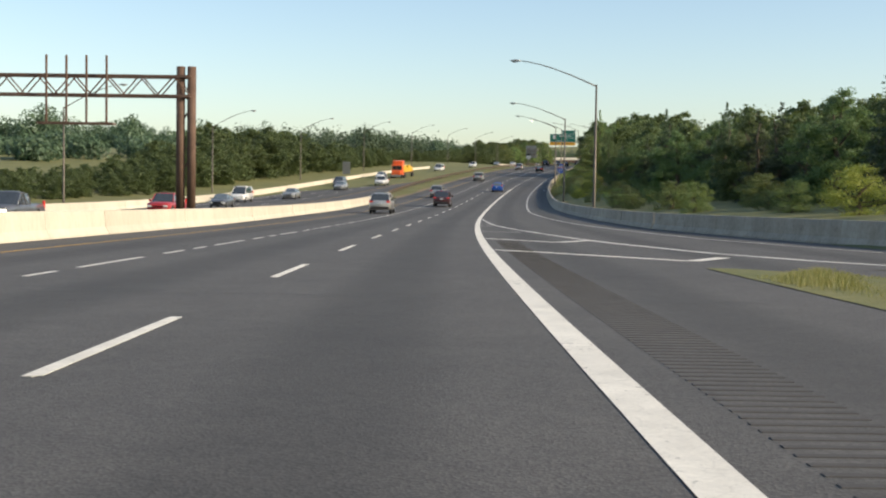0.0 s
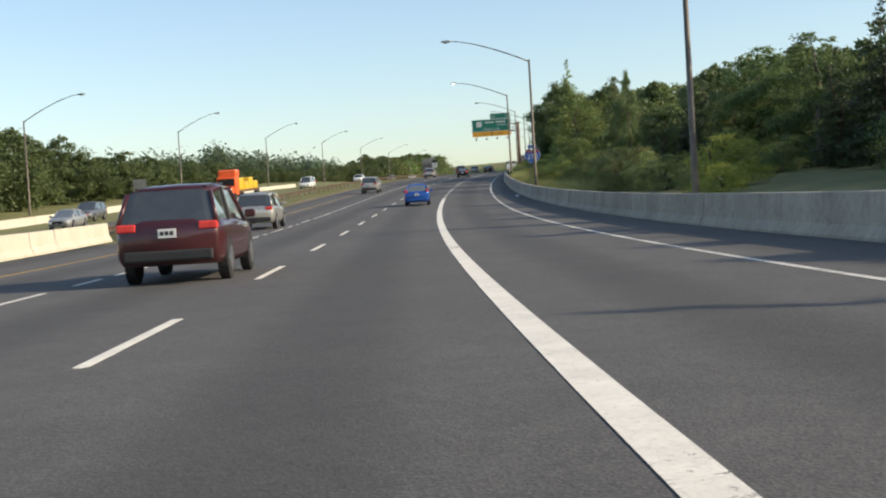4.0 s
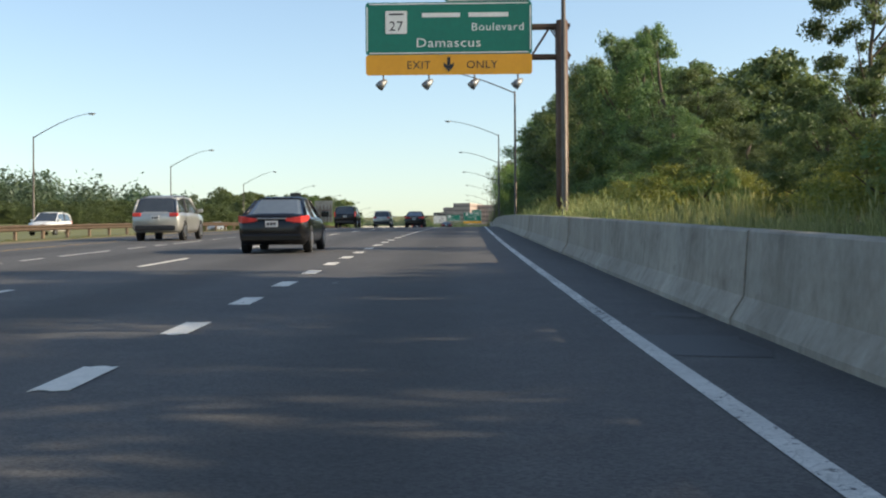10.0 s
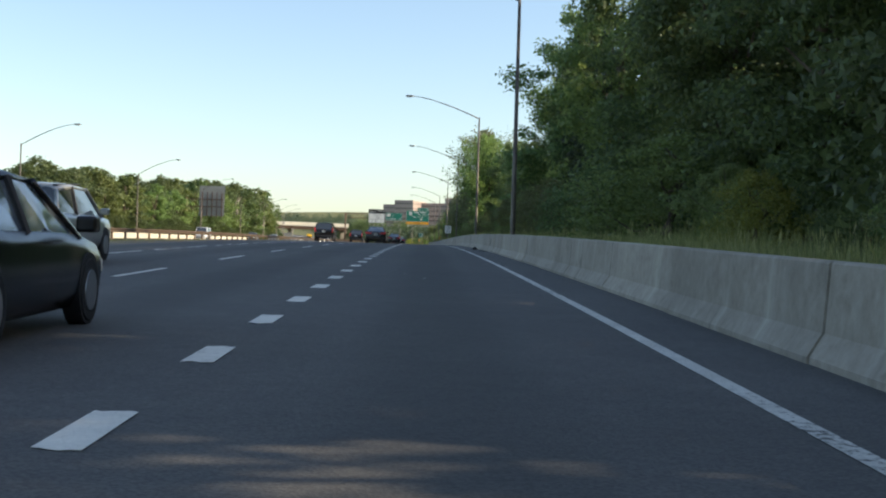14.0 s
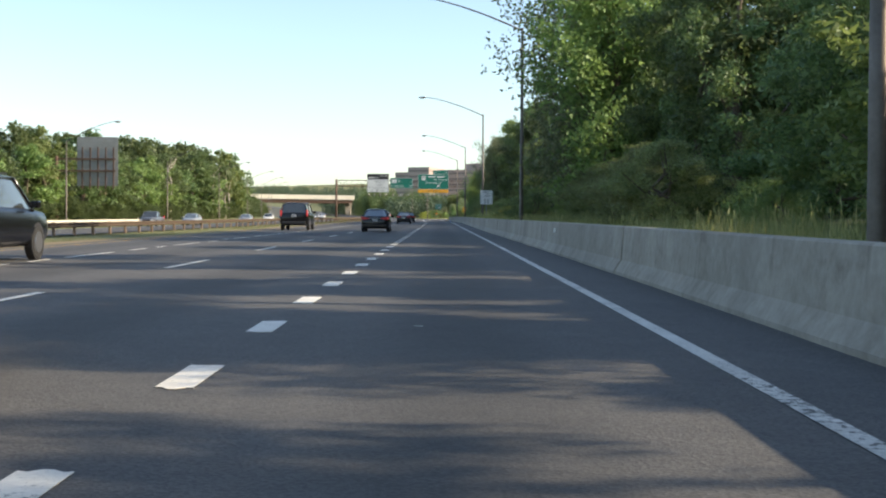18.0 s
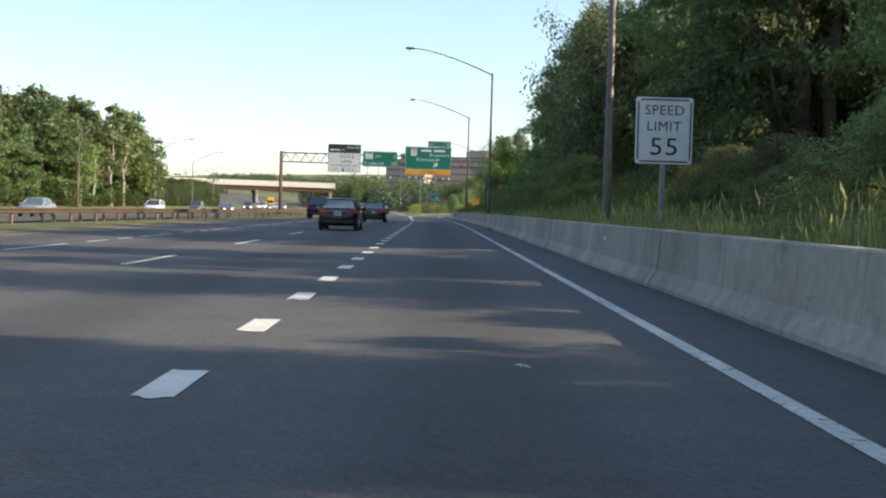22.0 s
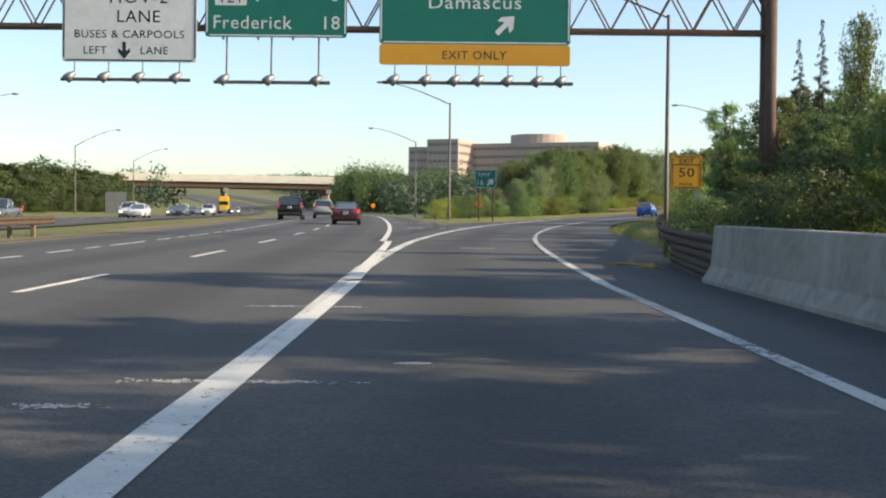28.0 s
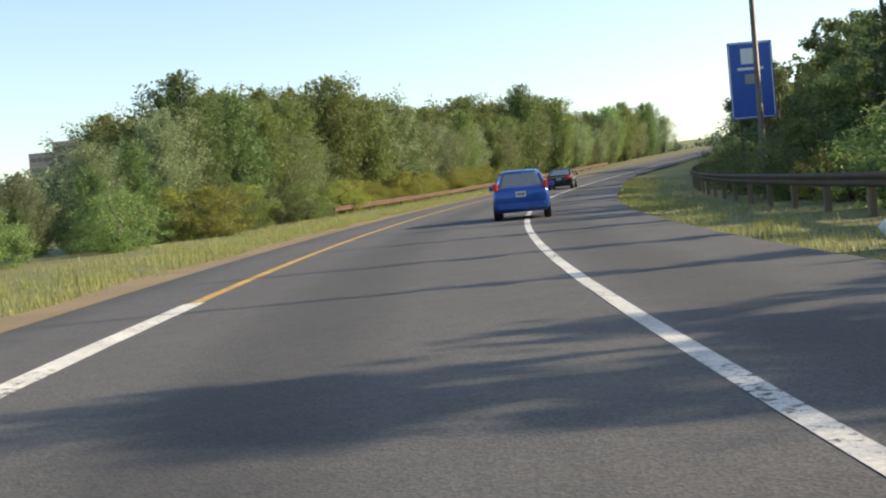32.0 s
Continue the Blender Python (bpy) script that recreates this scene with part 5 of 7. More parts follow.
def ramp_woods():
    """Young trees on the island between the carriageway and the ramp, and the wood on the ramp's right."""
    r = random.Random(12)
    island = bent((855, 2.2), (868, 3.0), (876, 6.4), (884, 8.2), (903, 9.0), (915, 10.4), (951, 10.8), (979, 12), (1012, 10), (1075, 10))
    s = 858.0
    while s < 1075:
        for row in range(3):
            at = s + r.uniform(-1.5, 1.5)
            u = -13.5 - row * 4.5 - r.uniform(0, 2)
            p = RAMP.place(at, u)
            main_u = p.x - float(np.interp(p.y, MAIN.y, MAIN.x))
            if main_u < 9:
                continue
            h = island(at) * r.uniform(0.7, 1.06) * (0.4 if row and at < 893 else 1.0)
            if row == 0:
                plant(r.choice(AIRY if r.random() < 0.9 else NEAR), p.x, p.y, h * r.choice((0.75, 0.9, 1.03)), "young trees on the ramp island", wide=r.uniform(0.8, 1.15))
            else:
                join(r.choice(AIRY), p.x, p.y, h * 1.05, "island_woods", 1.25)
        s += r.uniform(2.3, 3.8)
    s = 752.0
    while s < 1075:
        lit = any(a < s < b for a, b in ((746, 771), (775, 786), (791, 806), (812, 822), (834, 848)))
        for row in range(3):
            u = guard_u(s) + (8.0 if s < 800 else 4.6) + row * 6 + r.uniform(-1, 2)
            p = RAMP.place(s + r.uniform(-2, 2), u)
            h = 9.0 if s < 835 else 7.4 if s < 905 else 9.0
            if lit:
                h = (5.0, 6.8, 8.6)[row]
            if row == 0 and s < 960:
                plant(r.choice(NEAR + PINE + PINE), p.x, p.y, h * r.uniform(0.75, 1.05), "woods on the right of the ramp")
            else:
                join(r.choice(FAR), p.x, p.y, h * r.uniform(0.9, 1.25), "ramp_woods")
        p = RAMP.place(s + 2, guard_u(s) + (5.5 if s < 790 else 2.6))
        plant(r.choice(BUSH), p.x, p.y, r.uniform(1.5, 3.2), "shrubs by the ramp", wide=1.3)
        s += r.uniform(4.5, 6.5)
    # undergrowth and young trees close behind the end of the rail
    for at, u, h, kind in ((744, 11.0, 4.4, AIRY[2]), (749, 12.0, 4.6, AIRY[0]), (755, 13.6, 4.8, AIRY[2]), (744, 8.3, 2.4, BUSH[1]), (748, 8.2, 2.2, BUSH[0]), (752, 8.0, 1.7, BUSH[1]), (756, 8.8, 2.0, BUSH[1])):
        p = RAMP.place(at, u)
        plant(kind, p.x, p.y, h, "shrubs by the ramp" if h < 3 else "woods on the right of the ramp", wide=1.2)
    # slim conifers that throw bands of shade over the ramp
    for at, wide in ((753.6, 0.38), (766, 0.3), (774.5, 0.5), (782.8, 0.6), (804.8, 0.5), (809.5, 0.7), (830.5, 0.28), (837, 0.5), (842.5, 0.7), (850, 0.8), (857, 0.9)):
        u = guard_u(at) + (6.5 if at < 800 else 4.2)
        back = at - (u - 2.0) * math.tan(RAMP.heading(at) + radians(-SUN_TURN))
        p = RAMP.place(back, u)
        plant(r.choice(PINE if at > 772 else AIRY), p.x, p.y, 0.466 * u + (1.2 if at > 790 or at < 772 else 1.9), "woods on the right of the ramp", wide=wide)
    for n in range(90):
        s = r.uniform(846, 960)
        p = RAMP.place(s, r.uniform(-13.5, -9.6) - (2.5 if s < 866 else 0))
        if s < 905:
            plant(r.choice(BUSH), p.x, p.y, r.uniform(1.0, 2.8), "shrubs by the ramp", wide=1.3)
        else:
            join(r.choice(BUSH), p.x, p.y, r.uniform(1.0, 2.8), "weeds", 1.3)


ramp_woods()


def far_woods():
    """Woods too far to count: crowns of leaves in one mesh, on the rising ground."""
    r = np.random.default_rng(3)
    blobs = []
    for n in range(900):
        y = r.uniform(1080, 2300)
        side = r.choice([-1, 1])
        off = r.uniform(44, 120) if side > 0 else -r.uniform(48, 200)
        if r.random() < 0.4:
            off = side * r.uniform(60, 700)
        x = float(np.interp(y, MAIN.y, MAIN.x)) + off
        h = r.uniform(7, 14)
        z = ground_at((x, y)) + (float(smooth(np.float64(abs(off)), 140, 900)) + float(smooth(np.float64(y), 1400, 2600))) * 8
        blobs.append(((x, y, z + h * 0.45), (r.uniform(3.5, 6.5), r.uniform(3.5, 6.5), h * 0.55)))
    for n in range(140):
        y = r.uniform(985, 1112)
        x = float(np.interp(y, MAIN.y, MAIN.x)) + r.uniform(11, 60)
        if np.min(np.hypot(RAMP.x - x, RAMP.y - y)) < 13:
            continue
        h = r.uniform(7, 11)
        blobs.append(((x, y, ground_at((x, y)) + h * 0.45), (r.uniform(2.5, 4), r.uniform(2.5, 4), h * 0.55)))
    end, way = RAMP.place(1075, 0), RAMP.heading(1075)
    for n in range(90):
        a, b = r.uniform(2, 160), r.uniform(-45, 60)
        if a < 40 and -12 < b < 16:
            continue
        x, y = end.x - a * math.sin(way) + b * math.cos(way), end.y + a * math.cos(way) + b * math.sin(way)
        h = r.uniform(4, 9)
        blobs.append(((x, y, ground_at((x, y)) + h * 0.45), (r.uniform(2.5, 4.5), r.uniform(2.5, 4.5), h * 0.55)))
    for n in range(150):
        x, y = r.uniform(102, 260), r.uniform(1120, 1195)
        h = r.uniform(9, 13)
        blobs.append(((x, y, ground_at((x, y)) + h * 0.45), (r.uniform(3, 5), r.uniform(3, 5), h * 0.55)))
    # trees at the bridge's abutment
    near = []
    for n in range(70):
        a, b = r.uniform(33, 66), r.uniform(-55, -2)
        x, y = 80 + a * math.cos(0.105) - b * math.sin(0.105), 1101 + a * math.sin(0.105) + b * math.cos(0.105)
        h = r.uniform(9, 14)
        near.append(((x, y, ground_at((x, y)) + h * 0.5), (r.uniform(2.5, 4), r.uniform(2.5, 4), h * 0.52)))
    verts, faces = leaf_cloud(r, near, 90000, 0.5, stray=0.05)
    tagged(new("far_woods", pieces_mesh("far_woods", verts, faces, M_LEAF)), "dark green trees beside the bridge abutment", "woods", kind="stuff")
    # a wooded rise beyond the opposite carriageway
    for n in range(80):
        y = r.uniform(480, 650)
        x = float(np.interp(y, MAIN.y, MAIN.x)) - r.uniform(86, 150)
        h = r.uniform(9, 14)
        blobs.append(((x, y, ground_at((x, y)) + h * 0.5), (r.uniform(4, 6.5), r.uniform(4, 6.5), h * 0.5)))
    # the haze over this distance is in the leaf colour
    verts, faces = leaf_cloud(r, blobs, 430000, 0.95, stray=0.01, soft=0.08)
    tagged(new("far_woods", pieces_mesh("far_woods", verts, faces, M_HAZELEAF)), "distant woods on rolling ground, haze put into the leaf colour", "woods", kind="stuff")
    blobs = []
    for n in range(420):
        y = r.uniform(150, 1100)
        off = -r.uniform(78, 260)
        x = float(np.interp(y, MAIN.y, MAIN.x)) + off
        if 330 < y < 560 and off > -150:
            continue
        h = r.uniform(8, 14) * (0.5 if y < 330 else 1.0)
        blobs.append(((x, y, ground_at((x, y)) + h * 0.45), (r.uniform(3.5, 6), r.uniform(3.5, 6), h * 0.55)))
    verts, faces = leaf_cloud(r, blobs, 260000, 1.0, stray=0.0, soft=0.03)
    tagged(new("far_woods", pieces_mesh("far_woods", verts, faces, M_HAZELEAF)), "woods far beyond the opposite lanes, leaves coloured for haze", "woods", kind="stuff")
    blobs = []
    for n in range(300):
        s = r.uniform(-80, 800)
        u = right_front(s) + r.uniform(24, 90)
        p = MAIN.place(s, u)
        h = sun_cap(s, u, right_height(s) * r.uniform(0.8, 1.1) * (0.5 if 285 < s < 385 else 1.0))
        blobs.append(((p.x, p.y, ground_at(p) + h * 0.45), (r.uniform(3.5, 6), r.uniform(3.5, 6), h * 0.55)))
    verts, faces = leaf_cloud(r, blobs, 110000, 0.75, stray=0.02, soft=0.05)
    tagged(new("far_woods", pieces_mesh("far_woods", verts, faces, M_LEAF)), "deep woods behind the roadside trees", "woods", kind="stuff")


far_woods()

link_wood("near_woods", "dense green wood behind the first row of trees", M_LEAF)
link_wood("weeds", "yellow-green weeds and low shrubs in tall grass", M_LEAF3)
link_wood("left_woods", "dense green wood beyond the opposite carriageway", M_LEAF)
link_wood("island_woods", "young green wood on the ramp island", M_LEAF2)
link_wood("ramp_woods", "dark green wood on the right of the ramp", M_LEAF)


# ---- signs ----
def panel(bm, x0, x1, z0, z1, y=0.0, thick=0.05, corner=0.12):
    """A flat plate with rounded corners, facing -y."""
    pts = []
    for cx, cz, a0 in ((x1 - corner, z0 + corner, -90), (x1 - corner, z1 - corner, 0), (x0 + corner, z1 - corner, 90), (x0 + corner, z0 + corner, 180)):
        for k in range(4):
            a = radians(a0 + 30 * k)
            pts.append((cx + corner * math.cos(a), cz + corner * math.sin(a)))
    front = [bm.verts.new((x, y, z)) for x, z in pts]
    rear = [bm.verts.new((x, y + thick, z)) for x, z in pts]
    bm.faces.new(front)
    bm.faces.new(rear[::-1])
    for k in range(len(pts)):
        j = (k + 1) % len(pts)
        bm.faces.new((front[j], front[k], rear[k], rear[j]))
    bmesh.ops.recalc_face_normals(bm, faces=bm.faces)
    return bm


def frame_ring(bm, x0, x1, z0, z1, y, w, corner=0.12):
    """A thin raised border, as four bars."""
    box(bm, x0 + corner, x1 - corner, y - 0.006, y, z0, z0 + w)
    box(bm, x0 + corner, x1 - corner, y - 0.006, y, z1 - w, z1)
    box(bm, x0, x0 + w, y - 0.006, y, z0 + corner, z1 - corner)
    box(bm, x1 - w, x1, y - 0.006, y, z0 + corner, z1 - corner)
    return bm


def arrow(bm, x, z, size, turn, y=-0.001):
    """A flat block arrow; turn 0 points up, in degrees clockwise."""
    shape = [(-0.10, -0.5), (0.10, -0.5), (0.10, 0.05), (0.34, -0.12), (0.34, 0.10), (0.0, 0.5), (-0.34, 0.10), (-0.34, -0.12), (-0.10, 0.05)]
    c, s_ = math.cos(radians(-turn)), math.sin(radians(-turn))
    pts = [(x + size * (a * c - b * s_), z + size * (a * s_ + b * c)) for a, b in shape]
    face = bm.faces.new([bm.verts.new((a, y, b)) for a, b in pts])
    up = bmesh.ops.extrude_face_region(bm, geom=[face])
    bmesh.ops.translate(bm, vec=(0, -0.006, 0), verts=[v for v in up["geom"] if isinstance(v, bmesh.types.BMVert)])
    bmesh.ops.recalc_face_normals(bm, faces=bm.faces)
    return bm


def bars(parent, material, spans, y=-0.001, name="lettering"):
    """Plain bars where the writing is not given."""
    bm = bmesh.new()
    for x0, x1, z0, z1 in spans:
        box(bm, x0, x1, y - 0.006, y, z0, z1)
    return part(name, bm, material, parent)


def flood_lamps(ob, xs, z, z_top, bar=True):
    """Lamps below a sign, each on its stem, with a carrying bar."""
    for x in xs:
        bm = bmesh.new()
        tube(bm, [(x, 0.1, z_top), (x, 0.0, z + 0.1), (x, -0.35, z)], 0.035, 6)
        part("lamp_stem", bm, M_POLE, ob)
        bm = bmesh.new()
        tube(bm, [(x - 0.16, -0.5, z - 0.16), (x - 0.02, -0.45, z), (x + 0.16, -0.38, z + 0.14)], [0.19, 0.16, 0.07], 9)
        part("flood_lamp", bm, M_STEEL, ob, smooth_shade=True)
    if bar:
        bm = bmesh.new()
        box(bm, xs[0] - 0.45, xs[-1] + 0.45, -0.22, -0.08, z - 0.16, z - 0.04)
        part("lamp_bar", bm, M_POLE, ob)


def truss(ob, x0, x1, z0, z1, y0=0.12, y1=0.75, step=1.55, material=None):
    """A four-chord box truss with crossing diagonals."""
    material = material or M_RUST
    for y in (y0, y1):
        for z in (z0, z1):
            bm = bmesh.new()
            box(bm, x0, x1, y - 0.06, y + 0.06, z - 0.07, z + 0.07)
            part("chord", bm, material, ob)
    n = int((x1 - x0) / step)
    for k in range(n):
        a, b = x0 + (x1 - x0) * k / n, x0 + (x1 - x0) * (k + 1) / n
        bm = bmesh.new()
        mid = (a + b) / 2
        for y in (y0, y1):
            tube(bm, [(a, y, z0), (mid, y, z1)], 0.035, 6)
            tube(bm, [(mid, y, z1), (b, y, z0)], 0.035, 6)
        tube(bm, [(a, y0, z1), (a, y1, z1)], 0.03, 6)
        part("brace", bm, material, ob)


def posts(ob, xs, z1, radius=0.2, material=None, y=(0.12, 0.75), bottom=-0.5):
    for x in xs:
        for yy in y:
            bm = bmesh.new()
            tube(bm, [(x, yy, bottom), (x, yy, z1)], radius, 12)
            part("post", bm, material or M_RUST, ob, smooth_shade=True)


def exit_panel(ob, x0, x1, z0, z1, strip_top, tab, words_bottom, down=True):
    """A green exit board with its number tab above and yellow strip below."""
    bm = bmesh.new()
    panel(bm, x0, x1, strip_top, z1)
    board = part("green_board", bm, M_GREEN, ob, "green board with white lettering")
    bm = bmesh.new()
    panel(bm, x0, x1, z0, strip_top - 0.01)
    low = part("yellow_strip", bm, M_SIGNYELLOW, ob, "yellow strip with black lettering")
    bm = bmesh.new()
    panel(bm, tab[0], tab[1], z1 + 0.01, tab[2])
    top = part("number_tab", bm, M_GREEN, ob, "green exit number tab")
    part("border", frame_ring(bmesh.new(), x0 + 0.04, x1 - 0.04, strip_top + 0.04, z1 - 0.04, -0.004, 0.05), M_SIGNWHITE, board)
    part("border", frame_ring(bmesh.new(), tab[0] + 0.04, tab[1] - 0.04, z1 + 0.05, tab[2] - 0.04, -0.004, 0.05), M_SIGNWHITE, top)
    w, h = x1 - x0, z1 - strip_top
    words("EXIT", 0.36, top, M_SIGNWHITE, tab[0] + 0.62, z1 + 0.33)
    words("16", 0.62, top, M_SIGNWHITE, tab[1] - 0.55, z1 + 0.27)
    bm = bmesh.new()
    p0, p1 = (0.60, 0.16) if down else (0.40, 0.10)
    panel(bm, x0 + 0.12 * w, x0 + 0.25 * w, z1 - p0 * h, z1 - p1 * h, -0.012, 0.01, 0.05)
    plate = part("route_plate", bm, M_SIGNWHITE, board, "white state route plate")
    words("27", 0.26 * h if down else 0.2 * h, plate, M_SIGNBLACK, x0 + 0.185 * w, z1 - (p0 - 0.06) * h, -0.014)
    bars(plate, M_SIGNBLACK, [(x0 + 0.14 * w, x0 + 0.23 * w, z1 - (p1 + 0.08) * h, z1 - (p1 + 0.05) * h)], -0.0125)
    low_line, mid_line, top_line = (0.86, 0.55, 0.29) if down else (0.62, 0.41, 0.21)
    words("Boulevard", 0.21 * h if down else 0.18 * h, board, M_SIGNWHITE, x1 - 0.05 * w, z1 - mid_line * h, align="RIGHT", width=1.1)
    words("Damascus", 0.25 * h if down else 0.2 * h, board, M_SIGNWHITE, x0 + 0.50 * w, z1 - low_line * h, width=1.15)
    # the person's name in the road's name, as bars in word lengths
    bars(board, M_SIGNWHITE, [(x0 + 0.34 * w, x0 + 0.57 * w, z1 - top_line * h, z1 - (top_line - 0.085) * h), (x0 + 0.62 * w, x0 + 0.86 * w, z1 - top_line * h, z1 - (top_line - 0.085) * h)])
    mid = (x0 + x1) / 2
    if down:
        words("EXIT", 0.46, low, M_SIGNBLACK, mid - 0.18 * w, (z0 + strip_top) / 2 - 0.17)
        words("ONLY", 0.46, low, M_SIGNBLACK, mid + 0.20 * w, (z0 + strip_top) / 2 - 0.17)
        part("arrow", arrow(bmesh.new(), mid, (z0 + strip_top) / 2, 0.62, 180), M_SIGNBLACK, low)
    else:
        words("EXIT ONLY", 0.46, low, M_SIGNBLACK, mid, (z0 + strip_top) / 2 - 0.17)
        part("arrow", arrow(bmesh.new(), x0 + 0.66 * w, z1 - 0.79 * h, 0.95, 45), M_SIGNWHITE, board)
    bm = bmesh.new()
    for k in range(5):
        x = x0 + w * (k + 0.5) / 5
        box(bm, x - 0.04, x + 0.04, 0.051, 0.11, z0, z1)
    part("stiffeners", bm, M_BACK, ob)


def build_exit_sign():
    ob = thing("exit_sign", MAIN.stand(314, 0, 0), "green and yellow overhead exit sign on a cantilever mast", "road sign")
    exit_panel(ob, -1.33, 5.6, 6.77, 9.8, 7.62, (1.97, 5.58, 10.8), "EXIT ONLY")
    truss(ob, -1.0, 7.2, 7.53, 8.8, 0.15, 0.7)
    posts(ob, (6.85,), 9.0, 0.24)
    flood_lamps(ob, (-0.6, 1.3, 3.2, 5.0), 6.35, 7.3, bar=False)


def build_gantry():
    ob = thing("sign_gantry", Matrix.Translation((97.6, 762.7, 17.85)) @ Matrix.Rotation(radians(-8.75), 4, "Z") @ Matrix.Diagonal((1.026, 1, 1.018, 1)), "brown steel truss gantry carrying three overhead road signs", "sign gantry")
    truss(ob, -21.2, 13.4, 8.1, 9.55, 0.15, 0.85)
    posts(ob, (-21.1, 13.2), 9.75, 0.22, y=(0.12, 0.95), bottom=-0.8)
    for x in (-21.1, 13.2):
        bm = bmesh.new()
        for z in (1.0, 3.2, 5.4, 7.4):
            tube(bm, [(x, 0.12, z), (x, 0.95, z + 1.6)], 0.05, 6)
        part("post_brace", bm, M_RUST, ob)
    exit_panel(ob, -1.7, 5.55, 6.7, 11.08, 7.5, (1.83, 5.43, 12.05), "EXIT ONLY", down=False)
    bm = bmesh.new()
    panel(bm, -8.32, -2.94, 7.7, 10.15)
    board = part("green_board", bm, M_GREEN, ob, "green distance board with white lettering")
    part("border", frame_ring(bmesh.new(), -8.28, -2.98, 7.74, 10.11, -0.004, 0.05), M_SIGNWHITE, board)
    bm = bmesh.new()
    panel(bm, -7.95, -6.75, 8.9, 9.85, -0.012, 0.01, 0.05)
    plate = part("route_plate", bm, M_SIGNWHITE, board, "white state route plate")
    words("121", 0.62, plate, M_SIGNBLACK, -7.35, 9.0, -0.014)
    bars(plate, M_SIGNBLACK, [(-7.75, -6.95, 9.68, 9.77)], -0.0125)
    words("JCT", 0.52, board, M_SIGNWHITE, -5.95, 9.18)
    words("3", 0.68, board, M_SIGNWHITE, -3.38, 9.1)
    words("Frederick", 0.72, board, M_SIGNWHITE, -8.0, 8.02, align="LEFT")
    words("18", 0.72, board, M_SIGNWHITE, -3.5, 8.02)
    bm = bmesh.new()
    panel(bm, -13.76, -8.64, 6.7, 9.78)
    board = part("white_board", bm, M_SIGNWHITE, ob, "white lane-restriction board with black lettering")
    bm = bmesh.new()
    panel(bm, -13.76, -8.64, 9.79, 11.1)
    band = part("black_band", bm, M_SIGNBLACK, ob, "black band with the hours of restriction")
    part("border", frame_ring(bmesh.new(), -13.72, -8.68, 6.74, 9.75, -0.004, 0.05), M_SIGNBLACK, board)
    words("HOV-2", 0.72, board, M_SIGNBLACK, -10.85, 8.95)
    words("LANE", 0.66, board, M_SIGNBLACK, -10.85, 8.22)
    words("BUSES & CARPOOLS", 0.42, board, M_SIGNBLACK, -11.2, 7.62, width=1.05)
    words("LEFT", 0.42, board, M_SIGNBLACK, -12.5, 7.0)
    words("LANE", 0.42, board, M_SIGNBLACK, -10.25, 7.0)
    part("arrow", arrow(bmesh.new(), -11.4, 7.14, 0.66, 180), M_SIGNBLACK, board)
    words("MON-FRI", 0.46, band, M_SIGNWHITE, -9.85, 10.45)
    bars(band, M_SIGNWHITE, [(-13.4, -12.9, 10.05, 10.32), (-12.8, -12.45, 10.15, 10.36), (-12.35, -11.95, 10.05, 10.32)])
    words("PM", 0.4, band, M_SIGNWHITE, -11.45, 10.05)
    flood_lamps(ob, (-13.3, -12.0, -10.7, -9.3), 6.1, 6.9)
    flood_lamps(ob, (-7.5, -5.8, -4.0), 6.05, 8.0)
    flood_lamps(ob, (-1.1, 0.1, 1.2, 2.1, 3.2, 4.3, 5.2), 6.1, 6.9)
    bm = bmesh.new()
    for x0, x1 in ((-13.7, -8.7), (-8.3, -3.0)):
        for k in range(4):
            x = x0 + (x1 - x0) * (k + 0.5) / 4
            box(bm, x - 0.04, x + 0.04, 0.051, 0.11, 7.6, 10.1)
    part("stiffeners", bm, M_BACK, ob)


def build_median_gantry():
    """The gantry of the opposite lanes: empty sign hangers over the carriageway and a double post on the median barrier."""
    ob = thing("sign_gantry", MAIN.stand(60, -19.45, 0.0) @ Matrix.Diagonal((1.4, 1.4, 1.22, 1)), "brown steel truss gantry with empty sign hangers", "sign gantry")
    truss(ob, -17.5, 0.3, 6.5, 7.55, 0.15, 0.85)
    posts(ob, (-0.22, 0.3), 8.1, 0.21, y=(0.4,), bottom=0.0)
    posts(ob, (-17.3,), 8.1, 0.22, bottom=-0.8)
    for k in range(4):
        bm = bmesh.new()
        x = -6.45 + 0.95 * k
        tube(bm, [(x, -0.1, 8.6), (x, -0.1, 5.0)], 0.055, 6)
        part("sign_hanger", bm, M_RUST, ob)
    bm = bmesh.new()
    box(bm, -6.8, -3.2, -0.45, 0.1, 4.88, 5.0)
    part("walkway", bm, M_RUST, ob)
    for k in range(5):
        bm = bmesh.new()
        z = 1.0 + 1.35 * k
        tube(bm, [(-0.22, 0.4, z), (0.3, 0.4, z + (0.9 if k % 2 else 0.0))], 0.05, 6)
        part("post_tie", bm, M_RUST, ob)


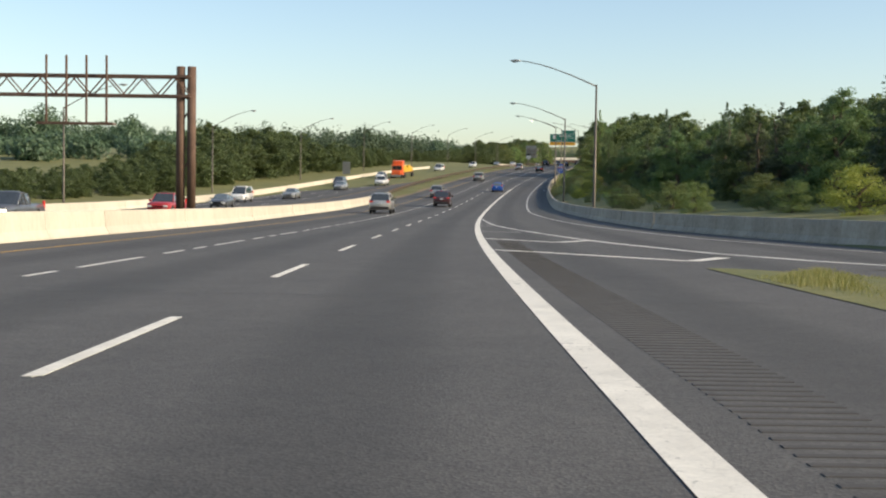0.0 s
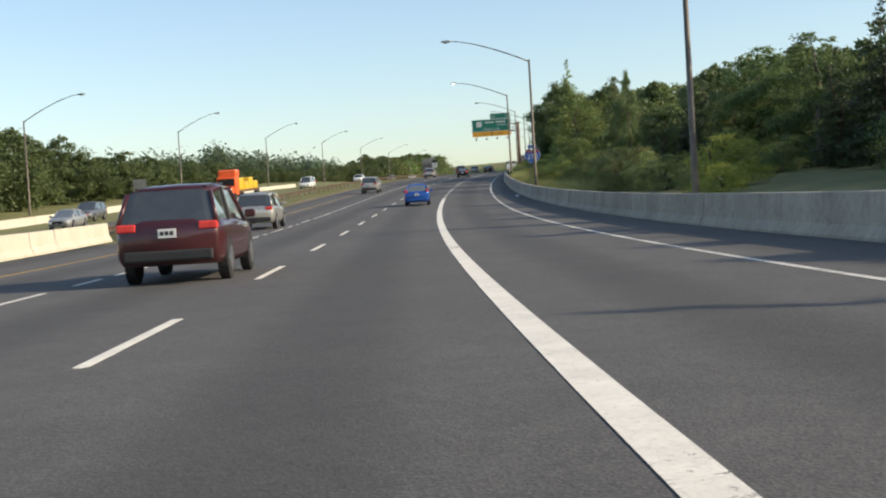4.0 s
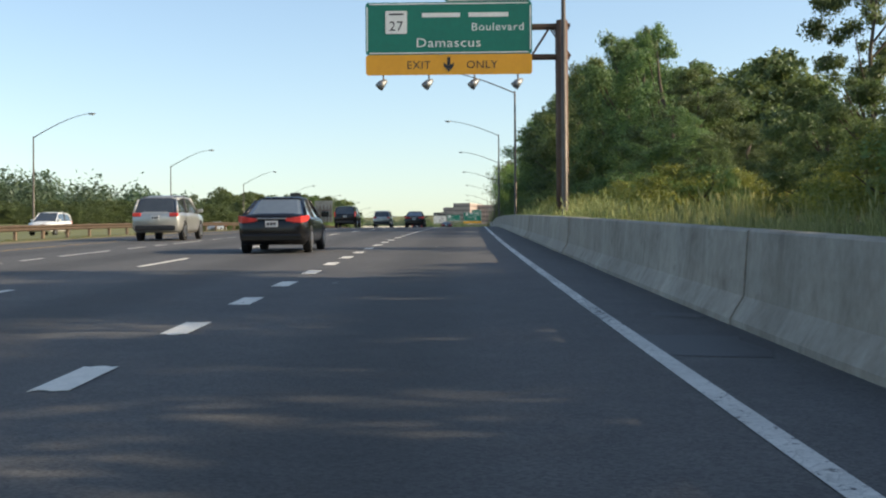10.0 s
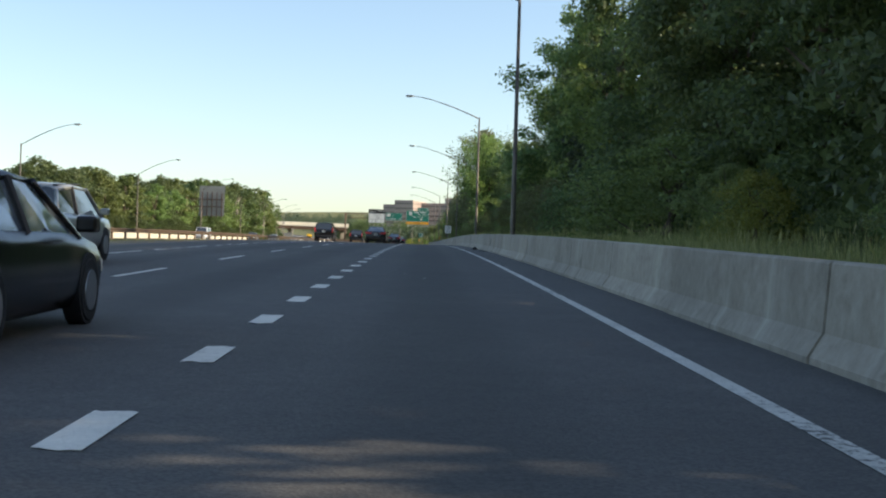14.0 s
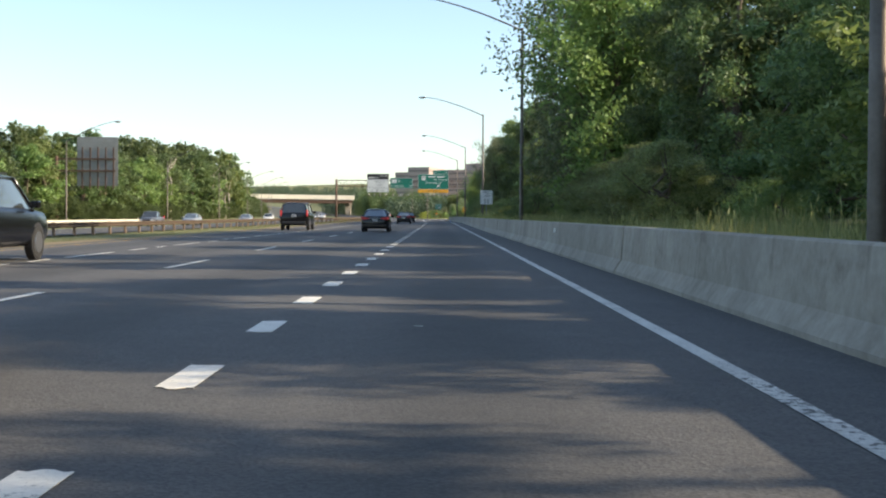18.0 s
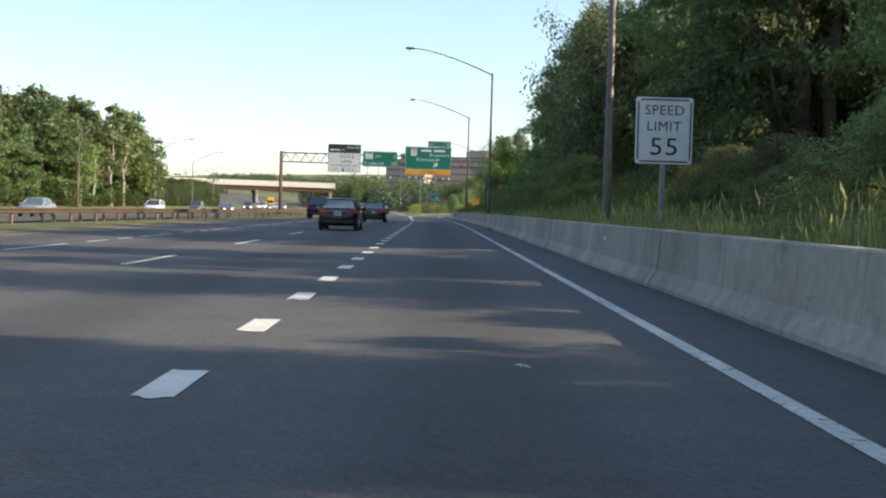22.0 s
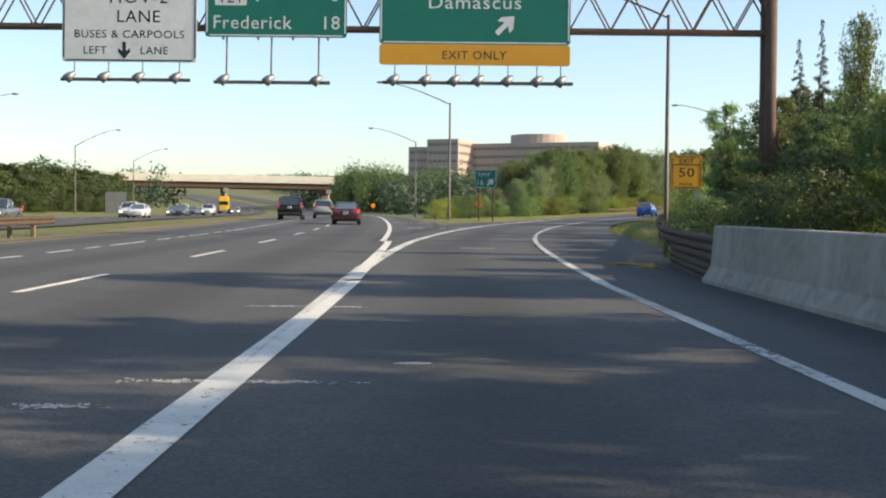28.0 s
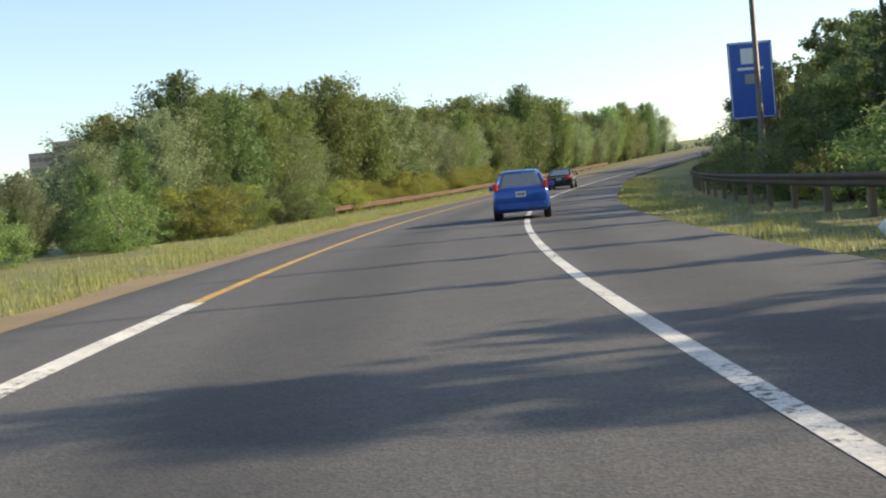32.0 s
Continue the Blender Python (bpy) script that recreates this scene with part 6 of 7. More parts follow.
def build_far_sign():
    """The rear of a large board over the opposite lanes."""
    ob = thing("board_rear", MAIN.stand(637, -43.5, -0.6), "rear of a grey overhead road sign with brown ribs", "road sign")
    bm = bmesh.new()
    panel(bm, -3.6, 1.9, 5.4, 12.0)
    part("board", bm, M_BACK, ob)
    bm = bmesh.new()
    for k in range(5):
        x = -2.9 + 1.05 * k
        box(bm, x - 0.09, x + 0.09, -0.12, -0.003, 5.0, 10.6)
    part("ribs", bm, M_RUST, ob)
    bm = bmesh.new()
    for z in (7.4, 9.0):
        box(bm, -6.5, 1.6, -0.3, -0.13, z - 0.1, z + 0.1)
    part("beam", bm, M_RUST, ob)
    posts(ob, (-6.3,), 9.4, 0.2, y=(-0.2,), bottom=-1.5)


def post_sign(name, m, label, x0, x1, z0, z1, material, post_xs, bottom=-1.0, post_material=None):
    ob = thing(name, m, label, "road sign")
    bm = bmesh.new()
    panel(bm, x0, x1, z0, z1, 0.0, 0.02, 0.06)
    board = part("board", bm, material, ob)
    for x in post_xs:
        bm = bmesh.new()
        box(bm, x - 0.05, x + 0.05, 0.022, 0.12, bottom, z1 - 0.1, 0.005)
        part("post", bm, post_material or M_STEEL, ob)
    return ob, board


def build_small_signs():
    ob, board = post_sign("speed_limit_sign", MAIN.stand(600, 6.7, 0), "white speed limit sign on a post in tall grass", -0.64, 0.64, 2.28, 3.77, M_SIGNWHITE, (0.0,))
    part("border", frame_ring(bmesh.new(), -0.60, 0.60, 2.32, 3.73, -0.004, 0.03, 0.06), M_SIGNBLACK, board)
    words("SPEED", 0.31, board, M_SIGNBLACK, 0, 3.38, -0.002)
    words("LIMIT", 0.31, board, M_SIGNBLACK, 0, 3.02, -0.002)
    words("55", 0.56, board, M_SIGNBLACK, 0, 2.48, -0.002, width=1.15)
    # route shield
    ob = thing("route_shield", MAIN.stand(211, 8.2, 0), "blue and red interstate shield with a direction plate on a post", "road sign")
    def shield(bm, size, y):
        pts = [(-0.80, 0.70), (-0.45, 0.82), (0.0, 0.70), (0.45, 0.82), (0.80, 0.70), (0.92, 0.30), (0.95, -0.10), (0.78, -0.45), (0.42, -0.75), (0.0, -0.92), (-0.42, -0.75), (-0.78, -0.45), (-0.95, -0.10), (-0.92, 0.30)]
        f = [bm.verts.new((size * a, y, 3.06 + size * b)) for a, b in pts]
        r = [bm.verts.new((size * a, y + 0.012, 3.06 + size * b)) for a, b in pts]
        bm.faces.new(f)
        bm.faces.new(r[::-1])
        for k in range(len(f)):
            bm.faces.new((f[k], f[(k + 1) % len(f)], r[(k + 1) % len(f)], r[k]))
        bmesh.ops.recalc_face_normals(bm, faces=bm.faces)
        return bm
    edge = part("shield_edge", shield(bmesh.new(), 0.80, 0.0), M_SIGNWHITE, ob, "white shield edge")
    face = part("shield_face", shield(bmesh.new(), 0.75, -0.013), M_BLUE, ob, "blue shield face")
    bm = bmesh.new()
    box(bm, -0.62, 0.62, -0.022, -0.014, 3.36, 3.60, 0.003)
    top = part("red_band", bm, M_RED, face, "red band")
    words("INTERSTATE", 0.17, top, M_SIGNWHITE, 0, 3.42, -0.03)
    words("270", 0.66, face, M_SIGNWHITE, 0, 2.78, -0.025)
    bm = bmesh.new()
    panel(bm, -0.40, 0.40, 3.76, 4.10, 0.0, 0.02, 0.04)
    plate = part("direction_plate", bm, M_BLUE, ob, "blue direction plate")
    words("NORTH", 0.25, plate, M_SIGNWHITE, 0, 3.84, -0.012)
    bm = bmesh.new()
    box(bm, -0.33, -0.25, 0.022, 0.10, -0.5, 3.9, 0.005)
    part("post", bm, M_STEEL, ob)
    # exit speed sign
    ob, board = post_sign("exit_speed_sign", Matrix.Translation((106.65, 758.0, 17.95)) @ Matrix.Rotation(radians(-9), 4, "Z"), "yellow exit speed sign on a post behind the guardrail", -0.56, 0.56, 1.87, 3.09, M_SIGNYELLOW, (0.4,))
    part("border", frame_ring(bmesh.new(), -0.52, 0.52, 1.91, 3.05, -0.004, 0.025, 0.06), M_SIGNBLACK, board)
    bars(board, M_SIGNBLACK, [(-0.52, 0.52, 2.74, 2.77)], -0.005)
    words("EXIT", 0.25, board, M_SIGNBLACK, 0, 2.80, -0.002)
    words("50", 0.46, board, M_SIGNBLACK, 0, 2.32, -0.002, width=1.25)
    words("M.P.H.", 0.18, board, M_SIGNBLACK, 0, 1.98, -0.002)
    # gore exit sign
    ob, board = post_sign("gore_exit_sign", RAMP.stand(822, -3.62, 0.1, -2), "green exit number sign with a slanting arrow on two posts", -0.92, 0.92, 2.6, 4.12, M_GREEN, (-0.55, 0.6), post_material=M_RUST)
    part("border", frame_ring(bmesh.new(), -0.88, 0.88, 2.64, 4.08, -0.004, 0.035, 0.08), M_SIGNWHITE, board)
    words("EXIT", 0.42, board, M_SIGNWHITE, -0.1, 3.58, -0.002, width=1.15)
    words("16", 0.58, board, M_SIGNWHITE, -0.42, 2.86, -0.002)
    part("arrow", arrow(bmesh.new(), 0.40, 3.08, 0.72, 45, -0.001), M_SIGNWHITE, board)
    # warning diamonds
    for line, s, u, z, size in ((RAMP, 826, -5.0, 1.45, 0.42), (MAIN, 1000, 4.8, 1.9, 0.62)):
        ob = thing("warning_diamond", line.stand(s, u, 0), "plain orange diamond sign on a thin post", "road sign")
        bm = bmesh.new()
        ring = [bm.verts.new((a * size, 0, z + b * size)) for a, b in ((0, -1), (1, 0), (0, 1), (-1, 0))]
        up = bmesh.ops.extrude_face_region(bm, geom=[bm.faces.new(ring)])
        bmesh.ops.translate(bm, vec=(0, 0.02, 0), verts=[v for v in up["geom"] if isinstance(v, bmesh.types.BMVert)])
        bmesh.ops.recalc_face_normals(bm, faces=bm.faces)
        part("board", bm, M_ORANGE, ob)
        bm = bmesh.new()
        box(bm, -0.03, 0.03, 0.022, 0.08, -0.6, z + size * 0.6)
        part("post", bm, M_STEEL, ob)
    # service sign by the ramp
    ob, board = post_sign("service_sign", RAMP.stand(880, 14.7, 0, 6), "tall blue service sign with small plates among shrubs", -1.0, 1.0, 3.0, 6.45, M_BLUE, (-0.6, 0.6), bottom=-0.6, post_material=M_RUST)
    part("border", frame_ring(bmesh.new(), -0.96, 0.96, 3.04, 6.41, -0.004, 0.04, 0.06), M_SIGNWHITE, board)
    bm = bmesh.new()
    panel(bm, -0.42, 0.35, 5.45, 6.15, -0.012, 0.01, 0.05)
    part("plate", bm, M_SIGNWHITE, board, "small pale plate")
    bm = bmesh.new()
    panel(bm, -0.30, 0.25, 4.55, 5.0, -0.012, 0.01, 0.05)
    part("plate", bm, M_BACK, board, "small grey plate")
    bars(board, M_SIGNWHITE, [(-0.6, 0.55, 5.18, 5.30)], -0.005)
    # lane-restriction sign in the median
    ob, board = post_sign("lane_sign", MAIN.stand(401, -17.3, -0.1), "white and black lane-restriction sign on two posts", -0.6, 0.6, 2.3, 3.45, M_SIGNWHITE, (-0.35, 0.35))
    bm = bmesh.new()
    panel(bm, -0.6, 0.6, 3.46, 4.1, 0.0, 0.02, 0.05)
    part("black_band", bm, M_SIGNBLACK, ob, "black upper band")
    bars(board, M_SIGNBLACK, [(-0.35, 0.35, 3.2, 3.3), (-0.4, 0.4, 2.95, 3.05), (-0.5, 0.5, 2.6, 2.68)], -0.004)
    # rear of a board beyond the opposite lanes
    post_sign("board_rear", MAIN.stand(930, -41.5, -0.5), "grey rear of a roadside board", -1.7, 1.7, 0.4, 3.9, M_BACK, (-1.0, 1.0))
    post_sign("board_rear", MAIN.stand(250, -41.5, -0.5), "grey rear of a roadside board", -0.9, 0.9, 0.8, 3.6, M_BACK, (-0.5, 0.5))


build_exit_sign()
build_gantry()
build_median_gantry()
build_far_sign()
build_small_signs()
lamp_row(MAIN, [(838, 6.2, 0.0), (903, 6.4, 0.0)], 6.2, 0, "lamps in the gore", "tall metal street lamp with a curved arm in the gore")
lamp_row(RAMP, [(784, 10.5, -0.3), (868, 13.2, -0.2)], 6.2, 0, "lamps beside the ramp", "tall metal street lamp with a curved arm by the ramp")


# ---- overpass, office building, house ----
def build_overpass():
    m = Matrix.Translation((80, 1101, 0)) @ Matrix.Rotation(radians(6.0), 4, "Z")
    ob = thing("overpass", m, "pale concrete road bridge with steel girders across the motorway", "bridge")
    z = 31.0
    bm = bmesh.new()
    box(bm, -75, 35, 0, 14, z + 1.7, z + 2.3, 0.05)
    part("deck", bm, M_CREAM, ob)
    for y in (0.0, 13.7):
        for k in range(22):
            bm = bmesh.new()
            x = -75 + 5 * k
            box(bm, x + 0.02, x + 4.98, y - 0.05, y + 0.3, z + 2.31, z + 4.0, 0.02)
            part("parapet_panel", bm, M_CREAM, ob, "pale sunlit parapet panel")
    for k in range(5):
        bm = bmesh.new()
        y = 0.5 + 3.1 * k
        box(bm, -74, 34, y, y + 0.5, z + 1.5, z + 1.69)
        box(bm, -74, 34, y + 0.2, y + 0.3, z + 0.2, z + 1.5)
        box(bm, -74, 34, y, y + 0.5, z, z + 0.19)
        part("girder", bm, M_RUST, ob, "brown steel girder")
    for x in (0.8, -44.0, 33.0):
        bm = bmesh.new()
        box(bm, x - 0.8, x + 0.8, 0.6, 13.4, z - 1.3, z - 0.01, 0.08)
        part("pier_cap", bm, M_CONCRETE, ob)
        for y in (2.0, 7.0, 12.0):
            bm = bmesh.new()
            tube(bm, [(x, y, z - 11), (x, y, z - 1.3)], 0.6, 14)
            part("pier", bm, M_CONCRETE, ob, smooth_shade=True)


build_overpass()


def build_office():
    """A stepped office block with ribbon windows, seen over the trees."""
    m = Matrix.Translation((190, 1227, 20)) @ Matrix.Rotation(radians(-30), 4, "Z")
    ob = thing("office_building", m, "brown concrete office block with ribbon windows and stepped roofs", "building")
    blocks = [(-41.5, -31.5, 3, 30, 35.0), (-31.5, -17, 0, 30, 38.0), (-17, 40.5, 17, 44, 37.0)]
    for x0, x1, y0, y1, top in blocks:
        bm = bmesh.new()
        box(bm, x0 + 0.02, x1 - 0.02, y0, y1, 0, top, 0.1)
        wing = part("wing", bm, M_BRICK, ob)
        for k in range(int(top / 3.6)):
            z = top - 3.0 - 3.6 * k
            if z < 14:
                break
            n = max(3, int((x1 - x0) / 2.2))
            step = (x1 - x0 - 1.2) / n
            for c in range(n):
                bm = bmesh.new()
                box(bm, -step / 2 + 0.12, step / 2 - 0.12, -0.03, 0.05, 0.0, 1.3)
                put("window", mesh_of(bm, "window", M_OFFICEGLASS), wing, Matrix.Translation((x0 + 0.6 + step * (c + 0.5), y0, z)))
            step = (y1 - y0 - 1.2) / 8
            for c in range(8):
                bm = bmesh.new()
                box(bm, -0.06, 0.03, -step / 2 + 0.15, step / 2 - 0.15, 0.0, 1.3)
                put("window", mesh_of(bm, "window", M_OFFICEGLASS), wing, Matrix.Translation((x1, y0 + 0.6 + step * (c + 0.5), z)))
    bm = bmesh.new()
    tube(bm, [(9.5, 31, 37), (9.5, 31, 41)], 12.5, 28)
    part("drum", bm, M_BRICK, ob, "round plant storey on the roof", smooth_shade=False)


build_office()


# ---- vehicles ----
def paint_material(name, colour, rough=0.35, metal=0.3, coat=0.6):
    return surface(name, tuple(c * 0.85 for c in colour), tuple(min(1, c * 1.1) for c in colour), rough, 1.0, 4.0, 0.0, metal, coat=coat)


P_SILVER = paint_material("paint_silver", (0.42, 0.42, 0.39), 0.35, 0.6)
P_BLACK = paint_material("paint_black", (0.006, 0.006, 0.007), 0.22, 0.0, 0.0)
P_BLUE = paint_material("paint_blue", (0.012, 0.085, 0.36), 0.3, 0.3)
P_WHITE = paint_material("paint_white", (0.68, 0.68, 0.66), 0.4, 0.0)
P_GREY = paint_material("paint_grey", (0.13, 0.135, 0.145), 0.35, 0.4)
P_RED = paint_material("paint_red", (0.38, 0.03, 0.03), 0.35, 0.1)
P_ORANGE = paint_material("paint_orange", (0.80, 0.13, 0.03), 0.4, 0.0)
P_YELLOW = paint_material("paint_yellow", (0.75, 0.45, 0.03), 0.4, 0.0)
P_MAROON = paint_material("paint_maroon", (0.055, 0.012, 0.014), 0.3, 0.2)


def loft(bm, rings, cap=True):
    made = [[bm.verts.new(p) for p in ring] for ring in rings]
    n = len(rings[0])
    for a, b in zip(made, made[1:]):
        for k in range(n):
            bm.faces.new((a[k], a[(k + 1) % n], b[(k + 1) % n], b[k]))
    if cap:
        bm.faces.new(made[0][::-1])
        bm.faces.new(made[-1])
    bmesh.ops.recalc_face_normals(bm, faces=bm.faces)
    return bm


def body_ring(y, w, z0, z1):
    return [(-w * 0.90, y, z0), (-w * 0.985, y, z0 + 0.14), (-w, y, z0 + 0.30), (-w * 0.99, y, z1 - 0.16), (-w * 0.93, y, z1 - 0.03), (-w * 0.5, y, z1 + 0.015), (w * 0.5, y, z1 + 0.015), (w * 0.93, y, z1 - 0.03), (w * 0.99, y, z1 - 0.16), (w, y, z0 + 0.30), (w * 0.985, y, z0 + 0.14), (w * 0.90, y, z0)]


SHAPES = {
    # length, half width, body stations (y, width factor, bottom, top), cabin stations (y, lower half width, upper half width, top), wheel radius, wheel places
    "sedan": dict(body=[(-2.40, 0.80, 0.36, 0.80), (-2.30, 0.94, 0.24, 0.98), (-1.75, 1.0, 0.20, 1.02), (-0.9, 1.0, 0.18, 0.96), (0.6, 1.0, 0.18, 0.94), (1.3, 0.99, 0.18, 0.90), (2.0, 0.95, 0.20, 0.80), (2.32, 0.84, 0.26, 0.68), (2.40, 0.70, 0.34, 0.56)], cabin=[(-1.85, 0.97, 0), (-1.05, 1.40, 1), (-0.2, 1.46, 1), (0.35, 1.42, 1), (1.25, 0.93, 0)], w=0.91, wheel=0.33, axles=(-1.42, 1.40)),
    "suv": dict(body=[(-2.40, 0.90, 0.42, 1.02), (-2.32, 0.97, 0.34, 1.12), (-1.7, 1.0, 0.30, 1.13), (0.6, 1.0, 0.28, 1.10), (1.2, 1.0, 0.28, 1.08), (2.05, 0.96, 0.30, 1.0), (2.35, 0.86, 0.36, 0.84), (2.42, 0.74, 0.44, 0.68)], cabin=[(-2.34, 1.10, 0), (-2.02, 1.66, 1), (-0.8, 1.76, 1), (0.3, 1.72, 1), (1.25, 1.10, 0)], w=0.94, wheel=0.37, axles=(-1.38, 1.45)),
    "bigsuv": dict(body=[(-2.58, 0.93, 0.46, 1.16), (-2.52, 0.98, 0.36, 1.24), (-1.8, 1.0, 0.32, 1.24), (0.7, 1.0, 0.32, 1.20), (1.4, 1.0, 0.32, 1.17), (2.2, 0.97, 0.34, 1.10), (2.52, 0.90, 0.40, 1.0), (2.58, 0.80, 0.48, 0.8)], cabin=[(-2.54, 1.22, 0), (-2.36, 1.84, 1), (-0.8, 1.92, 1), (0.45, 1.88, 1), (1.35, 1.20, 0)], w=1.0, wheel=0.40, axles=(-1.5, 1.5)),
    "hatch": dict(body=[(-2.05, 0.86, 0.36, 0.92), (-1.98, 0.96, 0.26, 1.0), (-1.4, 1.0, 0.22, 1.0), (0.5, 1.0, 0.20, 0.96), (1.15, 0.99, 0.20, 0.92), (1.75, 0.94, 0.22, 0.82), (2.05, 0.80, 0.30, 0.68), (2.12, 0.68, 0.36, 0.58)], cabin=[(-2.0, 0.98, 0), (-1.55, 1.42, 1), (-0.6, 1.50, 1), (0.25, 1.46, 1), (1.25, 0.93, 0)], w=0.87, wheel=0.31, axles=(-1.24, 1.30)),
    "pickup": dict(body=[(-2.75, 0.94, 0.46, 1.06), (-2.70, 0.99, 0.36, 1.10), (-0.4, 1.0, 0.34, 1.10), (0.8, 1.0, 0.34, 1.08), (1.6, 0.99, 0.34, 1.06), (2.4, 0.96, 0.36, 1.0), (2.66, 0.88, 0.42, 0.86), (2.72, 0.78, 0.48, 0.74)], cabin=[(-0.62, 1.08, 0), (-0.48, 1.68, 1), (0.2, 1.76, 1), (0.6, 1.72, 1), (1.35, 1.08, 0)], w=0.96, wheel=0.38, axles=(-1.65, 1.62)),
    "van": dict(body=[(-2.50, 0.94, 0.40, 1.16), (-2.44, 0.99, 0.30, 1.22), (0.9, 1.0, 0.28, 1.16), (1.6, 0.99, 0.28, 1.08), (2.3, 0.94, 0.32, 0.94), (2.48, 0.82, 0.40, 0.74)], cabin=[(-2.46, 1.18, 0), (-2.38, 1.96, 1), (-0.5, 2.02, 1), (0.7, 1.98, 1), (1.75, 1.06, 0)], w=0.98, wheel=0.35, axles=(-1.5, 1.55)),
}


def build_car(kind, body_paint, label, m, group="", roof=None, brake=False, lamps_on=False, category="car"):
    c = SHAPES[kind]
    ob = thing("pickup_truck" if kind == "pickup" else "van" if kind == "van" else "car", m, label, category, group)
    w = c["w"]
    body = part("body", loft(bmesh.new(), [body_ring(y, w * f, z0, z1) for y, f, z0, z1 in c["body"]]), body_paint, ob, smooth_shade=True)
    # cabin: glass all round, a painted roof and pillars
    rings = []
    low_car = kind in ("sedan", "hatch")
    roof_wide = 0.66 if low_car else 0.76
    ys = [s[0] for s in c["cabin"]]
    base = lambda y: float(np.interp(y, [s[0] for s in c["body"]], [s[3] for s in c["body"]])) - 0.05  # noqa: E731
    for y, z, up in c["cabin"]:
        lower, top = w * (0.90 if low_car else 0.93), w * (roof_wide if up else 0.84 if low_car else 0.90)
        zb = base(y)
        zt = max(z, zb + 0.03)
        rings.append([(-lower, y, zb), (-top - 0.02, y, zt - 0.05), (-top * 0.8, y, zt), (top * 0.8, y, zt), (top + 0.02, y, zt - 0.05), (lower, y, zb)])
    part("glazing", loft(bmesh.new(), rings), M_SKYGLASS if low_car else M_CARGLASS, ob, "glass with the sky's reflection put into its grey colour" if low_car else "dark tinted glass", smooth_shade=False)
    bm = bmesh.new()
    tops = [(y, z) for y, z, up in c["cabin"] if up]
    shell = []
    for y, z in tops:
        top = w * roof_wide
        shell.append([(-top - 0.035, y, z - 0.10), (-top - 0.03, y, z - 0.03), (-top * 0.8, y, z + 0.015), (0, y, z + 0.03), (top * 0.8, y, z + 0.015), (top + 0.03, y, z - 0.03), (top + 0.035, y, z - 0.10)])
    part("roof", loft(bm, shell), roof or body_paint, ob, smooth_shade=True)
    for side in (-1, 1):
        stations = c["cabin"]
        spans = [(stations[0], stations[1]), (stations[-1], stations[-2])]
        for a, b in spans:
            bm = bmesh.new()
            tube(bm, [(side * w * (0.90 if low_car else 0.93), a[0], base(a[0])), (side * (w * roof_wide + 0.025), b[0], b[1] - 0.05)], 0.045, 6)
            part("pillar", bm, body_paint, ob, smooth_shade=True)
        bm = bmesh.new()
        y = (ys[1] + ys[-2]) / 2
        tube(bm, [(side * w * (0.91 if low_car else 0.94), y, base(y)), (side * (w * roof_wide + 0.03), y, tops[1][1] - 0.06)], 0.04, 6)
        part("pillar", bm, M_TRIMBLACK, ob)
        bm = bmesh.new()
        box(bm, side * (w + 0.10) - 0.10, side * (w + 0.10) + 0.10, ys[-1] - 0.42, ys[-1] - 0.24, base(ys[-1]) + 0.06, base(ys[-1]) + 0.22, 0.03)
        part("mirror", bm, body_paint, ob)
    # wheels
    for y in c["axles"]:
        for side in (-1, 1):
            r = c["wheel"]
            bm = bmesh.new()
            x0, x1 = side * (w - 0.20), side * (w + 0.012)
            tube(bm, [(x0, y, r), (x0 + (x1 - x0) * 0.15, y, r), (x1 - (x1 - x0) * 0.15, y, r), (x1, y, r)], [r * 0.93, r, r, r * 0.92], 20)
            wheel = part("tyre", bm, M_RUBBER, ob, smooth_shade=False)
            bm = bmesh.new()
            tube(bm, [(x1 - side * 0.05, y, r), (x1 + side * 0.008, y, r)], [r * 0.66, r * 0.62], 16)
            part("rim", bm, M_ALLOY, wheel)
            bm = bmesh.new()
            tube(bm, [(x0 + side * 0.02, y, r * 1.04), (x1 - side * 0.015, y, r * 1.04)], r * 1.10, 18)
            part("wheel_arch", bm, M_TRIMBLACK, ob)
    # rear end
    yb, fb, z0, z1 = c["body"][1]
    yr = c["body"][0][0]
    for side in (-1, 1):
        bm = bmesh.new()
        tall = kind in ("bigsuv", "van", "pickup")
        zc = z1 - (0.05 if tall else -0.03 if kind == "hatch" else 0.11)
        hh = 0.22 if tall else 0.12 if kind == "hatch" else 0.075
        ww = 0.065 if tall else 0.075 if kind == "hatch" else 0.19
        if kind == "sedan":
            # a wedge that runs round the corner of the tail
            loft(bm, [[(side * x, y, zc + up), (side * x, y + 0.12, zc + up), (side * x, y + 0.12, zc + down), (side * x, y, zc + down)] for x, y, up, down in ((0.36, yr - 0.018, 0.03, -0.04), (0.58, yr - 0.02, 0.055, -0.075), (0.76, yr + 0.0, 0.085, -0.085), (0.88, yr + 0.14, 0.10, -0.06), (0.925, yr + 0.36, 0.10, 0.0))])
        else:
            box(bm, side * (w * fb - ww) - ww * 0.9, side * (w * fb - ww) + ww * 0.9, yr - 0.02, yr + 0.16, zc - hh, zc + hh, 0.03)
        part("tail_lamp", bm, M_BRAKE if brake else M_TAIL, ob, "glowing red tail lamp" if brake else "red tail lamp")
        bm = bmesh.new()
        yf = c["body"][-1][0]
        box(bm, side * w * 0.66 - 0.18, side * w * 0.66 + 0.18, yf - 0.20, yf + 0.005, c["body"][-1][3] - 0.10, c["body"][-1][3] + 0.06, 0.03)
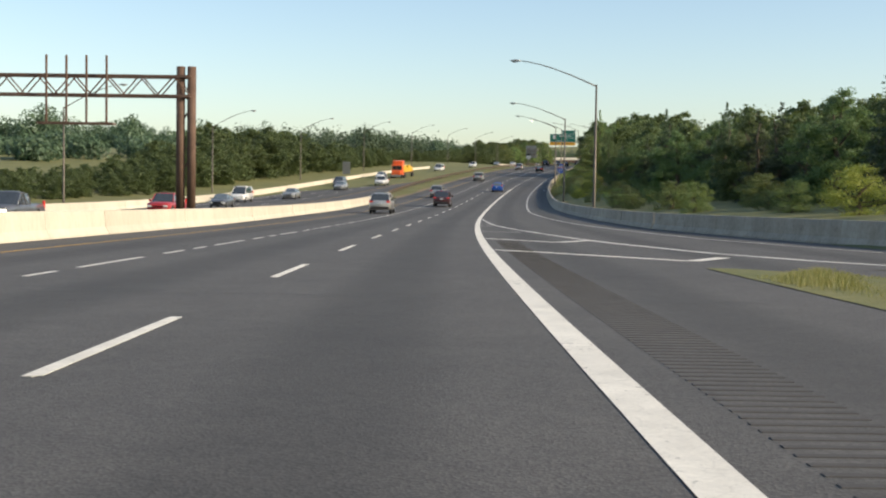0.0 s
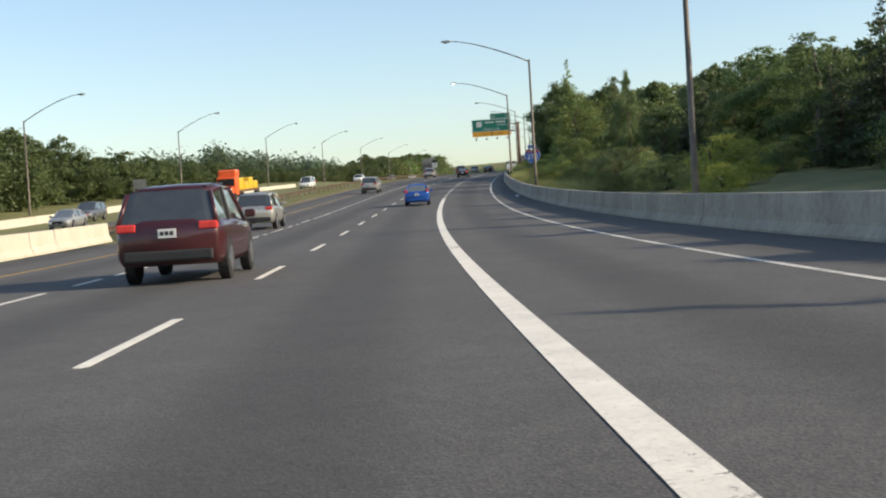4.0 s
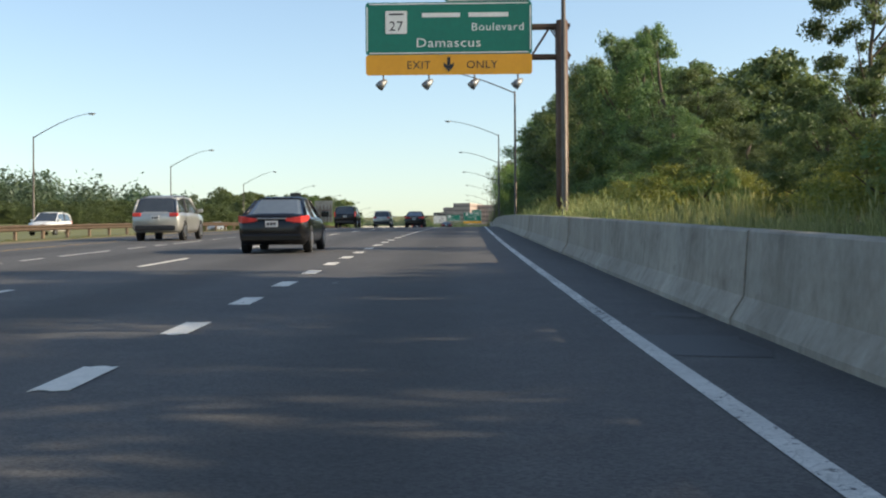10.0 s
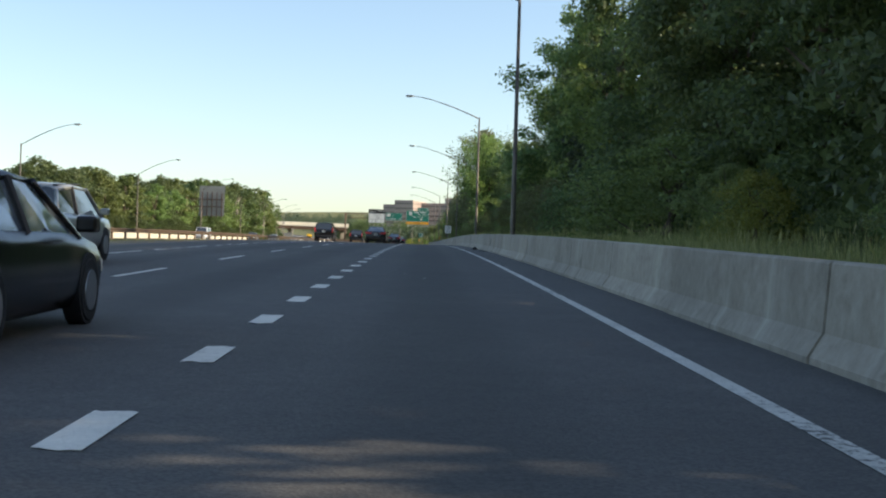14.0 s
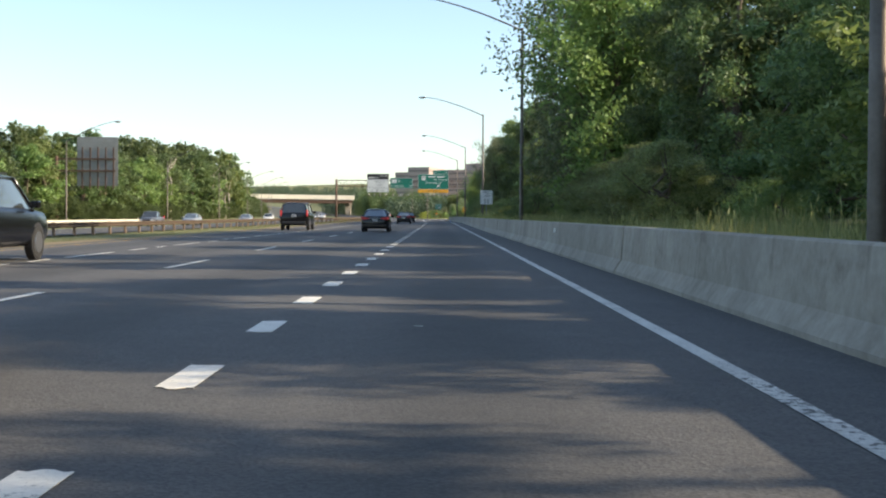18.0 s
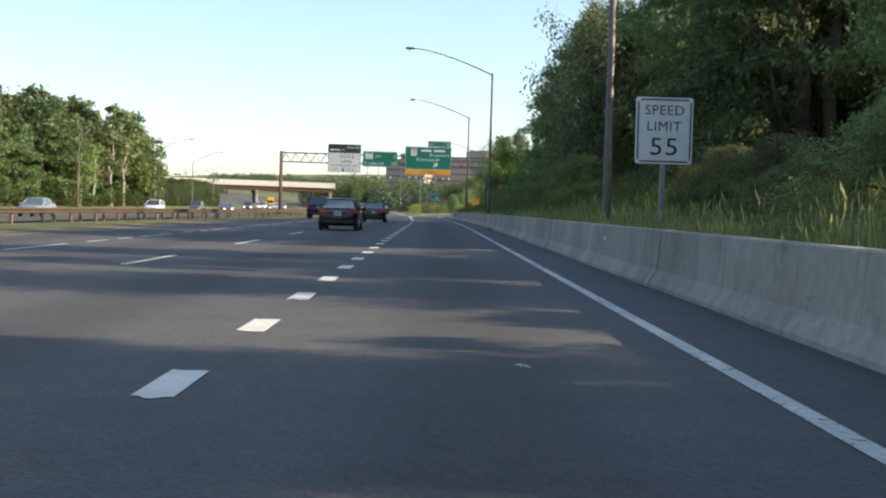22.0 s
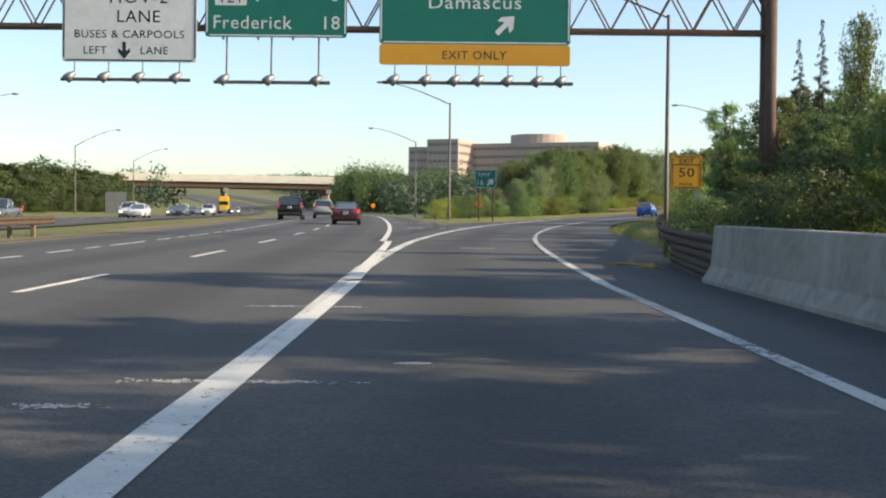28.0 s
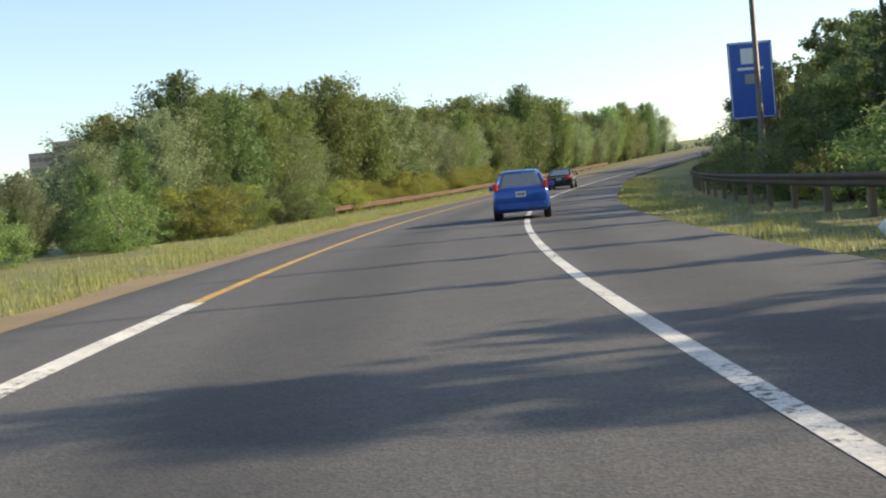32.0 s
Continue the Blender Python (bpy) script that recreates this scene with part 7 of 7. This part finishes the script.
        part("head_lamp", bm, M_LAMP if lamps_on else M_LENS, ob, "lit head lamp" if lamps_on else "")
    bm = bmesh.new()
    box(bm, -w * 0.84, w * 0.84, yr - 0.05, yr + 0.25, z0 + 0.06, z0 + 0.26, 0.04)
    part("rear_bumper", bm, body_paint if kind in ("sedan", "hatch") else M_TRIMBLACK, ob)
    bm = bmesh.new()
    zp = z1 - 0.22
    box(bm, -0.16, 0.16, yr - 0.025, yr + 0.02, zp - 0.08, zp + 0.08)
    plate = part("number_plate", bm, M_PLATE, ob, "pale number plate with dark bars")
    for k in range(3):
        bm = bmesh.new()
        box(bm, -0.12 + 0.085 * k, -0.06 + 0.085 * k, yr - 0.029, yr - 0.026, zp - 0.035, zp + 0.035)
        part("plate_bar", bm, M_TRIMBLACK, plate)
    if kind == "sedan":
        bm = bmesh.new()
        box(bm, -w * 0.42, w * 0.42, yr - 0.03, yr + 0.05, z1 - 0.105, z1 - 0.07, 0.01)
        part("chrome_strip", bm, M_ALLOY, ob, "chrome strip")
    if kind in ("suv", "bigsuv"):
        for side in (-1, 1):
            bm = bmesh.new()
            tube(bm, [(side * w * 0.66, tops[0][0] + 0.2, tops[0][1] + 0.05), (side * w * 0.66, tops[-1][0] - 0.1, tops[-1][1] + 0.06)], 0.022, 6)
            part("roof_rail", bm, M_TRIMBLACK, ob)
    if brake:
        bm = bmesh.new()
        box(bm, -0.2, 0.2, tops[0][0] - 0.05, tops[0][0] + 0.02, tops[0][1] - 0.06, tops[0][1] - 0.01)
        part("brake_lamp", bm, M_BRAKE, ob, "glowing red brake lamp")
    return ob


M_BRAKE = surface("lit_brake_lamp", (1.0, 0.05, 0.03), (1.0, 0.08, 0.04), 0.3, 2.0, 10.0, 0.0, glow=0.35)


def on_road(line, s, u, back=False, fall=False):
    m = tilt_on(line, s, u, 0.014 + (cross_fall(u) if fall else 0.0))
    return m @ Matrix.Rotation(math.pi, 4, "Z") if back else m


for s, u, kind, coat, text, brake in (
    (86, -8.7, "suv", P_SILVER, "silver crossover with a dark rear window in the fast lane", False), (118, -5.3, "suv", P_MAROON, "dark maroon crossover in the third lane", False),
    (154.5, -8.8, "suv", P_SILVER, "silver crossover beside the median grass", False), (230, -9.2, "suv", P_SILVER, "silver crossover with a dark rear window beside the median", False), (182.5, -1.7, "hatch", P_BLUE, "bright blue hatchback beside the exit lane", False),
    (297, -2.2, "sedan", P_BLACK, "black saloon with red tail lamps beside the exit lane", False),
    (313, -9.3, "suv", P_SILVER, "silver crossover in the fast lane on the crest", False), (375.5, -8.6, "bigsuv", P_BLACK, "large black four-wheel-drive in the fast lane", False),
    (378.8, -2.55, "sedan", P_BLACK, "black saloon with red tail lamps beside the exit lane", False), (396.5, -7.0, "suv", P_SILVER, "silver crossover ahead of a black four-wheel-drive", False),
    (478, -2.45, "sedan", P_BLACK, "black saloon with a chrome strip in tree shade", False), (498, -8.6, "bigsuv", P_BLACK, "large black four-wheel-drive in the fast lane", False),
    (553, -2.5, "sedan", P_BLACK, "black saloon with a chrome strip in tree shade", False), (559.5, -8.5, "bigsuv", P_BLACK, "large black four-wheel-drive in the fast lane", False),
    (631, -2.75, "sedan", P_BLACK, "black saloon with a chrome strip beside the exit lane", False), (668, -2.85, "sedan", P_BLACK, "black saloon with a chrome strip before the gantry", False),
    (685, -8.5, "bigsuv", P_BLACK, "large black four-wheel-drive in the fast lane", False), (804.7, -2.8, "sedan", P_MAROON, "dark maroon saloon beyond the exit", False),
    (824.7, -7.8, "bigsuv", P_BLACK, "large black four-wheel-drive beyond the exit", False), (841.2, -5.7, "suv", P_SILVER, "pale silver crossover beyond the exit", False),
):
    build_car(kind, coat, text, on_road(MAIN, s, u), "cars on the near carriageway", brake=brake)
build_car("hatch", P_BLUE, "bright blue hatchback on the exit ramp", on_road(RAMP, 862.6, 4.6), "cars on the exit ramp")
build_car("sedan", P_BLACK, "dark saloon ahead of the blue car on the exit ramp", on_road(RAMP, 914.0, 3.7), "cars on the exit ramp")
for s, u, kind, coat, text, lit in (
    (46, -25.4, "pickup", P_GREY, "dark grey pickup facing the camera", True), (78, -25.4, "pickup", P_RED, "red pickup facing the camera", False), (112, -29.0, "sedan", P_GREY, "grey saloon", False),
    (136, -32.6, "van", P_WHITE, "white van with a roof rack", False), (150, -29.0, "sedan", P_SILVER, "silver saloon", False), (188, -29.0, "sedan", P_SILVER, "silver saloon", False), (205, -32.7, "suv", P_GREY, "dark crossover", False),
    (208, -25.3, "pickup", P_WHITE, "white pickup", False), (246, -32.7, "sedan", P_WHITE, "white saloon", False), (300, -29.0, "van", P_WHITE, "white van", False), (318, -32.6, "sedan", P_GREY, "grey saloon", False),
    (355, -29.0, "suv", P_WHITE, "white crossover", False), (430, -32.6, "sedan", P_SILVER, "silver saloon", False), (448, -29.0, "sedan", P_WHITE, "white saloon", False),
    (560, -32.6, "van", P_WHITE, "white van", False), (618, -32.6, "pickup", P_GREY, "dark pickup", False), (624, -29.0, "sedan", P_SILVER, "silver saloon", False), (668, -29.0, "sedan", P_SILVER, "silver saloon", False),
    (730, -32.6, "suv", P_WHITE, "white crossover", False), (765, -32.6, "suv", P_GREY, "dark crossover", False), (779, -29.0, "sedan", P_GREY, "dark saloon", True), (803, -32.6, "sedan", P_GREY, "grey saloon", False),
    (816, -29.0, "pickup", P_GREY, "dark pickup with lit head lamps", True), (852, -25.2, "sedan", P_WHITE, "white saloon in a queue", False), (868, -29.0, "suv", P_WHITE, "white crossover in a queue", True), (884, -25.2, "sedan", P_GREY, "grey saloon in a queue", False),
    (890, -32.6, "sedan", P_BLACK, "black saloon in a queue", False), (906, -29.0, "sedan", P_SILVER, "silver saloon in a queue", True), (918, -25.2, "suv", P_WHITE, "white crossover in a queue", True), (932, -29.0, "sedan", P_GREY, "grey saloon in a queue", False),
    (948, -32.6, "van", P_WHITE, "white van in a queue", False), (985, -25.2, "sedan", P_SILVER, "silver saloon in a queue", True),
):
    build_car(kind, coat, text + " on the opposite carriageway", on_road(MAIN, s, u, True, True), "cars on the opposite carriageway", lamps_on=lit)


def build_lorry(cab_paint, load_paint, label, m, low=False):
    ob = thing("lorry", m, label, "lorry")
    bm = bmesh.new()
    box(bm, -1.2, 1.2, 5.0, 6.9, 0.7, 3.0, 0.12)
    part("cab", bm, cab_paint, ob)
    bm = bmesh.new()
    box(bm, -1.15, 1.15, 4.2, 6.2, 2.9, 3.9, 0.18)
    part("roof_fairing", bm, cab_paint, ob)
    bm = bmesh.new()
    box(bm, -1.05, 1.05, 6.88, 6.93, 1.9, 2.75, 0.01)
    part("windscreen", bm, M_DARKGLASS, ob)
    bm = bmesh.new()
    box(bm, -1.0, 1.0, 6.9, 8.1, 0.6, 1.75, 0.12)
    part("bonnet", bm, cab_paint, ob)
    bm = bmesh.new()
    box(bm, -1.05, 1.05, 8.08, 8.2, 0.45, 0.85, 0.04)
    part("bumper", bm, M_ALLOY, ob)
    bm = bmesh.new()
    box(bm, -1.25, 1.25, -7.0, 4.6, 1.0, 1.25, 0.03)
    part("trailer_bed", bm, M_RUST, ob)
    for k in range(4 if low else 1):
        bm = bmesh.new()
        if low:
            box(bm, -1.1, 1.1, -6.6 + 2.8 * k, -4.2 + 2.8 * k, 1.26, 2.3 + 0.5 * (k % 2), 0.08)
        else:
            box(bm, -1.28, 1.28, -7.0, 4.5, 1.26, 3.9, 0.04)
        part("load", bm, load_paint, ob)
    for y in (7.2, 4.6, 3.4, -5.2, -6.4):
        for side in (-1, 1):
            bm = bmesh.new()
            tube(bm, [(side * 0.9, y, 0.5), (side * 1.24, y, 0.5)], 0.5, 18)
            part("wheel", bm, M_RUBBER, ob)


build_lorry(P_ORANGE, P_YELLOW, "orange lorry with a yellow load on the opposite carriageway", on_road(MAIN, 252, -29.0, True, True), True)
build_lorry(P_YELLOW, P_GREY, "yellow lorry in the queue on the opposite carriageway", on_road(MAIN, 1015, -29.0, True, True), True)


# ---- tall grass, litter ----
def grass_blades(name, label, count, where, height, seed, heads=0.0, wide=0.011, material=None):
    """Many thin leaning blades, a share of them with a seed head; where(r) gives places along and across a line, height(r) a length."""
    r = np.random.default_rng(seed)
    line, s, u = where(r, count)
    turn = np.interp(s, line.s, line.turn)
    x, y = np.interp(s, line.s, line.x) + u * np.cos(turn), np.interp(s, line.s, line.y) + u * np.sin(turn)
    z = np.concatenate([ground_height(a, b) for a, b in zip(np.array_split(x, 24), np.array_split(y, 24))]) - 0.05
    # clumps: taller and shorter patches
    h = height(r, count) * (0.75 + 0.35 * np.sin(s * 0.9 + 2 * np.sin(u * 1.7)) * np.sin(s * 0.23 + 1.3))
    a = r.uniform(0, 6.283, count)
    dx, dy = np.cos(a), np.sin(a)
    w, bend = wide * r.uniform(0.6, 1.4, count), h * r.uniform(0.05, 0.55, count)
    tip = np.stack([x + dx * bend, y + dy * bend, z + h], -1)
    tris = [np.stack([np.stack([x - dy * w, y + dx * w, z], -1), np.stack([x + dy * w, y - dx * w, z], -1), tip], 1)]
    n = int(count * heads)
    if n:
        top = tip[:n] + np.stack([np.zeros(n), np.zeros(n), 0.04 + 0.1 * r.random(n)], -1)
        low = tip[:n] - np.stack([0.2 * dx[:n] * bend[:n], 0.2 * dy[:n] * bend[:n], 0.13 * h[:n]], -1)
        side = np.stack([dy[:n], -dx[:n], np.zeros(n)], -1) * 0.013
        tris.append(np.stack([low, tip[:n] + side, top], 1))
        tris.append(np.stack([low, top, tip[:n] - side], 1))
    tri = np.concatenate(tris)
    me = pieces_mesh(name, tri.reshape(-1, 3), np.arange(3 * len(tri)).reshape(-1, 3), material or M_BLADE)
    return tagged(new(name, me), label, "grass", kind="stuff")


def verge(r, n):
    s = r.uniform(165, 740, n)
    return MAIN, s, np.array([barrier_u(v) for v in s]) + 0.8 + abs(r.normal(0, 1.9, n))


grass_blades("tall_grass", "tall seeding grass behind the concrete barrier", 330000, verge, lambda r, n: r.uniform(0.25, 0.85, n) * (1 + 0.3 * r.random(n) ** 4), 3, 0.10, 0.008)


def grass_banks(r, n):
    a = np.array([(236, 268), (292, 338), (584, 645)])[r.choice(3, n, p=(0.2, 0.4, 0.4))]
    s = a[:, 0] + (a[:, 1] - a[:, 0]) * r.random(n)
    return MAIN, s, np.array([barrier_u(v) for v in s]) + 1.0 + 3.6 * r.random(n) ** 1.3


grass_blades("tall_grass", "high yellow-green seeding grass on the bank behind the barrier", 150000, grass_banks, lambda r, n: r.uniform(0.35, 0.85, n) + 0.55 * r.random(n) ** 3, 13, 0.3, 0.007)


def ramp_right_verge(r, n):
    s = r.uniform(748, 930, n)
    return RAMP, s, np.array([ramp_right(v) for v in s]) + abs(r.normal(0, 1.6, n))


def straw_places(r, n):
    """Places in a ragged strip beside the ramp, and on the tip of the island."""
    s = r.uniform(812, 940, n)
    return s, np.array([ramp_left(v) for v in s]) - 0.3 - abs(r.normal(0, 0.9, n)) * (1 + np.where(s < 840, 1.3, 0.0))


def ramp_left_verge(r, n):
    s = r.uniform(818, 960, n)
    return RAMP, s, -2.0 - abs(r.normal(0, 3.0, n))


grass_blades("verge_grass", "rough short grass by the guardrail of the ramp", 45000, ramp_right_verge, lambda r, n: r.uniform(0.05, 0.3, n), 4, material=M_TURF)
grass_blades("verge_grass", "rough short grass on the ramp island", 80000, ramp_left_verge, lambda r, n: r.uniform(0.06, 0.34, n), 7, material=M_TURF)

grass_blades("dry_grass", "dry straw-coloured grass along the ramp verge", 42000, lambda r, n: (RAMP, *straw_places(r, n)), lambda r, n: r.uniform(0.05, 0.24, n), 17, material=M_STRAW)


def start_island(r, n):
    s = r.uniform(-18, 4, n)
    return MAIN, s, 4.25 + r.random(n) * np.array([max(0.1, entry_left(v) - 4.3) for v in s])


grass_blades("verge_grass", "rough grass on the gore island", 60000, start_island, lambda r, n: r.uniform(0.08, 0.3, n), 5, material=M_TURF)
def median_places(r, n):
    s = r.uniform(150, 900, n)
    edge = np.array([main_left(v) for v in s]) - 0.3
    return MAIN, s, edge + (-19.4 - edge) * r.random(n)


grass_blades("median_grass", "short yellow-green grass in the median", 130000, lambda r, n: median_places(r, n), lambda r, n: r.uniform(0.05, 0.2, n), 6, material=M_TURF)


def lump(name, label, category, m, size, material, seed):
    bm = bmesh.new()
    bmesh.ops.create_icosphere(bm, subdivisions=3, radius=1.0)
    for v in bm.verts:
        f = 0.75 + 0.5 * noise.noise(v.co * 1.7 + Vector((seed, 0, 0)))
        v.co = Vector((v.co.x * size[0] * f, v.co.y * size[1] * f, max(-0.02, v.co.z * size[2] * f)))
    ob = link_mesh(name, bm, material, True)
    ob.matrix_basis = m
    return tagged(ob, label, category)


def barrier_foot(r, n):
    s = r.choice(r.uniform(180, 741, 260), n) + r.normal(0, 0.35, n)
    return MAIN, s, np.array([barrier_u(v) for v in s]) - 0.02 - abs(r.normal(0, 0.05, n))


grass_blades("weeds", "small weeds growing at the foot of the barrier", 9000, barrier_foot, lambda r, n: r.uniform(0.04, 0.2, n), 9, material=M_TURF)
lump("rubbish_bag", "crumpled white plastic bag in the ramp verge", "litter", RAMP.stand(839, 9.2, 0.1), (0.55, 0.35, 0.35), M_BAG, 1)
lump("rubbish_bag", "crumpled white plastic sheet in the ramp verge", "litter", RAMP.stand(840, 10.2, 0.1), (0.65, 0.35, 0.3), M_BAG, 2)
lump("rubbish_bag", "crumpled white plastic bag at the foot of the barrier", "litter", MAIN.stand(188.8, 5.75, 0.02), (0.16, 0.3, 0.11), M_BAG, 11)
lump("tyre_scrap", "black scrap of tyre beside the barrier", "litter", MAIN.stand(436, 4.6, 0.02), (0.22, 0.30, 0.16), M_RUBBER, 3)
lump("tyre_scrap", "flat black scrap of tyre on the shoulder", "litter", MAIN.stand(430.0, 4.75, 0.01), (0.26, 0.10, 0.03), M_RUBBER, 4)
lump("tyre_scrap", "black scrap of tyre beside the barrier", "litter", MAIN.stand(644, 4.95, 0.02), (0.12, 0.35, 0.12), M_RUBBER, 5)

lump("blue_cloth", "crumpled bright blue cloth at the foot of the barrier", "litter", MAIN.stand(713.8, 5.0, 0.01), (0.26, 0.14, 0.07), M_BLUECLOTH, 6)
lump("debris", "dull orange scrap among weeds by the guardrail end", "litter", RAMP.stand(748, 5.3, 0.01), (0.5, 0.25, 0.08), M_SCRAP, 7)
lump("debris", "dull orange scrap among weeds by the guardrail end", "litter", RAMP.stand(746.6, 5.6, 0.01), (0.3, 0.2, 0.14), M_SCRAP, 8)


# small fixings and scars on the barrier's face
for s, z, w, h, material, label in ((507.6, 0.66, 0.09, 0.13, M_SIGNWHITE, "small white reflector bracket"), (430.3, 0.5, 0.05, 0.34, M_TRIMBLACK, "black scrape"), (598.0, 0.62, 0.06, 0.08, M_SIGNWHITE, "small white reflector bracket"), (268.6, 0.6, 0.05, 0.12, M_TRIMBLACK, "black scrape"), (731.5, 0.55, 0.05, 0.36, M_TRIMBLACK, "black scrape")):
    bm = bmesh.new()
    box(bm, -0.02, 0.02, -w, w, -h / 2, h / 2, 0.008)
    ob = link_mesh("barrier_bracket", bm, material)
    ob.matrix_basis = MAIN.stand(s, barrier_u(s) + 0.135, z) @ Matrix.Rotation(radians(5), 4, "Y")
    tagged(ob, label + " on the concrete barrier face", "bracket")


def build_house():
    """A pale house with a gabled roof, glimpsed behind the trees."""
    ob = thing("house", MAIN.stand(212, 31.0, -0.3) @ Matrix.Rotation(radians(25), 4, "Z"), "pale clapboard house with a grey gabled roof behind trees", "house")
    bm = bmesh.new()
    box(bm, -4.5, 4.5, -3.5, 3.5, -1.0, 5.2, 0.03)
    wall = part("wall", bm, M_SIGNWHITE, ob)
    bm = bmesh.new()
    ring = [(-4.1, 5.0), (0.0, 7.6), (4.1, 5.0), (4.1, 5.25), (0.0, 7.85), (-4.1, 5.25)]
    loft(bm, [[(x, y, z) for y, z in ring] for x in (-4.9, 4.9)])
    part("roof", bm, M_ROOF, ob)
    for side in (-4.5, 4.5):
        bm = bmesh.new()
        bm.faces.new([bm.verts.new((side, y, z)) for y, z in ((-3.5, 5.2), (3.5, 5.2), (0, 7.5))])
        part("gable", bm, M_SIGNWHITE, ob)
    for x in (-2.8, 0.0, 2.8):
        for z in (0.8, 3.4):
            bm = bmesh.new()
            box(bm, x - 0.5, x + 0.5, -3.56, -3.45, z, z + 1.3)
            part("window", bm, M_DARKGLASS, wall)


build_house()
